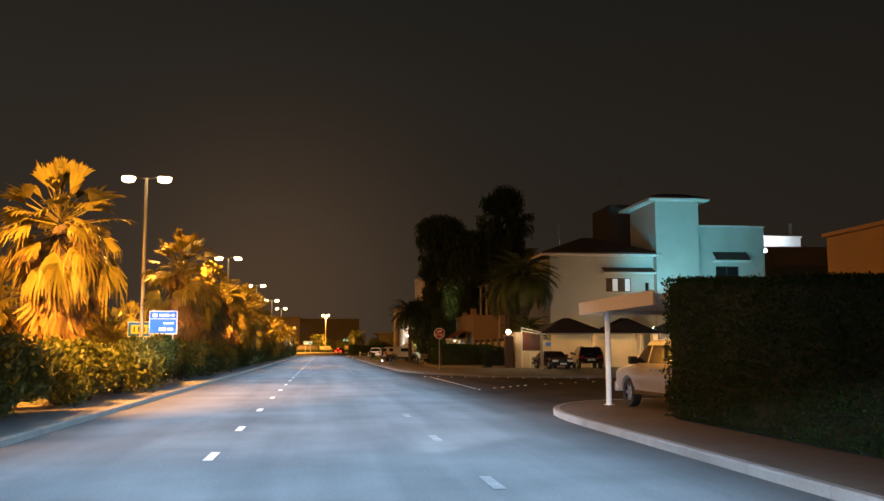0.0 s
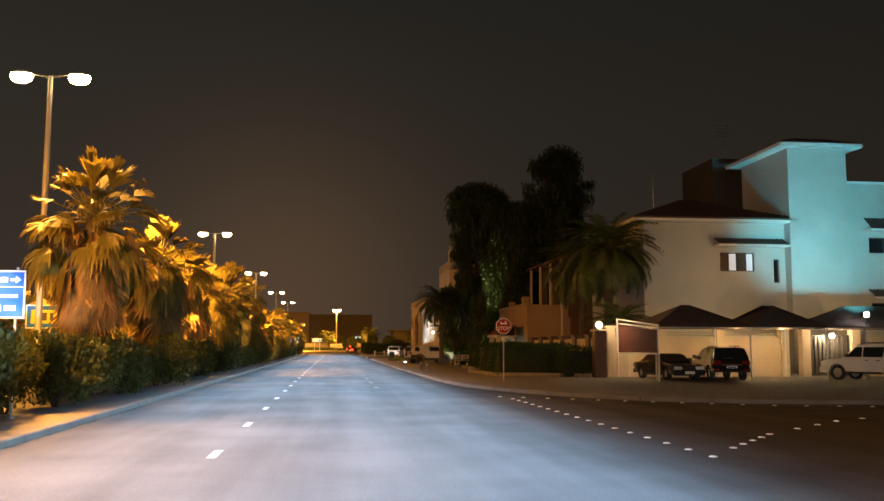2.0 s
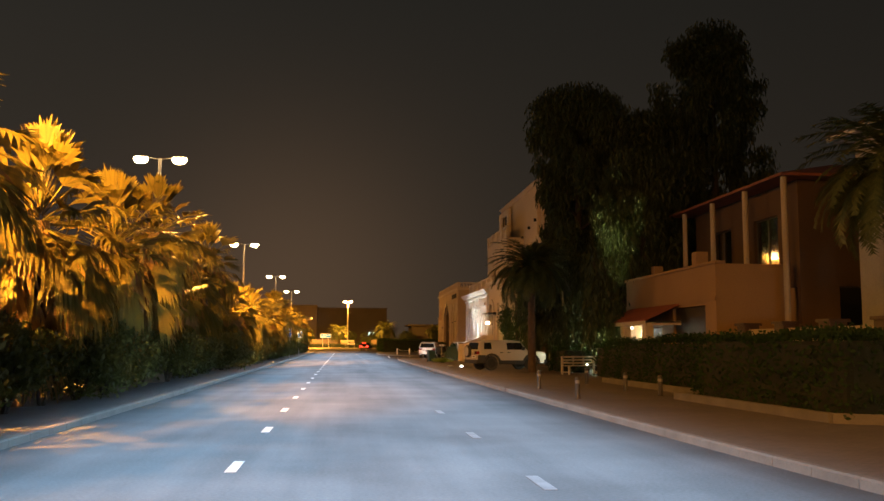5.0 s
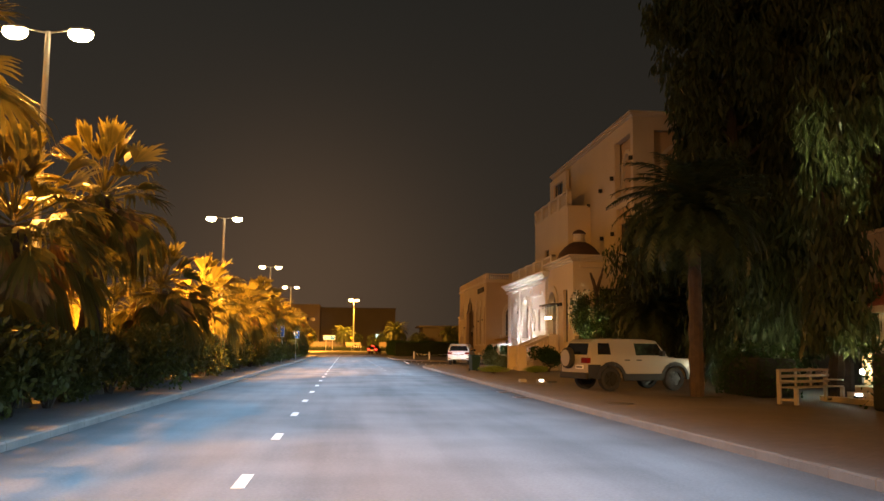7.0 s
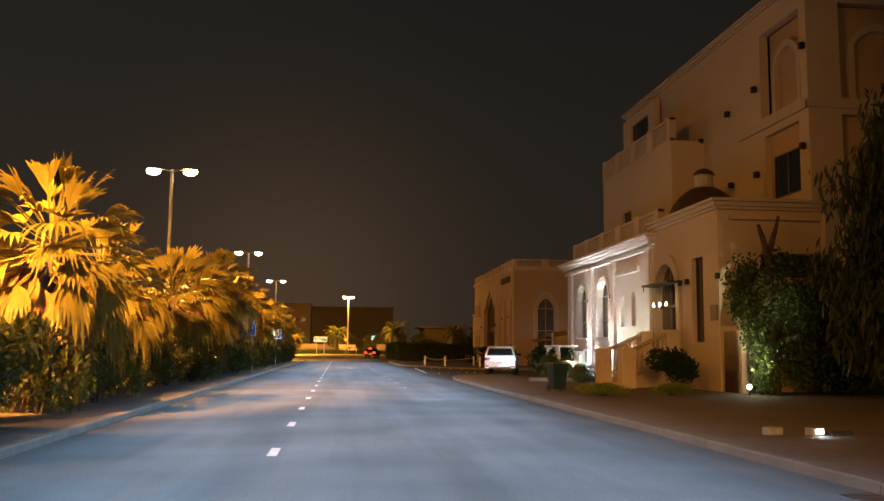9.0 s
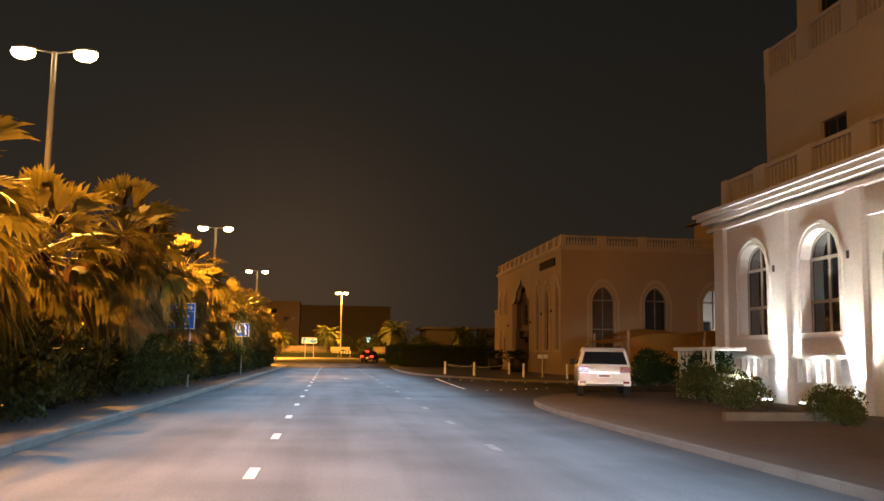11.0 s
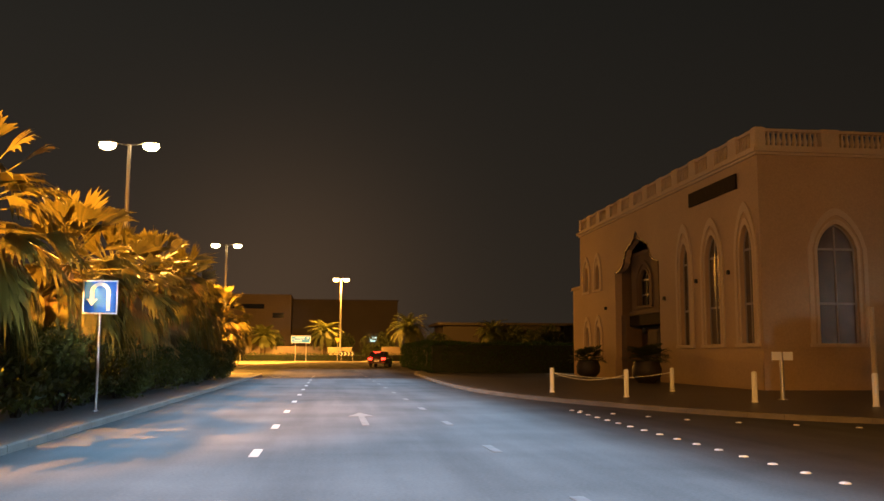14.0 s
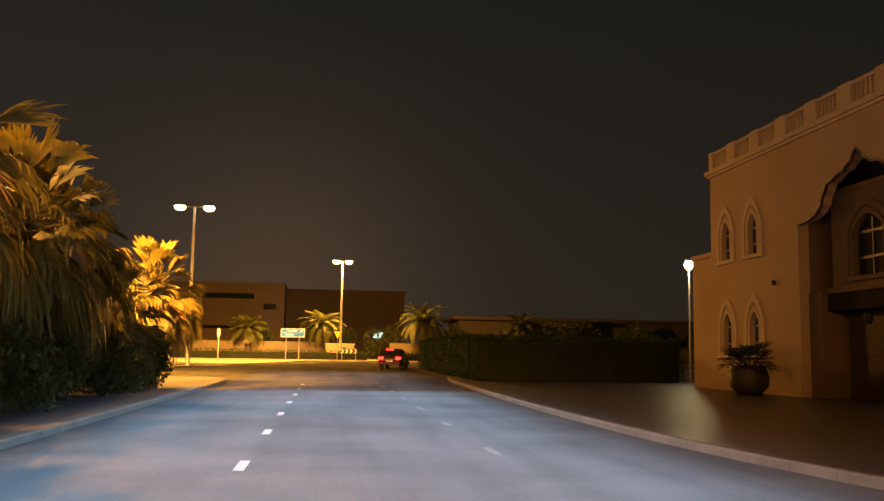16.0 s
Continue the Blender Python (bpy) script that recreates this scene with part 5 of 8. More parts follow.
def hall():
    """Tan hall with pointed arches, a parapet of posts and a dark carved portal."""
    root = thing("tan_hall", 0, 0, KERB_H, 0, "large tan hall with pointed arched windows and a pierced parapet", "building")
    w, s = west(18.35), south(200.45)
    tall = [(208.2, 209.4), (204.6, 206.2), (201.2, 202.4)]
    small = [(226.3, 227.2), (223.65, 224.55)]
    holes = [(a, b, 2.0, 7.3, "pointed", 6.2) for a, b in tall]
    holes += [(a, b, 6.0, 7.8, "pointed", 7.2) for a, b in small] + [(a, b, 1.6, 3.5, "pointed", 2.9) for a, b in small]
    holes += [(212.45, 220.3, 0.0, 9.0, None, 0)]
    bm = bmesh.new()
    facade(bm, 200.45, 228.4, 0, 10.5, 0.45, holes, w)
    sw = [(20.95, 22.8), (25.4, 27.25), (30.4, 32.3), (35.2, 37.1), (40.0, 41.9)]
    part("street_wall", bm, M_TAN, root)
    bm = bmesh.new()
    facade(bm, 18.8, 46.0, 0, 10.5, 0.45, [(a, b, 2.0, 7.2, "pointed", 6.1) for a, b in sw], s)
    part("south_wall", bm, M_TAN, root)
    part("north_wall", boxes((18.8, 46, 228.0, 228.4, 0, 10.5)), M_TAN, root)
    for row in ((18.28, 18.349, 200.4, 212.45, 0, 1.2), (18.28, 18.349, 220.3, 228.4, 0, 1.2), (18.28, 46, 200.36, 200.448, 0, 1.2)):
        part("plinth", boxes(row), M_TAN, root)
    part("roof_slab", boxes((18.8, 46, 200.9, 228, 10.0, 10.2)), M_TAN, root)
    part("side_block", boxes((18.5, 26, 228.4, 231.0, 0, 6.4), (18.4, 26.1, 228.4, 231.1, 6.4, 6.6)), M_TAN, root, "lower tan side block")
    bm = bmesh.new()
    cornice(bm, 200.45, 228.4, 10.2, w, ((0.0, 0.12, 0.1), (0.12, 0.3, 0.2)))
    cornice(bm, 18.373, 46.0, 10.2, s, ((0.0, 0.12, 0.1), (0.12, 0.3, 0.2)), 0)
    part("cornice", bm, M_TANTRIM, root)
    balustrade(root, 200.45, 228.4, 10.5, 0.95, w, 2.35, M_TANTRIM)
    balustrade(root, 18.35, 46.0, 10.5, 0.92, s, 3.4, M_TANTRIM)
    for a, b in tall:
        arched_window(root, a, b, 2.0, 6.2, 7.3, "pointed", w, trim=0.5, curtain=True)
    for a, b in small:
        arched_window(root, a, b, 6.0, 7.2, 7.8, "pointed", w, trim=0.45)
        arched_window(root, a, b, 1.6, 2.9, 3.5, "pointed", w, trim=0.45)
    for k, (a, b) in enumerate(sw):
        arched_window(root, a, b, 2.0, 6.1, 7.2, "pointed", s, trim=0.45, curtain=k not in (1, 2), glass=M_HALLGLASS)
    # deep portal under a stepped ogee head: recess, window bay over a dark slab, timber doors
    left = [(220.3, 6.8), (219.5, 6.88), (218.95, 7.05), (218.6, 7.3), (218.5, 7.6), (218.3, 7.78), (218.15, 8.05), (217.8, 8.12), (217.45, 8.3), (217.05, 8.34), (216.75, 8.55), (216.55, 8.6), (216.45, 8.8), (216.2, 9.0)]
    right = [(432.4 - u, z) for u, z in left]
    right[0] = (212.45, right[0][1])
    bm = bmesh.new()
    prism(bm, [*left, (220.3, 9.0)], 0.003, 0.45, w)
    prism(bm, [*right[::-1], (212.45, 9.0)][::-1], 0.003, 0.45, w)
    part("portal_head", bm, M_TAN, root, "tan wall cut to a stepped ogee arch")
    bm = bmesh.new()
    for edge in (left, right):
        for (u0, z0), (u1, z1) in zip(edge, edge[1:]):
            prism(bm, [(u0, z0), (u1, z1), (u1, z1 - 0.07), (u0, z0 - 0.07)], -0.03, 0.1, w)
    part("portal_edge", bm, M_WOOD, root, "dark moulded arch edge")
    # the recess shade is painted in as a darker tan
    portal = part("portal", boxes((18.8, 20.2, 212.15, 212.45, 0, 9.2), (18.8, 20.2, 220.3, 220.6, 0, 9.2), (18.8, 20.2, 212.452, 220.298, 9.0, 9.2), (20.2, 20.5, 212.15, 220.6, 0, 9.2)), M_TANSHADE, root, "deep portal recess with shade painted into its tan render")
    part("portal_pilaster", boxes((18.72, 20.19, 219.35, 220.297, 0, 4.05), bevel=0.02), M_TANSHADE, portal, "square tan pilaster, darkened for recess shade")
    part("portal_slab", boxes((18.95, 20.19, 212.46, 219.34, 3.3, 3.95), bevel=0.02), M_PORTAL, portal, "dark floor slab over the doors")
    part("bay_floor", boxes((18.86, 20.19, 213.9, 219.2, 3.955, 4.2), bevel=0.03), M_TANSHADE, portal)
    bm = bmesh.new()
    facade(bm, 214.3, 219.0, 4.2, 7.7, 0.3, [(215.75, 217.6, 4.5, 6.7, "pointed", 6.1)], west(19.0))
    part("window_bay", bm, M_TANSHADE, portal, "tan window bay inside the portal, darkened for recess shade")
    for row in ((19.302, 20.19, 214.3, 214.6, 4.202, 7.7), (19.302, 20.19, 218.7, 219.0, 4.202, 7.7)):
        part("bay_side", boxes(row), M_TANSHADE, portal)
    part("bay_roof", boxes((19.0, 20.19, 214.3, 219.0, 7.702, 7.9), bevel=0.02), M_TANSHADE, portal)
    arched_window(root, 215.75, 217.6, 4.5, 6.1, 6.7, "pointed", west(19.0), trim=0.5, trim_mat=M_TANSHADE, frame_mat=M_FRAME, glass=M_DULLGLASS)
    for u0, u1 in ((213.0, 216.08), (216.14, 219.2)):
        leaf = part("door_leaf", boxes((19.7, 19.8, u0, u1, 0.02, 3.29), bevel=0.02), M_WOOD, portal, "tall brown timber door leaf")
        for z0, z1 in ((0.3, 1.4), (1.6, 3.0)):
            part("door_panel", boxes((19.66, 19.699, u0 + 0.35, u1 - 0.35, z0, z1), bevel=0.015), M_WOOD, leaf)
    part("door_pull", boxes((19.6, 19.698, 216.2, 216.26, 1.0, 1.7), bevel=0.01), M_CHROME, portal, "long brass door pull")
    lan = thing("hanging_lantern", 18.9, 217.0, KERB_H + 2.75, 0, "small unlit lantern hanging under the portal slab", "lantern")
    bm = bmesh.new()
    turned(bm, [(0.02, 0.55), (0.03, 0.45), (0.16, 0.38), (0.14, 0.1), (0.06, 0.0)], 8, 0.2, 0)
    part("body", bm, M_BLACK, lan)
    # carved sign panel: unreadable, so plain
    part("sign_panel", boxes((18.24, 18.345, 202.4, 207.8, 9.05, 9.75), bevel=0.02), M_PORTAL, root, "dark carved name panel")
    for y, z in ((207.2, 5.2), (203.5, 5.3), (211.6, 4.6), (222.2, 4.6)):
        part("wall_light", boxes((18.2, 18.345, y - 0.06, y + 0.06, z - 0.1, z + 0.1), bevel=0.015), M_BLACK, root, "small black wall light")
    # stair tower at the rear
    part("rear_tower", boxes((38, 50, 206, 220, 10.2, 15.5)), M_TAN, root, "plain tan roof tower")
    bm = bmesh.new()
    hip_roof(bm, 37.2, 50.8, 205.2, 220.8, 15.5, 1.2, inset=3)
    part("tower_roof", bm, M_TILE, root)


hall()


# ---- vehicles ----
def car(name, x, y, turn, L, W, H, paint, label, z=0.0, belt=1.1, hood=1.25, rake=0.75, rear="wagon", tyre=0.38, axles=(0.92, 0.95), lit=False, rails=False, spare=False, group="parked cars", cladding=False):
    """A car that points along +y: outline with wheel arches, tapered cabin, glass, lamps and wheels."""
    root = thing(name, x, y, z, turn, label, "car", group)
    h2, R = L / 2, tyre + 0.07
    yr, yf = -h2 + axles[0], h2 - axles[1]
    sill = 0.32 if H < 1.6 else 0.44
    hoodz = belt - 0.03

    if rear == "wagon":
        up = [(-h2, sill + 0.18), (-h2 - 0.02, belt - 0.12), (-h2 + 0.05, belt + 0.02), (-h2 + 0.22, H - 0.14), (-h2 + 0.38, H - 0.03), (-h2 + 0.9, H), (h2 - hood - rake - 0.5, H - 0.005), (h2 - hood - rake, H - 0.06)]
    else:
        up = [(-h2, sill + 0.16), (-h2 + 0.02, belt - 0.10), (-h2 + 0.1, belt - 0.02), (-h2 + 0.85, belt + 0.02), (-h2 + 1.45, H - 0.06), (-h2 + 1.8, H), (h2 - hood - rake - 0.2, H), (h2 - hood - rake + 0.05, H - 0.05)]
    up += [(h2 - hood, hoodz + 0.03), (h2 - hood + 0.3, hoodz), (h2 - 0.3, hoodz - (0.02 if cladding else 0.07)), (h2 - 0.07, hoodz - (0.06 if cladding else 0.16)), (h2, hoodz - (0.2 if cladding else 0.32)), (h2 + 0.01, sill + 0.12)]

    def half(zz):
        if zz > belt:
            return W / 2 - (W * 0.115) * ((zz - belt) / (H - belt)) ** 1.1 - 0.01
        if zz < sill + 0.15:
            return W / 2 - 0.03
        return W / 2 - 0.02 * abs(zz - (belt - 0.25))
    # the shell: cross-sections along the car, from the sill or wheel arch up to the roof line
    ups = [(max(-h2, p), q) for p, q in up[1:-1]]
    py, pz_ = [p for p, q in ups], [q for p, q in ups]
    stations = set(round(v, 3) for v in py + [-h2 + 0.12 * k for k in range(int(L / 0.12) + 1)] + [h2])
    for c in (yr, yf):
        edge = math.sqrt(max(R * R - (sill - tyre) ** 2, 0.01))
        stations |= set(round(c + edge * math.cos(math.pi * k / 12), 3) for k in range(13))
        stations |= {round(c - edge - 0.004, 3), round(c + edge + 0.004, 3)}
    stations = [v for v in sorted(stations) if -h2 <= v <= h2]
    bm = bmesh.new()
    rings = []
    for sy in stations:
        zt = float(np.interp(sy, py, pz_))
        zb = sill
        for c in (yr, yf):
            if abs(sy - c) < R:
                zb = max(zb, tyre + math.sqrt(R * R - (sy - c) ** 2))
        near = min(sy + h2, h2 - sy)
        tuck = 0.07 * max(0.0, 1 - near / 0.34) ** 2
        rr = min(0.06, (zt - zb) / 4)
        top, kink = zt - rr, min(belt, zt - rr - 0.02)
        kink = max(kink, zb + 0.01)
        side = [(half(v) - tuck, v) for v in [zb + (kink - zb) * k / 5 for k in range(5)] + [kink + (max(top, kink + 0.005) - kink) * k / 4 for k in range(5)]]
        cx_ = half(top) - tuck - rr
        side += [(cx_ + rr * math.cos(u), top + rr * math.sin(u)) for u in (math.pi / 8, math.pi / 4, 3 * math.pi / 8, math.pi / 2)]
        sect = side + [(cx_ * (1 - 2 * k / 6), zt) for k in range(1, 6)] + [(-u, w_) for u, w_ in side[::-1]]
        rings.append([bm.verts.new((u, sy, w_)) for u, w_ in sect])
    n = len(rings[0])
    for r0, r1 in zip(rings, rings[1:]):
        for k in range(n):
            bm.faces.new((r0[k], r0[(k + 1) % n], r1[(k + 1) % n], r1[k]))
    bm.faces.new(rings[0])
    bm.faces.new(rings[-1][::-1])
    bm.normal_update()
    for e in bm.edges:
        if len(e.link_faces) == 2 and e.calc_face_angle(0) > 0.6:
            e.smooth = False
    body = part("body", bm, paint, root, smooth=True)

    def side_pane(pts, nm, mat_, lift=0.008):
        for sgn in (-1, 1):
            b = bmesh.new()
            o = [b.verts.new((sgn * (half(q) + lift), p, q)) for p, q in pts]
            i_ = [b.verts.new((sgn * (half(q) - 0.02), p, q)) for p, q in pts]
            b.faces.new(o)
            b.faces.new(i_[::-1])
            for k in range(len(pts)):
                b.faces.new((o[k], o[(k + 1) % len(pts)], i_[(k + 1) % len(pts)], i_[k]))
            part(nm, b, mat_, root)
    z0, z1 = belt + 0.05, H - 0.16
    if rear == "wagon":
        fr0 = h2 - hood - 0.16
        slope = (rake) / (H - belt) * (z1 - z0)
        mid = (yr + yf) / 2 + 0.05
        panes = [[(mid + 0.04, z0), (fr0 - 0.05, z0), (fr0 - slope, z1), (mid + 0.04, z1)]]
        if cladding:
            panes = [[(mid - 0.35, z0), (fr0 - 0.05, z0), (fr0 - slope * 0.8, z1), (mid - 0.35, z1)], [(-h2 + 0.42, z0 + 0.02), (-h2 + 0.95, z0 + 0.02), (-h2 + 0.95, z1), (-h2 + 0.5, z1)]]
        else:
            panes += [[(yr + 0.42, z0), (mid - 0.04, z0), (mid - 0.04, z1), (yr + 0.36, z1)], [(-h2 + 0.32, z0), (yr + 0.34, z0), (yr + 0.28, z1), (-h2 + 0.42, z1)]]
        rearw = (-h2 + 0.055, belt + 0.06, -h2 + 0.205, H - 0.17)
    else:
        fr0 = h2 - hood - 0.14
        slope = rake / (H - belt) * (z1 - z0) * 0.95
        mid = (yr + yf) / 2 + 0.05
        panes = [[(mid + 0.04, z0), (fr0, z0), (fr0 - slope, z1), (mid + 0.04, z1)], [(-h2 + 1.05, z0), (mid - 0.04, z0), (mid - 0.04, z1), (-h2 + 1.5, z1)]]
        rearw = (-h2 + 0.93, belt + 0.07, -h2 + 1.40, H - 0.10)
    for pn in panes:
        side_pane(pn, "side_window", M_GLASS)

    def cross_pane(p0, q0, p1, q1, nm, out):
        b = bmesh.new()
        a0, a1 = half(q0) - 0.13, half(q1) - 0.12
        dp, dq = q1 - q0, -(p1 - p0)
        ln = math.hypot(dp, dq)
        ox, oz = out * abs(dp) / ln * 0.012, abs(dq) / ln * 0.012
        vs = [b.verts.new(v) for v in ((-a0, p0 + ox, q0 + oz), (a0, p0 + ox, q0 + oz), (a1, p1 + ox, q1 + oz), (-a1, p1 + ox, q1 + oz))]
        ks = [b.verts.new((v.co.x, v.co.y - out * 0.03, v.co.z - 0.02)) for v in vs]
        b.faces.new(vs)
        b.faces.new(ks[::-1])
        for k in range(4):
            b.faces.new((vs[k], vs[(k + 1) % 4], ks[(k + 1) % 4], ks[k]))
        part(nm, b, M_GLASS, root)
    cross_pane(rearw[0], rearw[1], rearw[2], rearw[3], "rear_window", -1)
    cross_pane(h2 - hood - 0.03, hoodz + 0.07, h2 - hood - rake + 0.04, H - 0.1, "windscreen", 1)
    # wheels
    for wy in (yr, yf):
        for sgn in (-1, 1):
            b = bmesh.new()
            cx = sgn * (W / 2 - 0.14)
            prof_w = ((tyre - 0.14, -0.11), (tyre - 0.02, -0.12), (tyre, -0.08), (tyre, 0.08), (tyre - 0.02, 0.12), (tyre - 0.14, 0.11))
            rings = [[b.verts.new((cx + o, wy + r * math.cos(2 * math.pi * k / 20), tyre + r * math.sin(2 * math.pi * k / 20))) for k in range(20)] for r, o in prof_w]
            for r0, r1 in zip(rings, rings[1:] + rings[:1]):
                for k in range(20):
                    b.faces.new((r0[k], r0[(k + 1) % 20], r1[(k + 1) % 20], r1[k]))
            wheel = part("wheel", b, M_TYRE, root)
            b = bmesh.new()
            fx = cx + sgn * 0.075
            tube(b, (cx, wy, tyre), (fx - sgn * 0.05, wy, tyre), tyre - 0.13, n=18)
            for k in range(6):
                a = 2 * math.pi * k / 6
                d, e = Vector((0, math.cos(a), math.sin(a))), Vector((0, -math.sin(a), math.cos(a)))
                c = Vector((fx, wy, tyre))
                q = [c + d * 0.03 + e * 0.035, c + d * (tyre - 0.14) + e * 0.05, c + d * (tyre - 0.14) - e * 0.05, c + d * 0.03 - e * 0.035]
                vs = [b.verts.new(v) for v in q] + [b.verts.new(v - Vector((sgn * 0.05, 0, 0))) for v in q]
                b.faces.new(vs[:4])
                b.faces.new(vs[7:3:-1])
                for j in range(4):
                    b.faces.new((vs[j], vs[(j + 1) % 4], vs[4 + (j + 1) % 4], vs[4 + j]))
            part("rim", b, M_CARGREY if cladding else M_RIM, wheel)
    # lamps, plates, bumpers, mirrors
    tl = M_TAILLIT if lit else M_TAILGLASS
    tz0, tz1 = (belt - 0.24, belt - 0.04) if rear == "wagon" else (belt - 0.26, belt - 0.1)
    for sgn in (-1, 1):
        xs = sorted((sgn * (W / 2 - 0.42), sgn * (W / 2 - 0.03)))
        part("tail_lamp", boxes((xs[0], xs[1], -h2 - 0.035, -h2 + 0.16, tz0, tz1), bevel=0.02), tl, root, "lit red tail lamp" if lit else "dark red tail lamp")
        xs = sorted((sgn * (W / 2 - 0.5), sgn * (W / 2 - 0.06)))
        part("headlamp", boxes((xs[0], xs[1], h2 - 0.14, h2 + 0.0, hoodz - 0.34, hoodz - 0.16), bevel=0.03), M_HEADGLASS, root, "clear headlamp")
        xs = sorted((sgn * (W / 2 - 0.02), sgn * (W / 2 + 0.2)))
        part("mirror", boxes((xs[0], xs[1], h2 - hood - 0.42, h2 - hood - 0.27, belt + 0.02, belt + 0.22), bevel=0.03), M_BLACK, root)
        for hy in (mid - 0.35, yr + 0.55):
            xs = sorted((sgn * (W / 2 - 0.01), sgn * (W / 2 + 0.03)))
            part("door_handle", boxes((xs[0], xs[1], hy, hy + 0.2, belt - 0.14, belt - 0.1)), M_CHROME if not cladding else M_BLACK, root)
        xs = sorted((sgn * (W / 2 - 0.06), sgn * (W / 2 + 0.02)))
        part("side_step", boxes((xs[0], xs[1], yr + R + 0.02, yf - R - 0.02, sill - 0.08, sill + (0.16 if cladding else 0.02)), bevel=0.015), M_BLACK, root)
    part("rear_bumper", boxes((-W / 2 + 0.03, W / 2 - 0.03, -h2 - 0.07, -h2 + 0.12, sill - 0.02, sill + 0.2), bevel=0.03), M_BLACK if cladding else paint, root)
    part("front_bumper", boxes((-W / 2 + 0.03, W / 2 - 0.03, h2 - 0.12, h2 + 0.06, sill - 0.06, sill + 0.2), bevel=0.03), M_BLACK if cladding else paint, root)
    part("grille", boxes((-W / 2 + 0.55, W / 2 - 0.55, h2 - 0.06, h2 + 0.025, hoodz - 0.36, hoodz - 0.18), bevel=0.01), M_BLACK, root)
    pz = (tz0 - 0.13) if rear == "wagon" else sill + 0.24
    px = 0.45 if spare else 0.0
    plate = part("number_plate", boxes((px - 0.26, px + 0.26, -h2 - 0.05, -h2 - 0.03, pz - 0.07, pz + 0.07)), M_PLATE, root, "pale number plate with an unreadable bar")
    part("plate_bar", boxes((px - 0.2, px + 0.2, -h2 - 0.055, -h2 - 0.0505, pz - 0.03, pz + 0.03)), M_FRAME, plate)
    part("front_plate", boxes((-0.26, 0.26, h2 + 0.062, h2 + 0.07, sill + 0.02, sill + 0.15)), M_PLATE, root)
    if rear == "wagon" and not cladding:
        part("tailgate_trim", boxes((-W / 2 + 0.45, W / 2 - 0.45, -h2 - 0.04, -h2 + 0.05, tz0 - 0.04, tz0 + 0.02), bevel=0.008), M_CHROME, root)
    if lit:
        part("brake_lamp", boxes((-0.3, 0.3, -h2 + 0.24, -h2 + 0.3, H - 0.12, H - 0.04)), M_TAILLIT, root, "lit red high brake lamp")
    if rear == "wagon" and not spare:
        for sgn in (-1, 1):
            xs = sorted((sgn * (W / 2 - 0.32), sgn * (W / 2 - 0.1)))
            part("reflector", boxes((xs[0], xs[1], -h2 - 0.085, -h2 - 0.068, sill + 0.07, sill + 0.15), bevel=0.008), M_TAILGLASS, root, "small red bumper reflector")
        part("bumper_inset", boxes((-W / 2 + 0.3, W / 2 - 0.3, -h2 - 0.078, -h2 - 0.06, sill - 0.005, sill + 0.045)), M_BLACK, root, "black lower bumper strip")
        part("tailgate_panel", boxes((-W / 2 + 0.2, W / 2 - 0.2, -h2 - 0.028, -h2 + 0.02, sill + 0.22, tz0 - 0.05), bevel=0.02), paint, root)
        part("wiper", boxes((-0.42, 0.12, -h2 + 0.03, -h2 + 0.05, belt + 0.07, belt + 0.09)), M_BLACK, root)
    if rails:
        for sgn in (-1, 1):
            b = bmesh.new()
            xx = sgn * (half(H - 0.02) - 0.16)
            tube(b, (xx, -h2 + 0.6, H + 0.06), (xx, h2 - hood - rake - 0.3, H + 0.06), 0.022, n=8)
            for k in range(3):
                yy = -h2 + 0.7 + k * (L - hood - rake - 1.2) / 2
                tube(b, (xx, yy, H - 0.03), (xx, yy, H + 0.06), 0.02, n=6)
            part("roof_rail", b, M_BLACK, root)
    if cladding:
        for sgn in (-1, 1):
            xs = sorted((sgn * (W / 2 - 0.02), sgn * (W / 2 + 0.015)))
            part("quarter_panel", boxes((xs[0], xs[1], -h2 + 0.02, yr - R + 0.05, sill, belt - 0.28)), M_BLACK, root, "black lower quarter panel")
        for c in (yr, yf):
            for sgn in (-1, 1):
                b = bmesh.new()
                for k in range(8):
                    a0, a1 = math.pi * k / 8, math.pi * (k + 1) / 8
                    pts = [(c + r * math.cos(a), tyre + r * math.sin(a)) for r, a in ((R, a0), (R + 0.12, a0), (R + 0.12, a1), (R, a1))]
                    prism(b, pts, sgn * (W / 2 - 0.04), sgn * (W / 2 + 0.03), lambda u, w_, d: (d, u, w_))
                bmesh.ops.remove_doubles(b, verts=b.verts, dist=0.0005)
                part("wheel_arch", b, M_BLACK, root, "black wheel-arch cladding")
    if spare:
        b = bmesh.new()
        c = Vector((-0.18, -h2 - 0.19, belt - 0.06))
        rings = [[b.verts.new((c.x + r * math.cos(2 * math.pi * k / 24), c.y + o, c.z + r * math.sin(2 * math.pi * k / 24))) for k in range(24)] for r, o in ((0.05, -0.02), (0.26, -0.02), (0.30, -0.06), (0.36, -0.04), (0.38, 0.02), (0.37, 0.12), (0.25, 0.16))]
        for r0, r1 in zip(rings, rings[1:]):
            for k in range(24):
                b.faces.new((r0[k], r0[(k + 1) % 24], r1[(k + 1) % 24], r1[k]))
        b.faces.new(rings[0])
        b.faces.new(rings[-1][::-1])
        sp = part("spare_wheel", b, M_TYRE, root, "spare wheel on the tailgate")
        b = bmesh.new()
        tube(b, (c.x, c.y - 0.075, c.z), (c.x, c.y - 0.03, c.z), 0.29, 0.31, 24)
        part("wheel_cover", b, paint, sp, "pale round wheel cover")
    return root


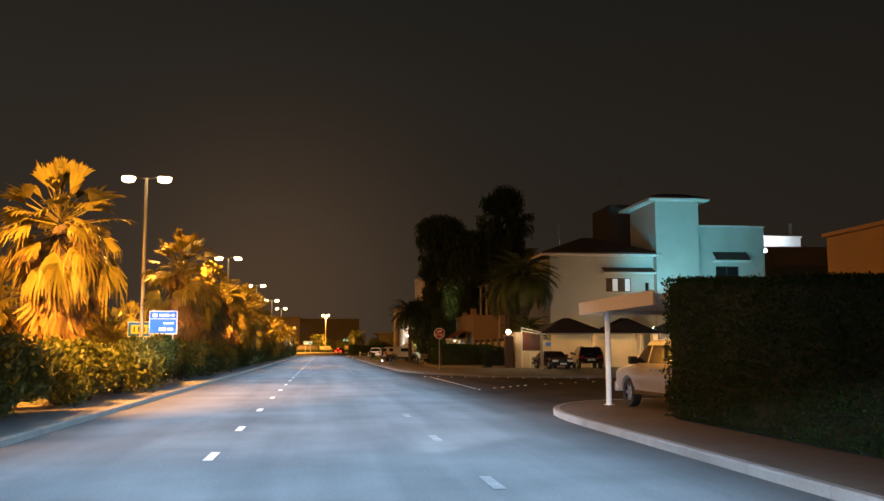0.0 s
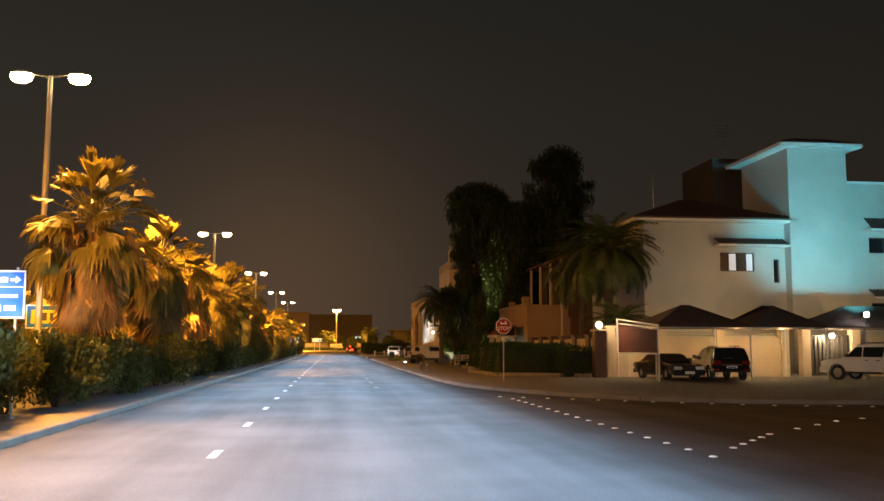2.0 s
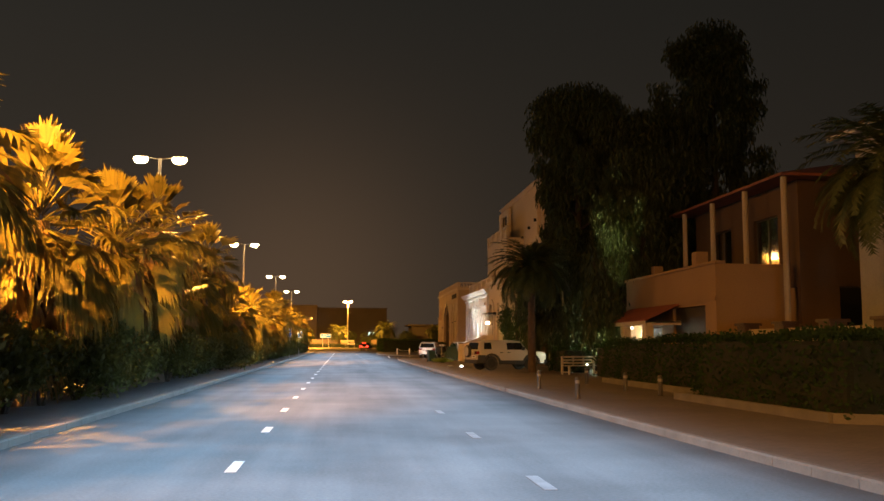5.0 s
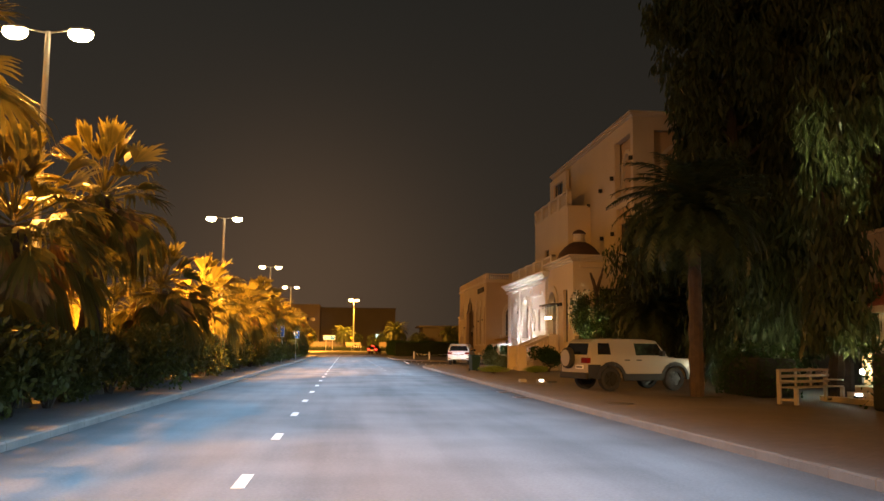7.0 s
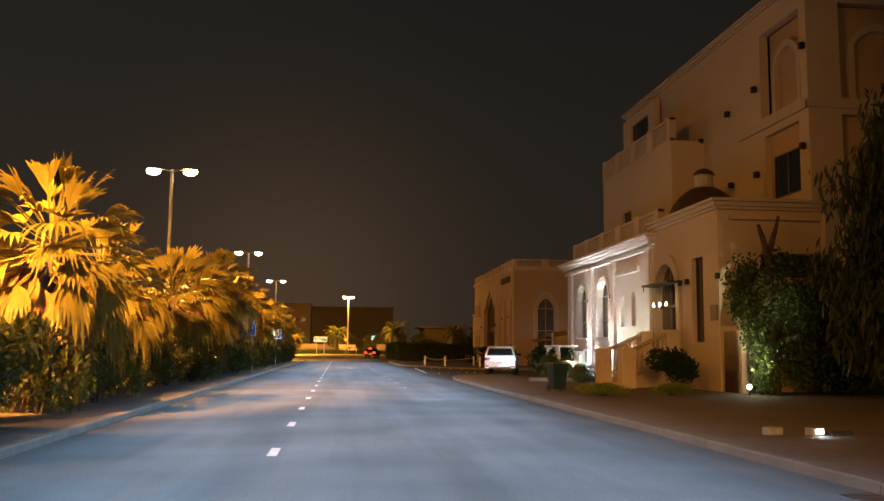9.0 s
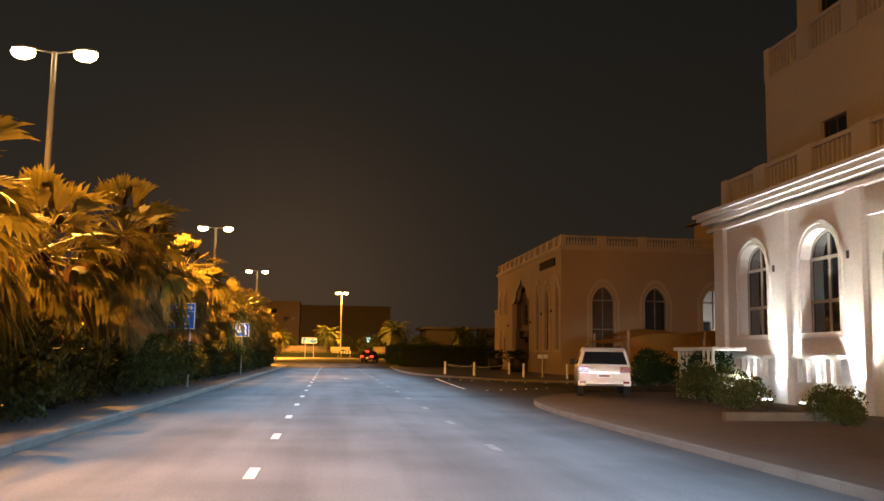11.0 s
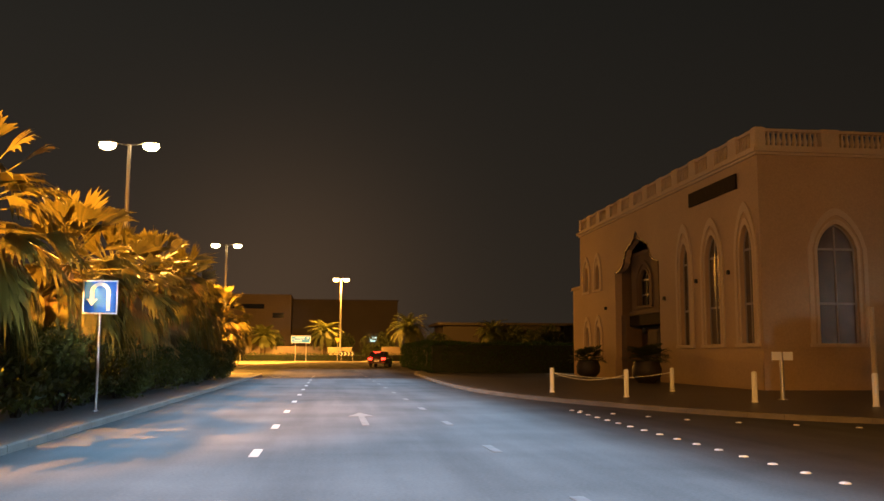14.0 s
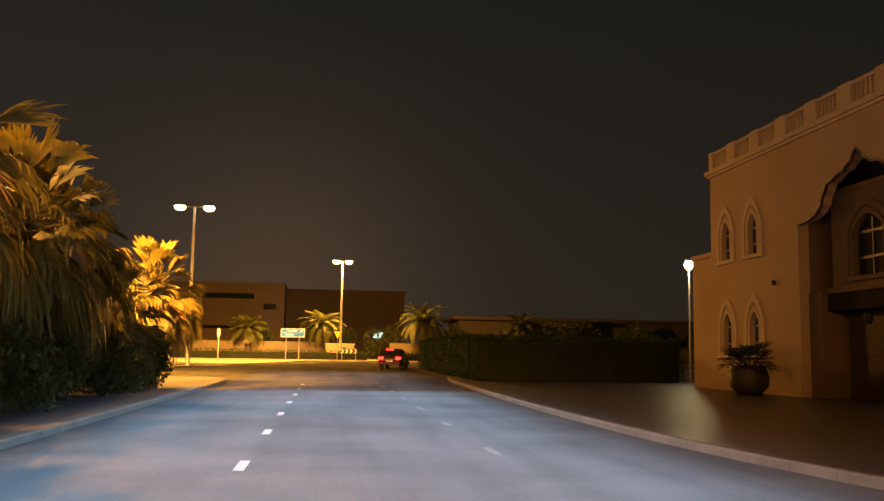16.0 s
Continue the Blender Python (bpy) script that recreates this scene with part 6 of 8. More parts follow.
car("large_suv", 10.42, 163.85, -14, 4.95, 1.98, 1.83, M_CARWHITE, "white full-size off-road estate car parked at the street corner", z=KERB_H, belt=1.15, hood=1.35, rake=0.8, tyre=0.4, rails=True)
car("off_roader", 10.35, 115.05, -74, 4.67, 1.9, 1.83, M_CARBEIGE, "white two-tone boxy off-roader with a rear spare wheel", z=KERB_H, belt=1.2, hood=1.3, rake=0.42, tyre=0.42, axles=(0.95, 1.03), cladding=True, spare=True)
car("estate_car", 9.66, 24.45, 3, 4.7, 1.88, 1.78, M_CARBEIGE, "pale beige off-road car parked under a carport", z=KERB_H, belt=1.12, hood=1.25, rake=0.8, tyre=0.38)
car("black_suv", 21.0, 70.6, -8, 4.6, 1.9, 1.68, M_CARBLACK, "glossy black crossover parked by the villa wall", z=KERB_H, belt=1.05, hood=1.15, rake=0.95, tyre=0.36, rails=True)
car("old_saloon", 18.3, 70.9, 186, 4.7, 1.75, 1.36, M_CARGREY, "old dark saloon parked beside the red screen", z=KERB_H, belt=0.9, hood=1.35, rake=0.6, rear="saloon", tyre=0.32)
car("white_suv", 28.2, 68.2, 28, 4.75, 1.9, 1.86, M_CARWHITE, "white off-road car with a rear spare wheel by the villa gate", z=KERB_H, belt=1.15, hood=1.25, rake=0.75, tyre=0.39, rails=True, spare=True)
car("pale_car", 34.9, 67.2, 38, 4.6, 1.85, 1.7, M_CARWHITE, "pale parked car beside the villa wall", z=KERB_H, belt=1.08, hood=1.2, rake=0.8, tyre=0.36)
car("leading_car", 5.6, 263.0, -14, 4.6, 1.88, 1.72, M_CARDARKRED, "dark red car with lit tail lamps at the far junction", z=rise(263.0), belt=1.08, hood=1.2, rake=0.85, tyre=0.37, lit=True, group="")


# ---- plants ----
def blades(rng, verts, faces, base, direction, up, length, spread, count, width, droop):
    """One fan leaf: narrow blades from a common base, spread in a half-disc, their outer halves bending over and hanging."""
    d = direction.normalized()
    side = d.cross(up)
    side = side.normalized() if side.length > 1e-4 else Vector((1, 0, 0))
    nrm = side.cross(d)
    for i in range(count):
        a = spread * (i / (count - 1) - 0.5) * 2
        ln = length * (0.80 + 0.20 * math.cos(a)) * rng.uniform(0.82, 1.08)
        v = d * math.cos(a) + side * math.sin(a)
        w = side * math.cos(a) - d * math.sin(a)
        fold = nrm * 0.16 * abs(math.sin(a))
        sag = droop * ln * rng.uniform(0.6, 1.4)
        rows = []
        for s, wide in ((0.0, 0.28), (0.42, 1.0), (0.74, 0.7)):
            c = base + v * ln * s * (1 - 0.12 * droop * s) + fold * s + Vector((0, 0, -sag * s ** 2.6))
            rows.append((c - w * width * wide * 0.5, c + w * width * wide * 0.5))
        tip = base + v * ln * (1 - 0.30 * min(droop, 1.4)) + fold + Vector((0, 0, -sag))
        k = len(verts)
        verts += [q for r in rows for q in r] + [tip]
        faces += [(k, k + 1, k + 3, k + 2), (k + 2, k + 3, k + 5, k + 4), (k + 4, k + 5, k + 6)]


def stalk(verts, faces, a, b, r):
    d = (b - a).normalized()
    u = d.orthogonal().normalized() * r
    w = d.cross(u).normalized() * r
    k = len(verts)
    verts += [a + u, a - u * 0.5 + w * 0.87, a - u * 0.5 - w * 0.87, b + u * 0.5, b - u * 0.25 + w * 0.43, b - u * 0.25 - w * 0.43]
    faces += [(k, k + 1, k + 4, k + 3), (k + 1, k + 2, k + 5, k + 4), (k + 2, k, k + 3, k + 5)]


def palm_meshes(seed, top_z, skirt, leaves=74):
    """A fan palm whose upright middle leaves reach top_z; skirt: how far down the trunk the dry fronds hang, 0 to 1."""
    rng = random.Random(seed)
    # trunk, slightly bent, with ringed leaf scars
    bm = bmesh.new()
    bend = Vector((rng.uniform(-0.25, 0.25), rng.uniform(-0.25, 0.25), 0))
    prev = None
    n, seg = 12, 14
    tz = top_z - 2.3
    for i in range(seg + 1):
        s = i / seg
        r = (0.34 - 0.10 * s + (0.12 if i == 0 else 0)) * (1.06 if i % 2 else 0.97)
        c = bend * s * s + Vector((0, 0, tz * s))
        ring = [bm.verts.new(c + Vector((r * math.cos(2 * math.pi * k / n), r * math.sin(2 * math.pi * k / n), 0))) for k in range(n)]
        if prev:
            for k in range(n):
                bm.faces.new((prev[k], prev[(k + 1) % n], ring[(k + 1) % n], ring[k]))
        prev = ring
    bm.faces.new(prev)
    bmesh.ops.recalc_face_normals(bm, faces=bm.faces)
    trunk = bpy.data.meshes.new("trunk")
    bm.to_mesh(trunk)
    bm.free()
    top = bend + Vector((0, 0, tz))
    v, f = [], []
    for i in range(leaves):
        az = i * 2.39996 + rng.uniform(-0.3, 0.3)
        s = i / (leaves - 1)
        el = math.radians(87 - 128 * s ** 0.85 + rng.uniform(-12, 12))
        out = Vector((math.cos(az) * math.cos(el), math.sin(az) * math.cos(el), math.sin(el)))
        pet = rng.uniform(0.85, 1.45) * (0.85 if s < 0.15 else 1.0)
        a = top + Vector((0, 0, 0.30 - 0.75 * s)) + out * 0.12
        b = a + out * pet + Vector((0, 0, -0.22 * pet * math.cos(el)))
        stalk(v, f, a, b, 0.03)
        tip = (out + Vector((0, 0, -0.75 * s * rng.uniform(0.5, 1.5)))).normalized()
        blades(rng, v, f, b, tip, Vector((rng.uniform(-0.5, 0.5), rng.uniform(-0.5, 0.5), 1)), rng.uniform(0.8, 1.2), math.radians(rng.uniform(30, 64) * (0.5 if s < 0.22 else 1.0)), 12, 0.11, (0.10 + 0.75 * s) * rng.uniform(0.6, 1.4))
    crown = mesh_of("crown", v, f)
    # hanging skirt of dry fronds: shaggy, in overlapping tiers, widest under the crown
    v, f = [], []
    drop = skirt * (tz - 0.9)
    for i in range(int(34 * drop)):
        az = rng.uniform(0, 2 * math.pi)
        hz = rng.random() ** 0.9
        z = tz - 0.15 - hz * drop
        c = bend * (z / tz) ** 2
        r0 = 0.26 + (0.95 - 0.6 * hz) * rng.random() ** 0.7
        a = Vector((c.x + 0.25 * math.cos(az), c.y + 0.25 * math.sin(az), z + 0.35 * r0))
        b = Vector((c.x + r0 * math.cos(az), c.y + r0 * math.sin(az), z))
        stalk(v, f, a, b, 0.022)
        lean = rng.uniform(0.05, 0.55) * (1 - 0.5 * hz)
        d = Vector((math.cos(az) * lean, math.sin(az) * lean, -1)).normalized()
        blades(rng, v, f, b, d, Vector((math.cos(az + rng.uniform(-0.7, 0.7)), math.sin(az + rng.uniform(-0.7, 0.7)), 0.2)), rng.uniform(0.7, 1.25), math.radians(rng.uniform(18, 52)), 9, 0.11, 0.12)
    dry = mesh_of("skirt", v, f) if v else None
    return trunk, crown, dry


def fan_palm(x, y, z, meshes, turn, label, top, wide=1.0):
    root = thing("fan_palm", x, y, z, turn, label, "palm tree", "palms along the median")
    root.scale = (wide, wide, top)
    part("trunk", meshes[0], M_TRUNK, root)
    part("crown", meshes[1], M_FAN, root, "green fan-leaf crown")
    if meshes[2]:
        part("skirt", meshes[2], M_DRY, root, "hanging skirt of dry brown fronds")


rng = random.Random(7)
PALM_KINDS = {"T": (8.0, [palm_meshes(11, 8.0, 0.62), palm_meshes(12, 8.0, 0.75)], "tall fan palm with a shaggy brown skirt"),
              "B": (8.0, [palm_meshes(13, 8.0, 0.16, 60)], "tall fan palm with a bare slim trunk and a short skirt"),
              "M": (6.2, [palm_meshes(21, 6.2, 0.80), palm_meshes(22, 6.2, 0.70), palm_meshes(23, 6.2, 0.88)], "fan palm with drooping green leaves and dry fronds"),
              "L": (5.0, [palm_meshes(31, 5.0, 0.85)], "short young fan palm with low drooping leaves")}
# x, y, height of the topmost leaves, kind
PALMS = [(-8.4, 20.0, 6.8, "M"), (-8.7, 35.2, 8.3, "T"), (-8.2, 59.4, 9.0, "T"), (-7.6, 69.6, 8.0, "T"), (-7.5, 76.4, 7.3, "T"), (-7.5, 83.0, 7.3, "M"),
         (-7.4, 90.4, 7.4, "M"), (-7.2, 96.6, 8.3, "T"), (-7.7, 104.6, 6.6, "M"), (-7.6, 110.6, 8.2, "B"), (-7.5, 119.4, 5.7, "M"), (-7.3, 127.8, 6.1, "M"), (-7.6, 135.6, 5.8, "M"), (-7.3, 144.6, 5.9, "M"),
         (-7.5, 152.8, 6.2, "M"), (-7.5, 161.2, 7.5, "T"), (-7.4, 166.8, 7.3, "M"), (-7.5, 174.4, 7.2, "T"), (-7.4, 182.0, 6.5, "M"), (-7.5, 189.8, 6.1, "M"), (-7.4, 197.4, 6.3, "M"), (-7.6, 203.2, 6.8, "T"),
         (-7.5, 209.0, 6.9, "M"), (-7.8, 214.2, 7.0, "M"), (-7.4, 219.6, 5.0, "L"), (-7.5, 226.0, 6.2, "M")]
for i, (px, py, top, kind_) in enumerate(PALMS):
    base, pool, words = PALM_KINDS[kind_]
    fan_palm(px, py, KERB_H, pool[i % len(pool)], rng.uniform(0, 360), words, top / base, rng.uniform(1.05, 1.18) * (1.12 if kind_ == "T" else 1.0))
for i in range(19):
    py = 25 + 11.2 * i + rng.uniform(-2, 2)
    base, pool, words = PALM_KINDS["M" if i % 4 else "L"]
    fan_palm(-14.8 + rng.uniform(-0.5, 0.5), py, KERB_H, pool[i % len(pool)], rng.uniform(0, 360), "fan palm in the far row of the median", rng.uniform(0.92, 1.06), rng.uniform(0.9, 1.1))


def feather_palm_meshes(seed, height, fronds, length, thick=0.26, stand=0.0):
    """A date palm: rough trunk and arching feather leaves."""
    rng = random.Random(seed)
    bm = bmesh.new()
    prev, n = None, 10
    for i in range(15):
        s = i / 14
        r = thick * (1.15 - 0.25 * s) * (1.1 if i % 2 else 0.92)
        ring = [bm.verts.new((r * math.cos(2 * math.pi * k / n), r * math.sin(2 * math.pi * k / n), height * s)) for k in range(n)]
        if prev:
            for k in range(n):
                bm.faces.new((prev[k], prev[(k + 1) % n], ring[(k + 1) % n], ring[k]))
        prev = ring
    bm.faces.new(prev)
    bmesh.ops.recalc_face_normals(bm, faces=bm.faces)
    trunk = bpy.data.meshes.new("trunk")
    bm.to_mesh(trunk)
    bm.free()
    v, f = [], []
    for i in range(fronds):
        az = i * 2.39996 + rng.uniform(-0.15, 0.15)
        s = i / fronds
        el = math.radians(80 - 90 * s + rng.uniform(-6, 6))
        ln = length * rng.uniform(0.85, 1.1)
        hor = Vector((math.cos(az), math.sin(az), 0))
        side = Vector((-math.sin(az), math.cos(az), 0))
        p, e, pts = Vector((0, 0, height + 0.1)), el, []
        for k in range(11):
            pts.append((p.copy(), e))
            p = p + (hor * math.cos(e) + Vector((0, 0, math.sin(e)))) * ln / 10
            e -= (0.13 + 0.05 * s) * (1.15 - 0.4 * stand)
        for k in range(10):
            stalk(v, f, pts[k][0], pts[k + 1][0], 0.028 * (1 - k / 12))
            for j in range(4):
                c = pts[k][0].lerp(pts[k + 1][0], j / 4)
                if k < 1:
                    continue
                w = 0.55 * math.sin(math.pi * min(1, (k + j / 4) / 10.5)) + 0.12
                fwd = (hor * math.cos(pts[k][1]) + Vector((0, 0, math.sin(pts[k][1]))))
                for sg in (-1, 1):
                    t = c + side * sg * w * 0.8 + fwd * w * 0.55 + Vector((0, 0, -0.18 * w + 0.1 * rng.uniform(-1, 1)))
                    q = len(v)
                    v += [c + fwd * 0.05, c - fwd * 0.05, t]
                    f.append((q, q + 1, q + 2))
    return trunk, mesh_of("crown", v, f)


def date_palm(x, y, z, meshes, turn, label, group="", size=1.0, leaf=None):
    root = thing("date_palm", x, y, z, turn, label, "palm tree", group)
    root.scale = (size, size, size)
    part("trunk", meshes[0], M_TRUNK, root)
    me = meshes[1]
    if leaf:
        me = me.copy()
        me.materials.clear()
    part("crown", me, leaf or M_DATE, root, "arching feather-leaf crown")


FEATHER = [feather_palm_meshes(41, 3.6, 62, 3.1), feather_palm_meshes(42, 7.2, 92, 3.7), feather_palm_meshes(43, 2.6, 38, 2.2, stand=0.6)]
for px, py, k, sz in ((-0.7, 301.4, 0, 1.08), (12.1, 301.6, 0, 1.28), (-9.9, 301.5, 2, 1.3), (25.2, 302.0, 0, 1.15), (33.0, 308.0, 0, 0.8)):
    date_palm(px, py, rise(py) + KERB_H, FEATHER[k], px * 37, "date palm lit by street lamps beyond the junction", "palms beyond the junction", sz)
# darker leaf colour stands for the lack of light on this crown
date_palm(11.0, 110.3, KERB_H, FEATHER[1], 20, "date palm on the pavement beside the off-roader, crown coloured dark as if unlit", "", 0.79, M_WEEP)
date_palm(18.4, 81.2, KERB_H, FEATHER[1], 80, "large dark date palm standing beside the pale villa", "", 1.06, M_DATE)
date_palm(18.2, 86.6, KERB_H, FEATHER[1], 200, "dark date palm behind the planted wall", "", 0.98, M_DATE)
date_palm(17.9, 77.6, KERB_H, FEATHER[0], 310, "short date palm in front of the villa", "", 0.78)
# this crown too has its shade put into the leaf colour
date_palm(15.3, 126.0, KERB_H, FEATHER[0], 140, "short date palm in front of the cream building, crown coloured dark as if unlit", "", 0.9, M_WEEP)


def leaf_cloud(name, centres, size, rng_, hang=0.0, aspect=0.5, normals=None):
    """Many small leaves: one quad each, turned at random; hang pulls them to point down."""
    n = len(centres)
    c = np.asarray(centres, float)
    a = rng_.normal(size=(n, 3))
    a[:, 2] -= hang * 3
    a /= np.linalg.norm(a, axis=1)[:, None]
    b = rng_.normal(size=(n, 3))
    b -= a * np.sum(a * b, axis=1)[:, None]
    b /= np.linalg.norm(b, axis=1)[:, None]
    s = (size * rng_.uniform(0.6, 1.3, n))[:, None]
    v = np.stack([c, c + a * s * 0.5 + b * s * aspect * 0.5, c + a * s, c + a * s * 0.5 - b * s * aspect * 0.5], axis=1).reshape(-1, 3)
    return mesh_of(name, v.tolist(), (np.arange(n)[:, None] * 4 + np.arange(4)[None, :]).tolist())


def hedge(x0, x1, y0, y1, z0, z1, label, per_m2=130, size=0.13, mat=None, uneven=0.10, seed=3, slope=0.0, inset=0.16, jitter=0.05):
    """A clipped hedge: solid shade-dark core under a skin of small leaves with an uneven outline."""
    r = np.random.default_rng(seed)
    root = thing("hedge", (x0 + x1) / 2, (y0 + y1) / 2, z0, 0, label, "hedge")
    w, d, h = x1 - x0, y1 - y0, z1 - z0
    # solid box blocks light; its dark colour stands for the hedge's inner shade
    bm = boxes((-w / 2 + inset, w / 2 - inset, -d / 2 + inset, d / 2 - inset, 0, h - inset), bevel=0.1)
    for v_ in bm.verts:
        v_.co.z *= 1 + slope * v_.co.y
    part("core", bm, M_HEDGECORE, root, "solid core painted dark as inner shade")
    pts = []
    for area, fn in ((d * h, lambda k: np.stack([np.full(k, -w / 2), r.uniform(-d / 2, d / 2, k), r.uniform(0.02, h, k)], 1)),
                     (d * h * 0.6, lambda k: np.stack([np.full(k, w / 2), r.uniform(-d / 2, d / 2, k), r.uniform(0.02, h, k)], 1)),
                     (w * h, lambda k: np.stack([r.uniform(-w / 2, w / 2, k), np.full(k, -d / 2), r.uniform(0.02, h, k)], 1)),
                     (w * h, lambda k: np.stack([r.uniform(-w / 2, w / 2, k), np.full(k, d / 2), r.uniform(0.02, h, k)], 1)),
                     (w * d, lambda k: np.stack([r.uniform(-w / 2, w / 2, k), r.uniform(-d / 2, d / 2, k), np.full(k, h)], 1))):
        pts.append(fn(max(8, int(area * per_m2))))
    p = np.concatenate(pts)
    wave = uneven * (np.sin(p[:, 1] * 1.9 + p[:, 2] * 2.3) + np.sin(p[:, 1] * 0.7 - p[:, 0] * 1.7 + 1.0)) * 0.5
    n = p / np.maximum(np.abs(p).max(axis=1)[:, None], 0.1)
    p[:, 0] += np.sign(p[:, 0]) * wave * (np.abs(np.abs(p[:, 0]) - w / 2) < 0.02)
    p[:, 2] += wave * (p[:, 2] > h - 0.02)
    p += r.normal(scale=jitter, size=p.shape)
    p[:, 2] = np.maximum(p[:, 2] * (1 + slope * p[:, 1]), 0.1)
    part("leaves", leaf_cloud("leaves", p, size, r, 0.1, 0.6), mat or M_HEDGE, root)
    return root


hedge(8.14, 10.4, 9.0, 21.7, KERB_H, 2.72, "tall clipped dark green hedge beside the pavement", 620, 0.07, slope=0.03, uneven=0.05, inset=0.06, jitter=0.022)
hedge(10.3, 14.8, 77.0, 84.8, KERB_H, 1.95, "clipped hedge in a raised planter beside the pavement", 110, 0.12, seed=5)
hedge(13.6, 15.7, 74.6, 77.1, KERB_H, 1.75, "low clipped hedge before the panelled wall", 110, 0.12, seed=4)
hedge(11.6, 14.6, 87.5, 96.5, KERB_H, 1.9, "clipped hedge in front of the planted wall", 100, 0.12, seed=6)
hedge(12.8, 14.6, 98.2, 104.2, KERB_H, 1.7, "rounded dark hedge beside the porch", 110, 0.12, seed=8, uneven=0.3)
hedge(12.6, 14.2, 109.6, 112.6, KERB_H, 1.5, "dark bush beside the porch steps", 120, 0.12, seed=9, uneven=0.3)
hedge(8.3, 20.8, 238.0, 240.4, KERB_H, 2.62, "tall clipped hedge around the corner plot", 90, 0.15, seed=10)
hedge(8.2, 10.2, 240.6, 268.0, KERB_H + 0.1, 2.75, "tall clipped hedge beside the far carriageway", 60, 0.16, seed=12)
hedge(-40, 5.0, 296.6, 297.6, 0.6, 1.75, "low dark hedge along the far junction", 30, 0.2, seed=13)
hedge(6.5, 40, 296.6, 297.6, 0.6, 1.75, "low hedge beside the far pavement", 30, 0.2, seed=14)


def shrub_mesh(seed, rx, ry, rz, count, size):
    r = np.random.default_rng(seed)
    pts = []
    blobs = [(r.uniform(-0.5, 0.5) * rx, r.uniform(-0.5, 0.5) * ry, r.uniform(0.35, 0.75) * rz, r.uniform(0.45, 0.75)) for _ in range(7)]
    for bx, by, bz, br in blobs:
        d = r.normal(size=(count // 7, 3))
        d /= np.linalg.norm(d, axis=1)[:, None]
        rad = br * r.uniform(0.55, 1.05, len(d)) ** 0.6
        pts.append(np.stack([bx + d[:, 0] * rad * rx * 0.75, by + d[:, 1] * rad * ry * 0.75, bz + d[:, 2] * rad * rz * 0.55], 1))
    p = np.concatenate(pts)
    p = p[p[:, 2] > 0.03]
    return leaf_cloud("foliage", p, size, r, -0.3, 0.5)


SHRUBS = [shrub_mesh(50 + k, 1.5, 1.9, 2.1, 3400, 0.19) for k in range(3)]
stem_bm = bmesh.new()
for k in range(5):
    a = 2 * math.pi * k / 5
    tube(stem_bm, (0.08 * math.cos(a), 0.08 * math.sin(a), 0), (0.5 * math.cos(a), 0.5 * math.sin(a), 1.1), 0.05, 0.02, 6)
bmesh.ops.recalc_face_normals(stem_bm, faces=stem_bm.faces)
STEMS = bpy.data.meshes.new("stems")
stem_bm.to_mesh(STEMS)
stem_bm.free()


def shrub(x, y, z, k, sx, sz, mat_, label, group):
    root = thing("shrub", x, y, z, x * 71 + y * 37, label, "shrub", group)
    root.scale = (sx, sx, sz)
    part("woody_base", STEMS, M_BARK, root)
    me = SHRUBS[k]
    if me.materials and me.materials[0] != mat_:
        me = me.copy()
        me.materials.clear()
    part("foliage", me, mat_, root)


y = 8.0
k = 0
while y < 224:
    shrub(-7.0 + rng.uniform(-0.35, 0.35), y, KERB_H, k % 3, rng.uniform(0.75, 1.0), rng.uniform(0.72, 1.0), M_SHRUB, "bushy yellow-green shrub under the median palms", "median shrubs")
    k += 1
    y += rng.uniform(1.9, 2.7)
for sx_, sy_, sc, hh in ((12.0, 150.0, 0.45, 0.4), (11.8, 154.5, 0.5, 0.45), (12.6, 158.5, 0.7, 0.6), (11.4, 148.6, 0.4, 0.35)):
    shrub(sx_, sy_, KERB_H, 0, sc, hh, M_SHRUB, "low green shrub before the arcade", "forecourt shrubs")
for sx_, sy_ in ((8.7, 135.6), (11.4, 136.4)):
    shrub(sx_, sy_, KERB_H, 1, 0.6, 0.19, M_LIME, "low lime-green ground shrub on the forecourt", "forecourt shrubs")
shrub(12.9, 139.7, KERB_H, 2, 0.9, 0.75, M_HEDGE, "dark spiky shrub beside the steps", "forecourt shrubs")
for sx_, sy_ in ((14.0, 168.0), (15.4, 164.5), (13.4, 160.6), (17.0, 165.5)):
    shrub(sx_, sy_, KERB_H, 1, 0.75, 0.8, M_HEDGE, "dense green bush beside the parked car", "corner bushes")


def ball(r, n, d):
    """Random offsets, drawn in to a round cloud without stray outliers."""
    q = r.normal(size=(n, d))
    ln = np.linalg.norm(q, axis=1)[:, None]
    return q * np.minimum(1, r.uniform(1.1, 1.9, (n, 1)) / np.maximum(ln, 1e-6))


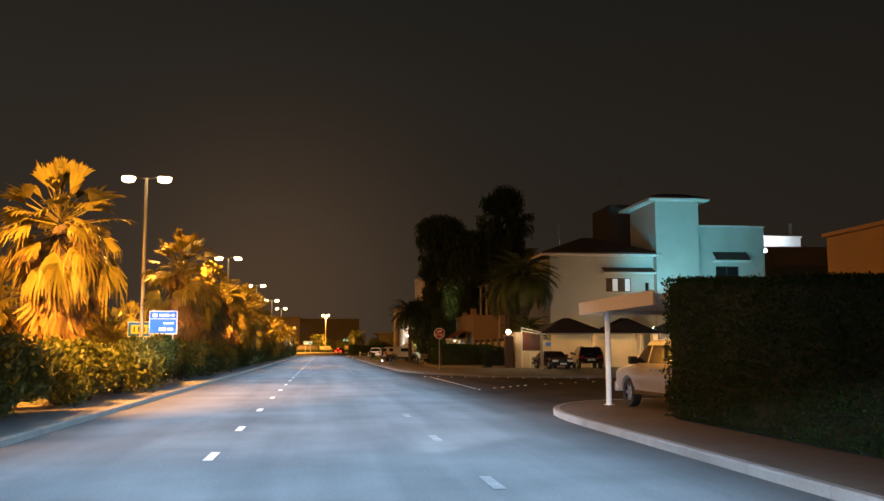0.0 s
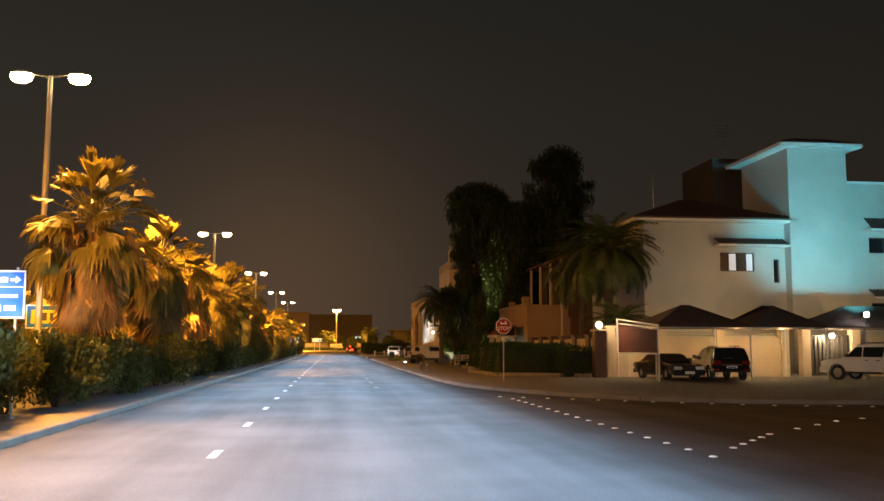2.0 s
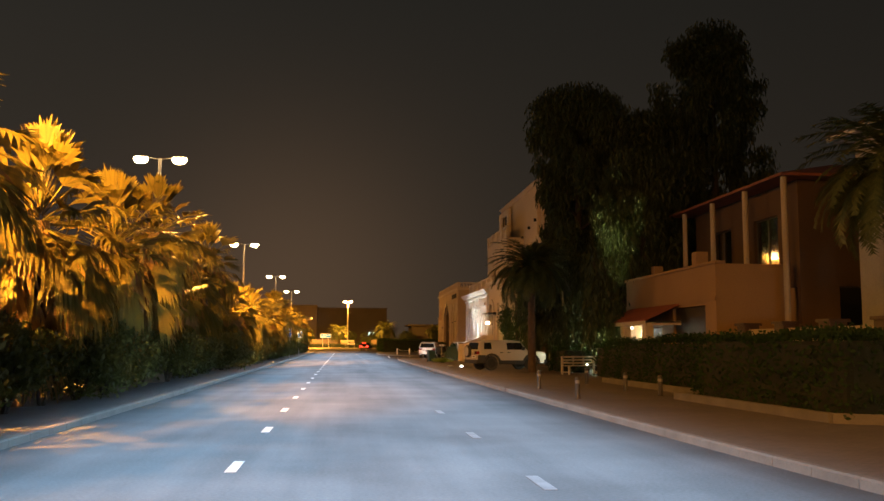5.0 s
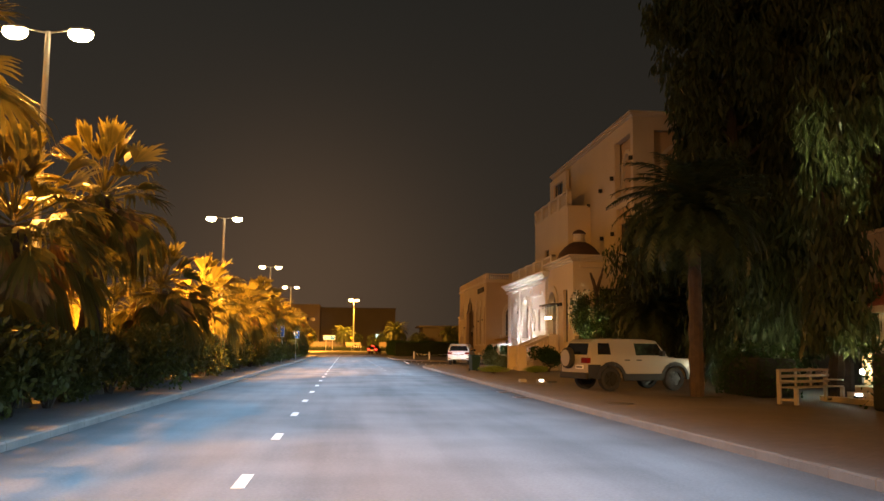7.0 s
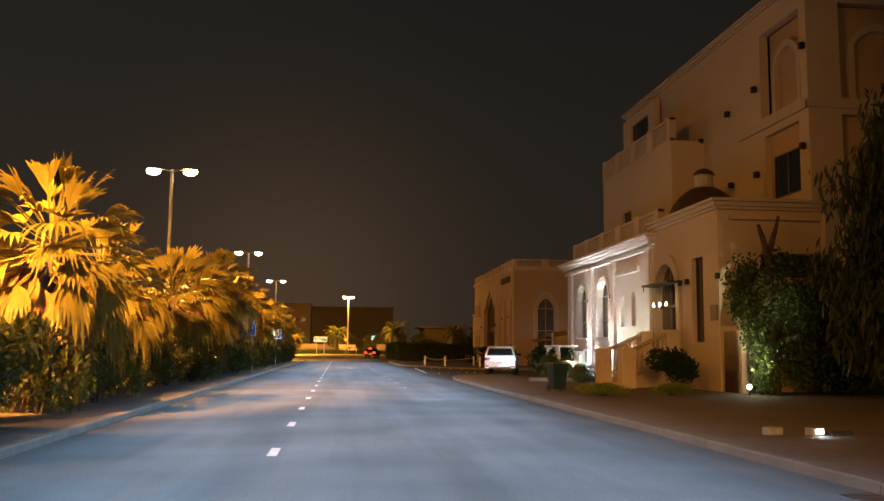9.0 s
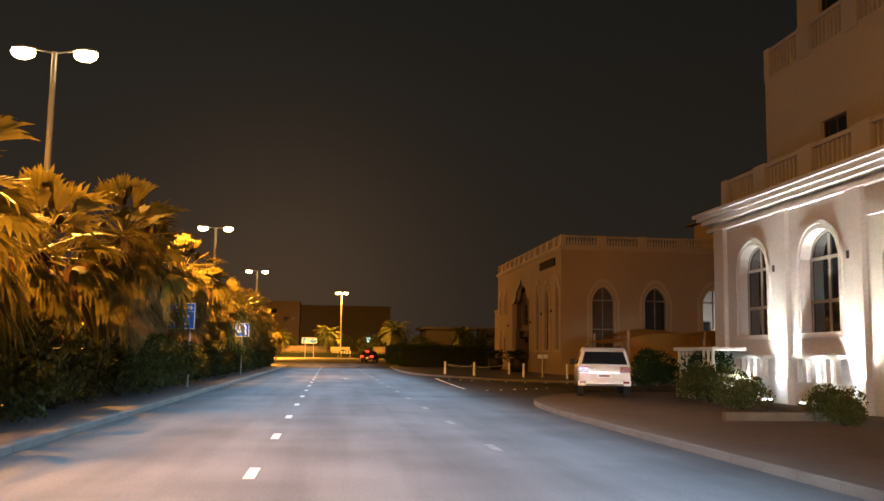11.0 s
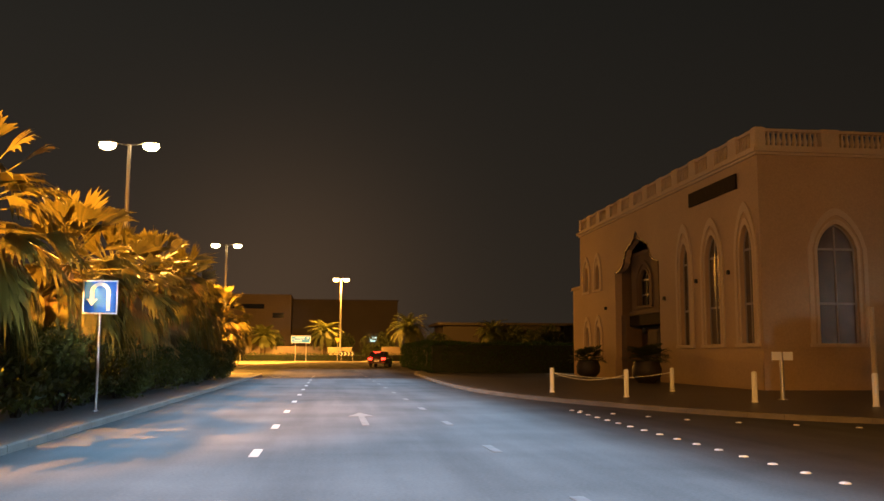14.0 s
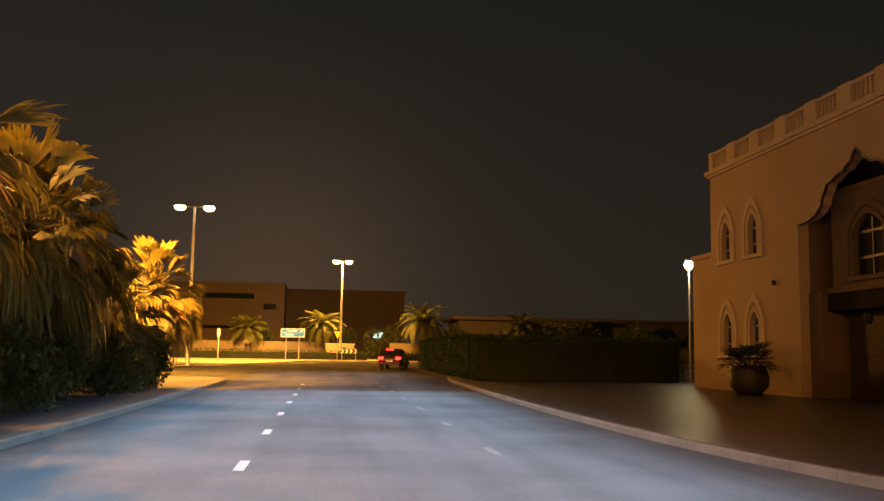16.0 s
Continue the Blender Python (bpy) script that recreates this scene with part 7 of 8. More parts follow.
def weeping_tree(x, y, height, spread, seed, label, leaves=44000, low=3.0, top_narrow=0.75):
    """A tall tree: tapered trunk, limbs, and a ragged crown of hanging sprays."""
    r = np.random.default_rng(seed)
    root = thing("weeping_tree", x, y, KERB_H, 0, label, "tree", "tall trees behind the wall")
    bm = bmesh.new()
    tube(bm, (0, 0, 0), (0.2, 0.1, height * 0.35), 0.42, 0.3, 12)
    tube(bm, (0.2, 0.1, height * 0.35), (0.1, -0.1, height * 0.8), 0.3, 0.1, 10)
    tips = []
    for k in range(26):
        z = height * (0.22 + 0.66 * k / 26)
        a = k * 2.4
        ln = spread * r.uniform(0.55, 0.95) * (1.0 - (1 - top_narrow) * z / height)
        b = Vector((0.15 + ln * math.cos(a), ln * math.sin(a), z + r.uniform(0.4, 1.8)))
        tube(bm, (0.15, 0, z), b, 0.11, 0.03, 6)
        tips.append(b)
    part("trunk", bm, M_BARK, root)
    pts = []
    per = leaves // (len(tips) * 7 + 30)
    for b in tips:
        for _ in range(7):
            f = r.uniform(0.35, 1.08)
            c = np.array((b.x * f, b.y * f, b.z + r.uniform(-0.5, 0.9)))
            drop = r.uniform(0.8, 2.8)
            s = r.random(per)
            off = 0.5 * ball(r, per, 2)
            q = np.stack([c[0] + off[:, 0] * (1 - 0.4 * s), c[1] + off[:, 1] * (1 - 0.4 * s), c[2] - s * drop + r.normal(scale=0.15, size=per)], 1)
            pts.append(q[q[:, 2] > low])
    top = np.array((0.1, -0.1, height * 0.9))
    pts.append(top + ball(r, per * 30, 3) * np.array((spread * 0.33, spread * 0.33, height * 0.055)))
    part("crown", leaf_cloud("crown", np.concatenate(pts), 0.44, r, 1.1, 0.24), M_WEEP, root, "ragged hanging foliage")


weeping_tree(15.7, 118.0, 19.2, 5.6, 61, "tall dark weeping tree with hanging foliage", leaves=66000, low=1.0, top_narrow=0.6)
weeping_tree(23.6, 114.0, 22.6, 4.0, 62, "very tall dark columnar tree behind the house", low=5.0, top_narrow=0.9)
weeping_tree(19.2, 115.5, 17.0, 4.2, 63, "dark weeping tree with foliage lit from below", low=4.0)
weeping_tree(20.5, 123.5, 14.0, 4.0, 64, "dark spreading tree behind the forecourt", low=2.5)
weeping_tree(17.9, 111.3, 13.5, 3.7, 66, "dark weeping tree behind the porch house", leaves=30000, low=5.5)
weeping_tree(15.4, 116.2, 7.0, 3.0, 67, "low dark bushy tree behind the off-roader", leaves=24000, low=0.4)
weeping_tree(17.2, 130.5, 8.5, 3.4, 65, "low dark leafy tree beside the cream building", leaves=22000, low=0.8)
weeping_tree(14.35, 107.9, 5.1, 1.0, 68, "small pale-green tree lit from below beside the porch", leaves=5000, low=1.6)
ul = thing("uplight", 14.4, 106.9, KERB_H, 0, "small bright ground floodlight under the porch tree", "floodlight")
part("housing", boxes((-0.14, 0.14, -0.16, 0.16, 0, 0.22), bevel=0.03), M_BLACK, ul)
part("lens", boxes((-0.1, 0.1, -0.12, 0.12, 0.222, 0.232)), M_FLOOD, ul)
spot_lamp("tree_uplight_beam", (14.4, 106.9, 0.5), (14.35, 107.9, 4.2), 700, (1.0, 0.95, 0.55), 50, 0.8, 0.05)
# extra unseen lamp, added to light the hanging foliage behind the porch
spot_lamp("tree_uplight_beam", (14.7, 111.3, 0.6), (16.1, 110.1, 9.5), 17000, (1.0, 0.95, 0.55), 25, 0.7, 0.05)

M_CLIMB = leafy("climber_leaf", (0.07, 0.10, 0.02), (0.03, 0.05, 0.012))
# climber on the corner of the front wing, and its lamp
cl = thing("climber", 14.1, 137.4, KERB_H, 0, "dense leafy climbing plant on the wall corner", "climbing plant")
rr = np.random.default_rng(70)
clumps = [(0.75 - 0.10 * k + rr.normal(0, 0.12), -0.75 + rr.normal(0, 0.15), 0.4 + 0.5 * k, 0.30 + 0.05 * k) for k in range(9)]
clumps += [(rr.uniform(0.1, 0.8), rr.uniform(-0.9, -0.5), rr.uniform(2.6, 4.9), rr.uniform(0.25, 0.45)) for _ in range(8)]
clumps += [(rr.uniform(1.0, 5.0), rr.uniform(-1.3, -0.4), rr.uniform(0.4, 4.8), rr.uniform(0.45, 0.75)) for _ in range(52)]
q = np.concatenate([np.array(c[:3]) + ball(rr, 300, 3) * c[3] * 0.62 for c in clumps])
q = q[q[:, 2] > 0.05]
part("foliage", leaf_cloud("foliage", q, 0.16, rr, 0.3, 0.6), M_CLIMB, cl)
bm = bmesh.new()
tube(bm, (1.3, -0.8, 0), (1.2, -0.6, 5.0), 0.15, 0.13, 8)
tube(bm, (1.2, -0.6, 4.95), (0.95, -0.65, 5.8), 0.13, 0.1, 8)
tube(bm, (1.2, -0.6, 4.95), (1.5, -0.55, 5.9), 0.12, 0.09, 8)
tube(bm, (0.95, -0.65, 5.75), (0.8, -0.7, 6.15), 0.1, 0.06, 6)
tube(bm, (1.5, -0.55, 5.85), (1.67, -0.55, 6.5), 0.09, 0.05, 6)
part("stem", bm, M_TRUNK, cl, "bare forked stem")
spot_lamp("climber_uplight_beam", (14.2, 135.75, 0.35), (14.7, 136.6, 3.0), 1100, (1.0, 0.90, 0.62), 80, 0.8, 0.04)


# ---- street furniture ----
def street_lamp(x, y, z, height, twin=True, label="tall pale street lamp post with two lit sodium lanterns", arm=1.15):
    root = thing("street_lamp", x, y, z, 0, label, "street lamp", "street lamps")
    bm = bmesh.new()
    turned(bm, [(0.24, 0), (0.24, 0.06), (0.18, 0.08), (0.17, 1.1), (0.145, 1.15), (0.10, height - 0.1), (0.105, height)], 14)
    part("post", bm, M_POLE, root)
    bm = bmesh.new()
    for sg in ((-1, 1) if twin else (1,)):
        tube(bm, (0, 0, height - 0.05), (sg * (arm - 0.45), 0, height + 0.06), 0.04, 0.035, 8)
    part("arm", bm, M_POLE, root)
    for sg in ((-1, 1) if twin else (1,)):
        bm = bmesh.new()
        c = sg * arm
        rings = []
        for u, w, h in ((-0.45, 0.06, 0.05), (-0.3, 0.2, 0.12), (0.1, 0.26, 0.15), (0.4, 0.2, 0.1), (0.48, 0.05, 0.03)):
            rings.append([bm.verts.new((c + sg * u, q[0] * w, height + 0.06 + q[1] * h)) for q in ((-1, 0), (-0.7, 0.8), (0, 1), (0.7, 0.8), (1, 0))])
        for a, b in zip(rings, rings[1:]):
            for k in range(4):
                bm.faces.new((a[k], a[k + 1], b[k + 1], b[k]))
            bm.faces.new((a[4], a[0], b[0], b[4]))
        bm.faces.new(rings[0])
        bm.faces.new(rings[-1][::-1])
        head = part("lantern", bm, M_POLE, root)
        bm = bmesh.new()
        rings = [[bm.verts.new((c + sg * 0.02 + 0.47 * r * math.cos(2 * math.pi * k / 16), 0.3 * r * math.sin(2 * math.pi * k / 16), height + 0.055 - d)) for k in range(16)] for r, d in ((0.9, 0.0), (1.0, 0.12), (0.85, 0.27), (0.55, 0.36), (0.15, 0.4))]
        for a, b in zip(rings, rings[1:]):
            for k in range(16):
                bm.faces.new((a[k], a[(k + 1) % 16], b[(k + 1) % 16], b[k]))
        bm.faces.new(rings[-1])
        bm.faces.new(rings[0][::-1])
        part("bowl", bm, M_LANTERN, head, "glowing orange-white lamp bowl")
    return root


for ly in LAMP_YS:
    street_lamp(LAMP_X, ly, KERB_H + rise(ly), LAMP_Z - KERB_H)
street_lamp(1.6, 299.0, 0.6 + KERB_H, 12.2, arm=0.75, label="street lamp with two lit lanterns beyond the junction")
post = thing("post_lamp", 22.6, 241.3, KERB_H, 0, "slim lamp post with one lit lantern beside the tan hall", "street lamp")
bm = bmesh.new()
turned(bm, [(0.14, 0), (0.14, 0.05), (0.07, 0.08), (0.055, 6.9), (0.07, 6.95), (0.07, 7.02)], 12)
part("post", bm, M_POLE, post)
bm = bmesh.new()
turned(bm, [(0.1, 7.025), (0.24, 7.2), (0.28, 7.36), (0.18, 7.58)], 14)
part("lantern", bm, M_LANTERN, post, "glowing lantern")
bm = bmesh.new()
turned(bm, [(0.3, 7.585), (0.22, 7.68), (0.04, 7.77)], 14)
part("cap", bm, M_FRAME, post)
point_lamp("hall_lantern_light", (22.4, 240.8, 7.0), 260, WARM, 0.1)


def text_mesh(body, size):
    cu = bpy.data.curves.new("lettering", "FONT")
    cu.body, cu.size, cu.extrude, cu.align_x, cu.align_y = body, size, 0.002, "CENTER", "CENTER"
    ob = bpy.data.objects.new("lettering", cu)
    scene.collection.objects.link(ob)
    dg = bpy.context.evaluated_depsgraph_get()
    me = bpy.data.meshes.new_from_object(ob.evaluated_get(dg))
    bpy.data.objects.remove(ob)
    for v in me.vertices:
        v.co = (v.co.x, -v.co.z, v.co.y)
    return me


def flat(bm, pts, y0, y1):
    prism(bm, pts, y0, y1, lambda u, w, d: (u, d, w))


def sign_post(name, x, y, z, label, height, poles=(0.0,), r=0.035, turn=0.0, category="road sign"):
    root = thing(name, x, y, z, turn, label, category)
    for p in poles:
        bm = bmesh.new()
        tube(bm, (p, 0.06, 0), (p, 0.06, height), r, n=10)
        tube(bm, (p, 0.06, 0), (p, 0.06, 0.03), r * 2.2, n=10)
        part("pole", bm, M_STEEL, root)
    return root


def panel_board(root, x0, x1, z0, z1, face, border=0.04, name="board", label="", y=0.0):
    part("backing", boxes((x0, x1, y, y + 0.02, z0, z1), bevel=0.006), M_STEEL, root)
    b = part(name, boxes((x0, x1, y - 0.006, y - 0.002, z0, z1)), M_SIGNWHITE, root)
    part("face", boxes((x0 + border, x1 - border, y - 0.011, y - 0.007, z0 + border, z1 - border)), face, b, label)
    return b


def bars(root, rows, mat_, y=-0.016):
    for x0, x1, z0, z1 in rows:
        part("lettering_bar", boxes((x0, x1, y, y + 0.004, z0, z1)), mat_, root)


# stop sign on its pole
st = sign_post("stop_sign", 9.3, 69.7, KERB_H, "red octagonal stop sign on a thin steel pole", 3.15)
octo = lambda r: [(r * math.cos(math.radians(22.5 + 45 * k)), 2.72 + r * math.sin(math.radians(22.5 + 45 * k))) for k in range(8)]
bm = bmesh.new()
flat(bm, octo(0.42), 0.0, 0.02)
brd = part("board", bm, M_SIGNWHITE, st, "white-edged octagon")
bm = bmesh.new()
flat(bm, octo(0.385), -0.008, -0.003)
part("face", bm, M_RED, brd, "red octagonal face")
me = text_mesh("STOP", 0.26)
t_ = part("lettering", me, M_SIGNWHITE, brd, "white word STOP")
t_.location = (0, -0.014, 2.6)
bm = bmesh.new()
flat(bm, [(-0.17, 2.82), (0.17, 2.82), (0.17, 2.87), (-0.10, 2.87), (-0.10, 2.93), (-0.17, 2.93)], -0.014, -0.009)
flat(bm, [(0.06, 2.9), (0.15, 2.9), (0.15, 2.97), (0.06, 2.97)], -0.0135, -0.0095)
part("script_bar", bm, M_SIGNWHITE, brd)

# blue direction boards in the median
d1 = sign_post("direction_sign", -7.03, 46.9, KERB_H, "blue direction board with white lettering on two poles", 3.5, (-0.45, 0.45))
b1 = panel_board(d1, -0.66, 0.66, 2.3, 3.42, M_BLUE, label="blue face")
bars(b1, [(-0.6, 0.6, 3.02, 3.045), (-0.5, -0.28, 3.12, 3.28), (-0.18, 0.26, 3.14, 3.26), (0.0, 0.5, 2.78, 2.86), (-0.2, 0.14, 2.46, 2.62), (0.2, 0.46, 2.48, 2.6)], M_SIGNWHITE)
bm = bmesh.new()
flat(bm, [(0.32, 3.17), (0.44, 3.17), (0.44, 3.11), (0.56, 3.2), (0.44, 3.29), (0.44, 3.23), (0.32, 3.23)], -0.016, -0.012)
part("arrow", bm, M_SIGNWHITE, b1, "white arrow")
d2 = sign_post("route_sign", -12.0, 66.7, KERB_H, "blue route board with a yellow number panel under the palms", 3.4, (-0.5, 0.5))
b2 = panel_board(d2, -0.78, 0.78, 2.45, 3.5, M_BLUE, 0.05, label="blue face")
bars(b2, [(-0.55, 0.55, 2.68, 3.27)], M_YELLOW)
bars(b2, [(-0.38, -0.28, 2.8, 3.15), (-0.1, 0.12, 2.8, 3.15), (0.24, 0.4, 2.8, 3.15)], M_FRAME, -0.022)

d3 = sign_post("direction_sign", -6.42, 167.0, KERB_H, "blue direction board with white lettering above the shrubs", 3.45, (-0.5, 0.5))
b3 = panel_board(d3, -0.69, 0.69, 2.35, 3.42, M_BLUE, label="blue face")
bars(b3, [(-0.63, 0.63, 3.05, 3.07), (-0.1, 0.3, 3.17, 3.28), (-0.05, 0.5, 2.84, 2.91), (-0.3, 0.02, 2.5, 2.62), (0.1, 0.46, 2.52, 2.6)], M_SIGNWHITE)
bm = bmesh.new()
flat(bm, [(0.38, 3.19), (0.48, 3.19), (0.48, 3.13), (0.6, 3.23), (0.48, 3.33), (0.48, 3.27), (0.38, 3.27)], -0.016, -0.012)
part("arrow", bm, M_SIGNWHITE, b3, "white arrow")

ut = sign_post("turn_sign", -5.8, 187.6, KERB_H, "square blue U-turn sign with a white hooked arrow", 3.3)
b4 = panel_board(ut, -0.43, 0.43, 2.42, 3.28, M_BLUE, label="blue face")
bm = bmesh.new()
mid_r = [(0.0 + 0.155 * math.cos(math.pi * k / 10), 2.98 + 0.155 * math.sin(math.pi * k / 10)) for k in range(11)]
out_r = [(0.0 + 0.245 * math.cos(math.pi * k / 10), 2.98 + 0.245 * math.sin(math.pi * k / 10)) for k in range(11)]
band(bm, [(0.245, 2.5), *out_r, (-0.245, 2.8)], [(0.155, 2.5), *mid_r, (-0.155, 2.8)], -0.016, -0.012, lambda u, w_, d: (u, d, w_))
flat(bm, [(-0.34, 2.8), (-0.06, 2.8), (-0.2, 2.62)], -0.016, -0.012)
part("arrow", bm, M_SIGNWHITE, b4, "white hooked arrow")
rv = sign_post("route_sign", -9.4, 205.0, KERB_H, "pale back of a small sign among the palms", 3.0)
panel_board(rv, -0.2, 0.2, 2.3, 3.1, M_SIGNWHITE, label="plain pale face")

# signs at the far junction
g0 = 0.6 + KERB_H
fs = sign_post("direction_sign", -4.0, 292.5, g0, "wide blue direction board at the far junction", 3.5, (-0.75, 0.75), 0.05)
b5 = panel_board(fs, -1.35, 1.35, 2.55, 3.55, M_BLUE, 0.05, label="blue face")
bars(b5, [(-0.7, 0.5, 3.26, 3.34), (-1.2, 1.2, 3.06, 3.08), (-0.8, 0.1, 2.8, 2.88), (0.9, 1.1, 3.2, 3.38)], M_SIGNWHITE)
fy = sign_post("give_way_sign", 1.15, 292.0, g0, "yellow inverted triangle sign at the far junction", 3.3)
bm = bmesh.new()
flat(bm, [(-0.45, 3.3), (0.45, 3.3), (0.0, 2.52)], 0, 0.02)
part("board", bm, M_YELLOW, fy)
ch = sign_post("chevron_board", 2.5, 292.2, g0, "black board with white chevrons facing the street", 1.0, (-0.8, 0.8))
part("board", boxes((-1.0, 1.0, 0, 0.03, 0.75, 1.35), bevel=0.01), M_FRAME, ch)
for k in range(4):
    bm = bmesh.new()
    c = -0.75 + 0.5 * k
    flat(bm, [(c - 0.16, 0.8), (c, 0.8), (c + 0.18, 1.05), (c, 1.3), (c - 0.16, 1.3), (c + 0.02, 1.05)], -0.008, -0.002)
    part("chevron", bm, M_SIGNWHITE, ch)
pw = sign_post("marker_post", -12.2, 291.0, g0, "thin pale marker post on the sandy island", 3.4, (0.0,), 0.06)
panel_board(pw, -0.14, 0.14, 2.5, 3.3, M_SIGNWHITE, label="plain pale plate")

booth = thing("booth", 2.0, 299.2, g0, 0, "small pale booth behind the chevron board", "booth")
part("walls", boxes((-2.2, 1.3, 0, 2.0, 0, 1.9), bevel=0.02), M_CREAM, booth)
part("roof", boxes((-2.3, 1.4, -0.1, 2.1, 1.905, 2.0)), M_WHITE, booth)
part("window", boxes((-0.6, 0.4, -0.02, -0.004, 0.8, 1.5)), M_GLASS, booth)

# bollards and rope before the hall
def bollard(x, y, h, r, mat_, cap, label, group):
    root = thing("bollard", x, y, KERB_H, 0, label, "bollard", group)
    bm = bmesh.new()
    turned(bm, [(r * 1.25, 0), (r * 1.25, 0.03), (r, 0.05), (r, h - 0.04), (r * 0.8, h), (0.001, h + 0.015)], 12)
    part("post", bm, mat_, root)
    if cap:
        bm = bmesh.new()
        turned(bm, [(r + 0.004, h - 0.18), (r + 0.004, h - 0.09)], 12)
        part("band", bm, cap, root)


WB = [(8.7, 198.9), (10.3, 194.7), (13.2, 191.0), (15.65, 188.5), (13.9, 199.6)]
for bx, by in WB:
    bollard(bx, by, 0.95, 0.085, M_SIGNWHITE, None, "white round bollard on the paved corner", "white bollards")
for bx, by in ((7.2, 91.3), (7.05, 85.5), (10.0, 95.2), (9.8, 89.6), (10.0, 86.8)):
    bollard(bx, by, 0.62, 0.07, M_FRAME, M_KERB, "short dark bollard with a pale band", "dark bollards")


def rope(a, b, sag, label):
    root = thing("rope", 0, 0, KERB_H, 0, label, "rope")
    bm = bmesh.new()
    a, b = Vector((*a, 0.78)), Vector((*b, 0.78))
    pts = [a.lerp(b, k / 12) - Vector((0, 0, sag * 4 * (k / 12) * (1 - k / 12))) for k in range(13)]
    for p, q in zip(pts, pts[1:]):
        tube(bm, p, q, 0.012, n=6, caps=False)
    part("strand", bm, M_SIGNWHITE, root)


rope(WB[0], WB[1], 0.24, "pale slack rope between white bollards")
rope(WB[0], WB[4], 0.24, "pale slack rope between white bollards")

ps = sign_post("notice_post", 14.9, 192.4, KERB_H, "dark post with two small pale notices", 1.55, (0.0,), 0.07, category="sign")
for c in (-0.2, 0.2):
    panel_board(ps, c - 0.17, c + 0.17, 1.3, 1.58, M_SIGNWHITE, 0.02, label="small pale notice")

# tan shade tent on posts beside the hall
tent = thing("shade_tent", 0, 0, KERB_H, 0, "tan cloth car shade with hanging sides on posts", "car shade")
for tx, ty in ((19.2, 186.4), (24.4, 186.2), (29.6, 186.0), (19.2, 194.0), (24.4, 194.0), (29.6, 194.0)):
    bm = bmesh.new()
    tube(bm, (tx, ty, 0), (tx, ty, 3.2), 0.09, n=10)
    part("post", bm, M_CREAM, tent)
for x0, x1 in ((19.4, 24.3), (24.6, 29.5)):
    bm = bmesh.new()
    prev = None
    for i in range(11):
        s_ = i / 10
        x = x0 + (x1 - x0) * s_
        sag = 0.35 * (1 - (2 * s_ - 1) ** 2)
        row = [bm.verts.new(p) for p in ((x, 186.7, 0.75), (x, 186.65, 2.75 + sag), (x, 190.2, 3.1 + sag), (x, 193.8, 2.75 + sag))]
        if prev:
            for k in range(3):
                bm.faces.new((prev[k], row[k], row[k + 1], prev[k + 1]))
        prev = row
    bmesh.ops.solidify(bm, geom=list(bm.faces), thickness=0.015)
    part("cloth", bm, M_TANCLOTH, tent, "tan stretched cloth")
bm = bmesh.new()
flat_pts = [(17.6, 186.6, 2.35), (19.3, 186.6, 2.55), (19.3, 190, 2.75), (17.6, 190, 2.55)]
vs = [bm.verts.new(p) for p in flat_pts]
bm.faces.new(vs)
bmesh.ops.solidify(bm, geom=list(bm.faces), thickness=0.02)
part("flap", bm, M_TANCLOTH, tent)

# pale floodlit house down the side street, placed so that its reflection fits the hall windows
def mirrored_house():
    root = thing("corner_house", 58.5, 149.5, 0, 0, "tall pale rendered house front lit by floodlights from below", "house")
    n = lambda u, w, d: (-u, -d, w)
    rows = [(u, u + 1.5, z, z + 1.9) for u in (-6.2, -2.4, 1.2, 4.9) for z in (1.2, 5.0)]
    bm = bmesh.new()
    facade(bm, -7.5, 7.5, 0, 12.6, 0.4, [(a, b, z0, z1, None, 0) for a, b, z0, z1 in rows], n)
    part("front_wall", bm, M_WHITE, root)
    part("body", boxes((-7.5, 7.5, -9.0, -0.402, 0, 12.2)), M_CREAM, root)
    part("parapet", boxes((-7.6, 7.6, -0.5, 0.1, 12.602, 12.9), bevel=0.03), M_WHITE, root)
    for a, b, z0, z1 in rows:
        part("window", boxes((-b, -a, -0.3, -0.25, z0, z1)), M_GLASS, root)
    # unseen floodlights added to light the front wall
    for x in (54.5, 62.5):
        fl = thing("floodlight", x, 156.0, 0, 0, "added ground floodlight that brightens the pale house", "floodlight", "house floodlights")
        part("body", boxes((-0.2, 0.2, -0.12, 0.12, 0, 0.35), bevel=0.03), M_BLACK, fl)
        spot_lamp("house_floodlight_beam", (x, 155.8, 0.5), (x, 149.5, 7.0), 7500, (1.0, 0.90, 0.84), 120, 0.5, 0.08)


mirrored_house()

# planters by the portal
for py in (210.8, 221.8):
    pot = thing("planter", 16.9, py, KERB_H, 0, "large dark round planter with a spiky palm", "planter", "portal planters")
    bm = bmesh.new()
    turned(bm, [(0.45, 0), (0.75, 0.35), (0.8, 0.75), (0.66, 1.1), (0.7, 1.18), (0.6, 1.16), (0.55, 1.0)], 18)
    part("pot", bm, M_POT, pot, smooth=True)
    r_ = random.Random(int(py))
    v, f = [], []
    for k in range(54):
        a = k * 2.4
        d = Vector((math.cos(a), math.sin(a), r_.uniform(-0.1, 1.2))).normalized()
        b0 = Vector((0, 0, 1.15)) + d * r_.uniform(0.5, 1.0)
        stalk(v, f, Vector((0, 0, 1.05)), b0, 0.015)
        blades(r_, v, f, b0, d, Vector((0, 0, 1)), 0.7, math.radians(70), 11, 0.07, 0.3)
    part("leaves", mesh_of("leaves", v, f), M_WEEP, pot)

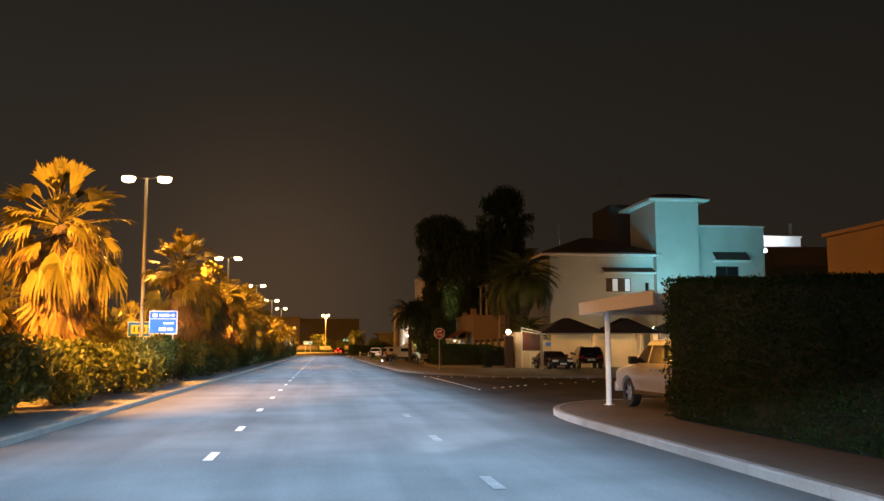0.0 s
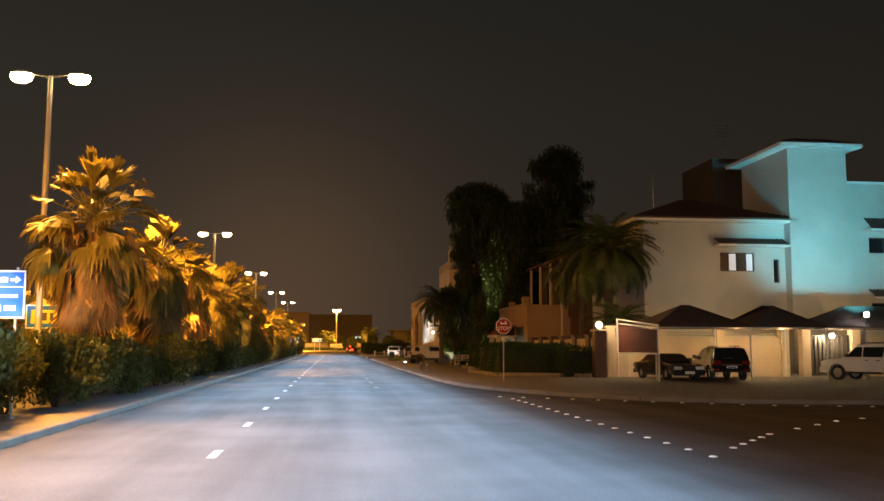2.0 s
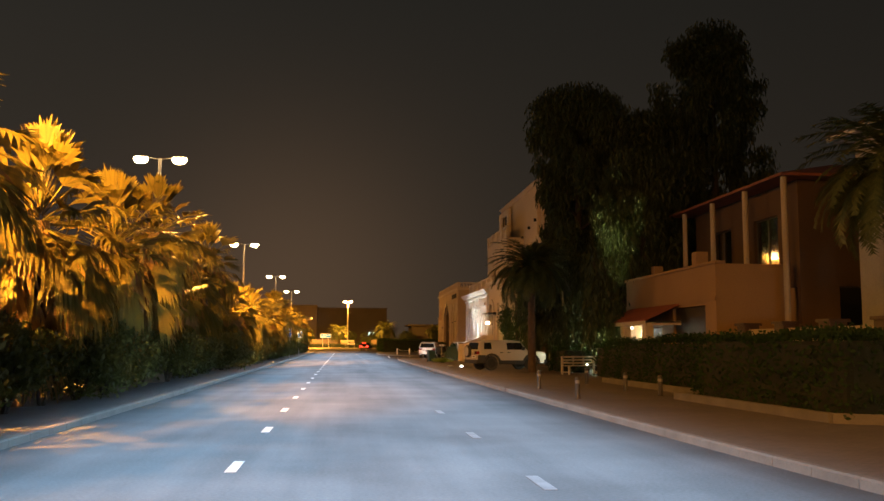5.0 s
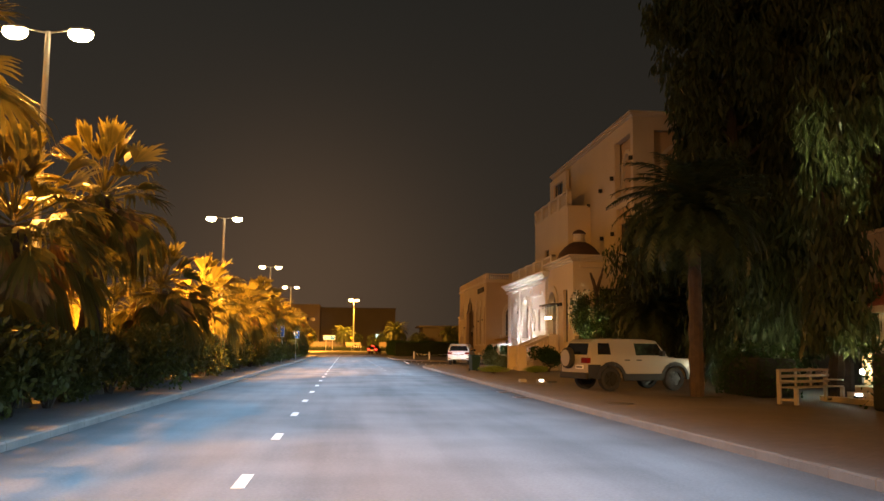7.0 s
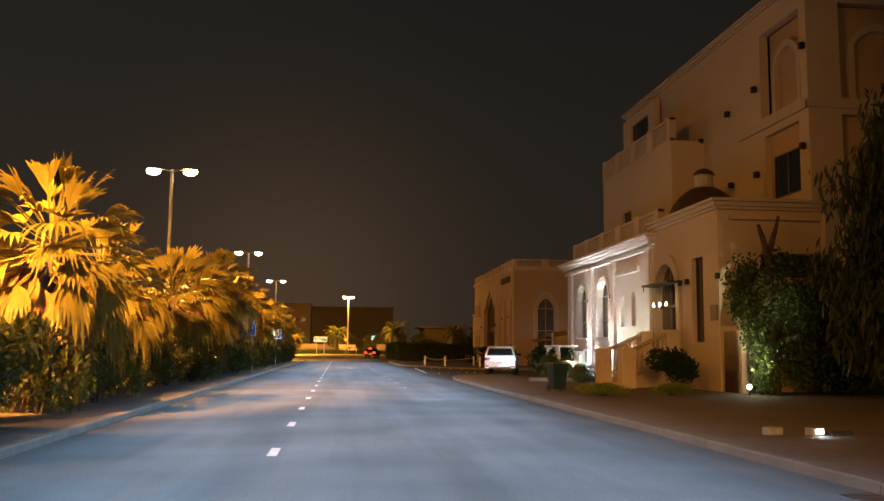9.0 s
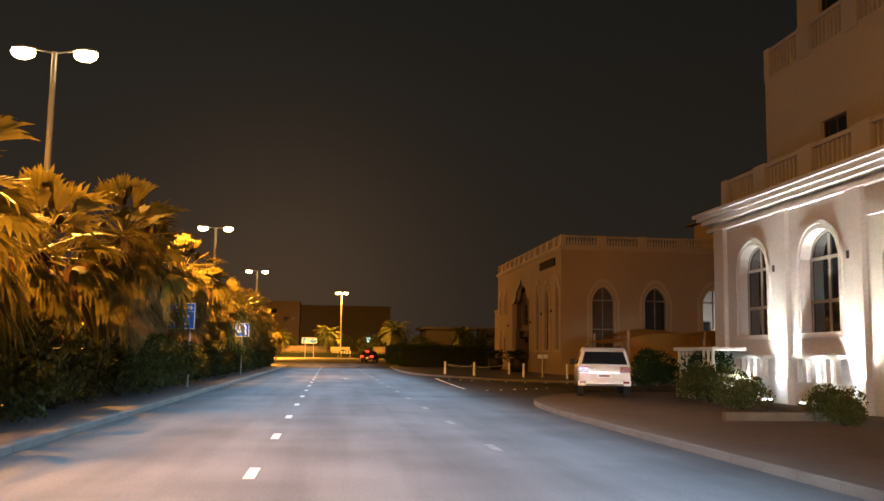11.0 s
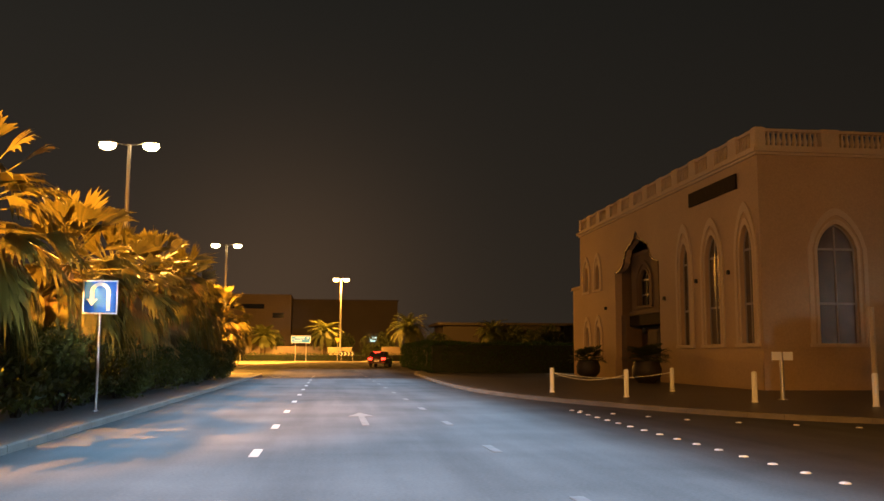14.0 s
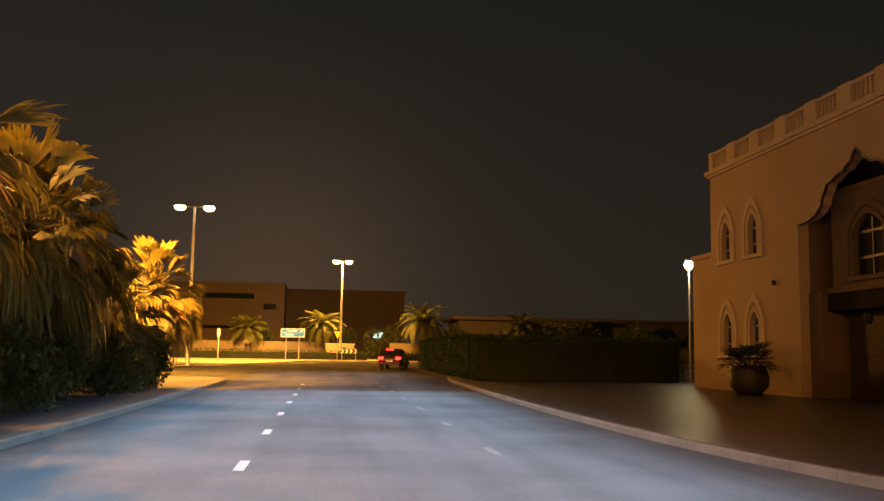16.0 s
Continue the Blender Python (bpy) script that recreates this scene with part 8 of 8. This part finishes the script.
# carport beside the near hedge
cp = thing("carport", 0, 0, KERB_H, 0, "flat pale carport roof on slim white columns", "carport")
part("roof", boxes((8.0, 15.6, 21.9, 27.7, 2.62, 2.78)), M_WHITE, cp, "pale flat roof")
part("fascia", boxes((7.93, 7.998, 21.85, 27.75, 2.52, 2.86), (8.0, 15.6, 27.702, 27.77, 2.52, 2.86)), M_CREAMTRIM, cp, "cream fascia board")
for cx, cy in ((8.4, 26.6), (15.2, 26.6), (15.2, 22.2)):
    bm = bmesh.new()
    tube(bm, (cx, cy, 0), (cx, cy, 2.62), 0.075, n=12)
    tube(bm, (cx, cy, 0), (cx, cy, 0.02), 0.15, n=12)
    part("column", bm, M_WHITE, cp, "white steel column")

# pillar with globe at the planted wall, and gate lamps
gp = thing("gate_pillar", 15.4, 73.5, KERB_H, 0, "square rendered pillar topped by a lit globe", "pillar")
part("shaft", boxes((-0.32, 0.32, -0.32, 0.32, 0, 2.55), bevel=0.02), M_WOOD, gp)
part("cap", boxes((-0.4, 0.4, -0.4, 0.4, 2.555, 2.66), bevel=0.02), M_WALL, gp)


def globe(x, y, z, r, parent, watts, name="globe"):
    bm = bmesh.new()
    bmesh.ops.create_uvsphere(bm, u_segments=18, v_segments=12, radius=r, matrix=Matrix.Translation((x, y, z)))
    return part(name, bm, M_GLOBE, parent, "glowing white glass globe", smooth=True)


globe(0, 0, 2.9, 0.19, gp, 0)
point_lamp("globe_light", (15.4, 73.1, 3.35), 260, WARM, 0.2)
for gx, gz in ((28.1, 3.1), (31.2, 3.1)):
    gl = thing("gate_lamp", gx, 74.7, KERB_H + 2.88, 0, "lit globe lamp on the gate pier", "lamp", "gate lamps")
    bm = bmesh.new()
    turned(bm, [(0.08, 0), (0.05, 0.06), (0.05, 0.12)], 10)
    part("stem", bm, M_FRAME, gl)
    globe(0, 0, 0.27, 0.17, gl, 0)
    point_lamp("gate_light", (gx, 74.15, KERB_H + 3.15), 380, (1.0, 0.64, 0.28), 0.0)
bl = thing("bracket_lamp", 29.6, 74.3, KERB_H + 2.2, 0, "lit lamp hung beside the villa gate", "lamp")
part("arm", boxes((-0.03, 0.03, 0.0, 0.38, 0.3, 0.34)), M_FRAME, bl)
globe(0, 0, 0.16, 0.15, bl, 0)
point_lamp("bracket_light", (29.6, 73.9, KERB_H + 2.3), 300, WARM, 0.15)
# unseen lamps added under the car shades to brighten the wall warmly
for wx in (18.0, 22.9, 25.5):
    point_lamp("shade_fill", (wx, 72.4, 2.5), 150, (1.0, 0.62, 0.26), 0.0)
    sl = thing("shade_fill_tube", wx, 72.4, KERB_H + 2.5, 0, "added tube lamp under the car shade, brightening the wall", "lamp", "shade lamps")
    part("tube", boxes((-0.12, 0.12, -0.02, 0.02, 0.16, 0.2), bevel=0.008), M_LITDIM, sl)

# bench on the pavement
bn = thing("bench", 13.0, 107.0, KERB_H, 33, "pale slatted park bench on the pavement", "bench")
for lx in (-1.25, 1.25):
    for ly_ in (-0.25, 0.25):
        part("leg", boxes((lx - 0.05, lx + 0.05, ly_ - 0.05, ly_ + 0.05, 0, 0.44 if ly_ < 0 else 0.95), bevel=0.008), M_BENCH, bn)
    part("stretcher", boxes((lx - 0.03, lx + 0.03, -0.2, 0.2, 0.1, 0.16)), M_BENCH, bn)
    part("armrest", boxes((lx - 0.05, lx + 0.05, -0.28, 0.28, 0.62, 0.66), bevel=0.008), M_BENCH, bn)
for k in range(3):
    part("seat_slat", boxes((-1.35, 1.35, -0.26 + 0.18 * k, -0.12 + 0.18 * k, 0.44, 0.475), bevel=0.008), M_BENCH, bn)
for k in range(3):
    part("back_slat", boxes((-1.35, 1.35, 0.18, 0.21, 0.56 + 0.16 * k, 0.64 + 0.16 * k), bevel=0.008), M_BENCH, bn)
for k in (-0.4, 0.4):
    part("back_post", boxes((k - 0.04, k + 0.04, 0.215, 0.255, 0.44, 0.98), bevel=0.006), M_BENCH, bn)

# wheeled bin, ground lights, edging
wb = thing("wheeled_bin", 8.15, 139.8, KERB_H, 12, "dark green wheeled rubbish bin by the kerb", "bin")
bm = bmesh.new()
lo = [bm.verts.new(p) for p in ((-0.24, -0.24, 0.06), (0.24, -0.24, 0.06), (0.24, 0.24, 0.06), (-0.24, 0.24, 0.06))]
hi = [bm.verts.new(p) for p in ((-0.31, -0.34, 0.96), (0.31, -0.34, 0.96), (0.31, 0.34, 0.96), (-0.31, 0.34, 0.96))]
bm.faces.new(lo[::-1])
bm.faces.new(hi)
for k in range(4):
    bm.faces.new((lo[k], lo[(k + 1) % 4], hi[(k + 1) % 4], hi[k]))
bmesh.ops.bevel(bm, geom=list(bm.edges), offset=0.025, segments=2, affect="EDGES")
part("tub", bm, M_BINGREEN, wb)
part("lid", boxes((-0.34, 0.34, -0.38, 0.38, 0.965, 1.04), bevel=0.025), M_BINGREEN, wb)
part("handle", boxes((-0.25, 0.25, 0.39, 0.43, 0.9, 0.94), bevel=0.01), M_BINGREEN, wb)
for sx in (-0.26, 0.26):
    bm = bmesh.new()
    tube(bm, (sx - 0.03, 0.24, 0.1), (sx + 0.03, 0.24, 0.1), 0.1, n=14)
    part("wheel", bm, M_TYRE, wb)

for gx, gy, lab in ((7.66, 121.6, "white ground box on the pavement edge"), (8.42, 121.5, "small lit ground floodlight on the pavement")):
    gb = thing("ground_light", gx, gy, KERB_H, 15, lab, "floodlight", "pavement lights")
    part("box", boxes((-0.15, 0.15, -0.11, 0.11, 0, 0.15), bevel=0.025), M_KERB, gb)
    if gx > 8:
        part("lens", boxes((-0.07, 0.07, -0.125, -0.112, 0.05, 0.12)), M_FLOOD, gb, "glowing lens")
        part("base", boxes((0.25, 0.75, -0.15, 0.15, 0, 0.06), bevel=0.01), M_FRAME, gb)
point_lamp("ground_lamp_light", (8.42, 121.2, 0.25), 1.2, (1.0, 0.95, 0.85), 0.05)

for gx, gy, gz, w_ in ((15.1, 113.6, 0.42, 130), (16.6, 110.4, 0.8, 70), (14.2, 136.3, 0.3, 30)):
    gd = thing("garden_light", gx, gy, KERB_H, 0, "bright white garden light among the plants", "lamp", "garden lights")
    bm = bmesh.new()
    tube(bm, (0, 0, 0), (0, 0, gz - 0.12), 0.03, n=8)
    part("stake", bm, M_FRAME, gd)
    bm = bmesh.new()
    bmesh.ops.create_icosphere(bm, subdivisions=2, radius=0.09, matrix=Matrix.Translation((0, 0, gz)))
    part("bulb", bm, M_GLOBE, gd, "glowing bulb")
    point_lamp("garden_lamp_light", (gx - 0.1, gy - 0.4, KERB_H + gz + 0.25), w_, (0.95, 1.0, 0.75), 0.0)


def edging(pts, label):
    root = thing("planter_edging", 0, 0, KERB_H, 0, label, "kerb edging")
    for (ax, ay), (bx, by) in zip(pts, pts[1:]):
        d = Vector((bx - ax, by - ay, 0))
        n_ = Vector((-d.y, d.x, 0)).normalized() * 0.09
        bm = bmesh.new()
        base = [(ax + n_.x, ay + n_.y), (bx + n_.x, by + n_.y), (bx - n_.x, by - n_.y), (ax - n_.x, ay - n_.y)]
        prism(bm, base, 0, 0.2, lambda u, w_, d_: (u, w_, d_))
        part("edge_stone", bm, M_KERB_DULL, root)


edging([(15.2, 74.4), (12.9, 75.6), (10.1, 77.2), (9.9, 85.2), (13.6, 85.6)], "pale stone edging round the hedge planter")
edging([(11.3, 87.0), (11.2, 96.8), (13.5, 97.2)], "pale stone edging of the second planter")
edging([(9.2, 150.0), (12.8, 150.2), (12.8, 160.0)], "dark stone edging of the forecourt bed")

# floodlit terrace corner of the arcade
tc_ = thing("arcade_terrace", 0, 0, KERB_H, 0, "white stone terrace corner with a balustrade", "terrace")
part("plinth", boxes((13.0, 14.2, 159.2, 162.6, 0, 0.95), bevel=0.02), M_CREAM, tc_)
part("coping", boxes((12.95, 14.2, 159.1, 162.7, 1.75, 1.88), bevel=0.02), M_WHITE, tc_)
for k in range(9):
    bm = bmesh.new()
    turned(bm, [(0.06, 0.95), (0.1, 1.2), (0.05, 1.5), (0.07, 1.75)], 10, 13.1 + 0.0 * k, 159.4 + 0.38 * k)
    part("baluster", bm, M_WHITE, tc_)

# ---- distance ----
fb = thing("far_dark_building", 0, 0, 0.6, 0, "large dark flat-roofed building beyond the junction", "building")
part("body", boxes((-8.2, 15.2, 366, 410, 0, 13.0)), M_FARDARK, fb)
part("parapet", boxes((-8.4, 15.4, 365.8, 366.2, 13.0, 13.4)), M_FARDARK, fb)
fb2 = thing("far_pale_building", 0, 0, 0.6, 0, "large pale building with dark window bands beyond the junction", "building")
part("body", boxes((-34, -8.3, 360, 410, 0, 14.0)), M_FAR, fb2)
part("window_band", boxes((-26, -14, 359.9, 359.99, 10.9, 11.9)), M_GLASS, fb2)
part("lower_window_band", boxes((-27, -13.6, 359.9, 359.99, 5.2, 5.8)), M_GLASS, fb2)
part("side_window", boxes((-12.2, -9.8, 359.9, 359.99, 8.9, 10.0)), M_GLASS, fb2)
lb = part("lit_sign", boxes((9.05, 10.95, 365.6, 365.99, 4.0, 5.1)), M_BOX, fb, "small lit pale green sign")
part("bar", boxes((9.7, 10.25, 365.57, 365.596, 4.3, 4.75)), M_FRAME, lb)
fw = thing("far_wall", 0, 0, 0.6, 0, "pale boundary wall beyond the junction hedge", "wall")
for x0, x1 in ((-40, -1.0), (8.0, 70)):
    part("panel", boxes((x0, x1, 303, 303.3, 0, 2.3)), M_FAR, fw)
for nm, rows, lab in (("far_low_house", (21, 31, 330, 344, 0, 6.6), "low dark house with an overhanging roof"), ("far_house", (36, 46, 340, 352, 0, 7.0), "low dark distant house"), ("far_long_house", (48, 72, 345, 360, 0, 7.2), "long low distant house")):
    fh = thing(nm, 0, 0, 0.6, 0, lab, "house", "distant houses")
    part("body", boxes(rows), M_FARDARK, fh)
    part("roof", boxes((rows[0] - 1.2, rows[1] + 1.2, rows[2] - 1.2, rows[3], rows[5], rows[5] + 0.5)), M_FARDARK, fh)
for k in range(10):
    shrub(-20 + 9.5 * k + (k % 3), 312 + (k * 7) % 15, 0.6, k % 3, 2.0, 2.2, M_WEEP, "dark distant tree beyond the junction", "distant trees")
for k in range(6):
    shrub(34 + 6.5 * k, 322 + (k * 5) % 9, 0.6, k % 3, 2.2, 2.9, M_WEEP, "dark distant tree behind the hedge", "distant trees")

# buildings that close the place on the far side of the other carriageway and behind
for k in range(9):
    wy = -50 + 46 * k
    hb_ = thing("far_side_house", 0, 0, 0, 0, "plain low house beyond the other carriageway", "house", "houses beyond the median")
    part("body", boxes((-62, -46, wy, wy + 34, -0.09, 6.5 + (k % 3))), M_CREAM, hb_)
    part("parapet", boxes((-62.2, -45.8, wy - 0.2, wy + 34.2, 6.5 + (k % 3), 6.9 + (k % 3))), M_CREAMTRIM, hb_)
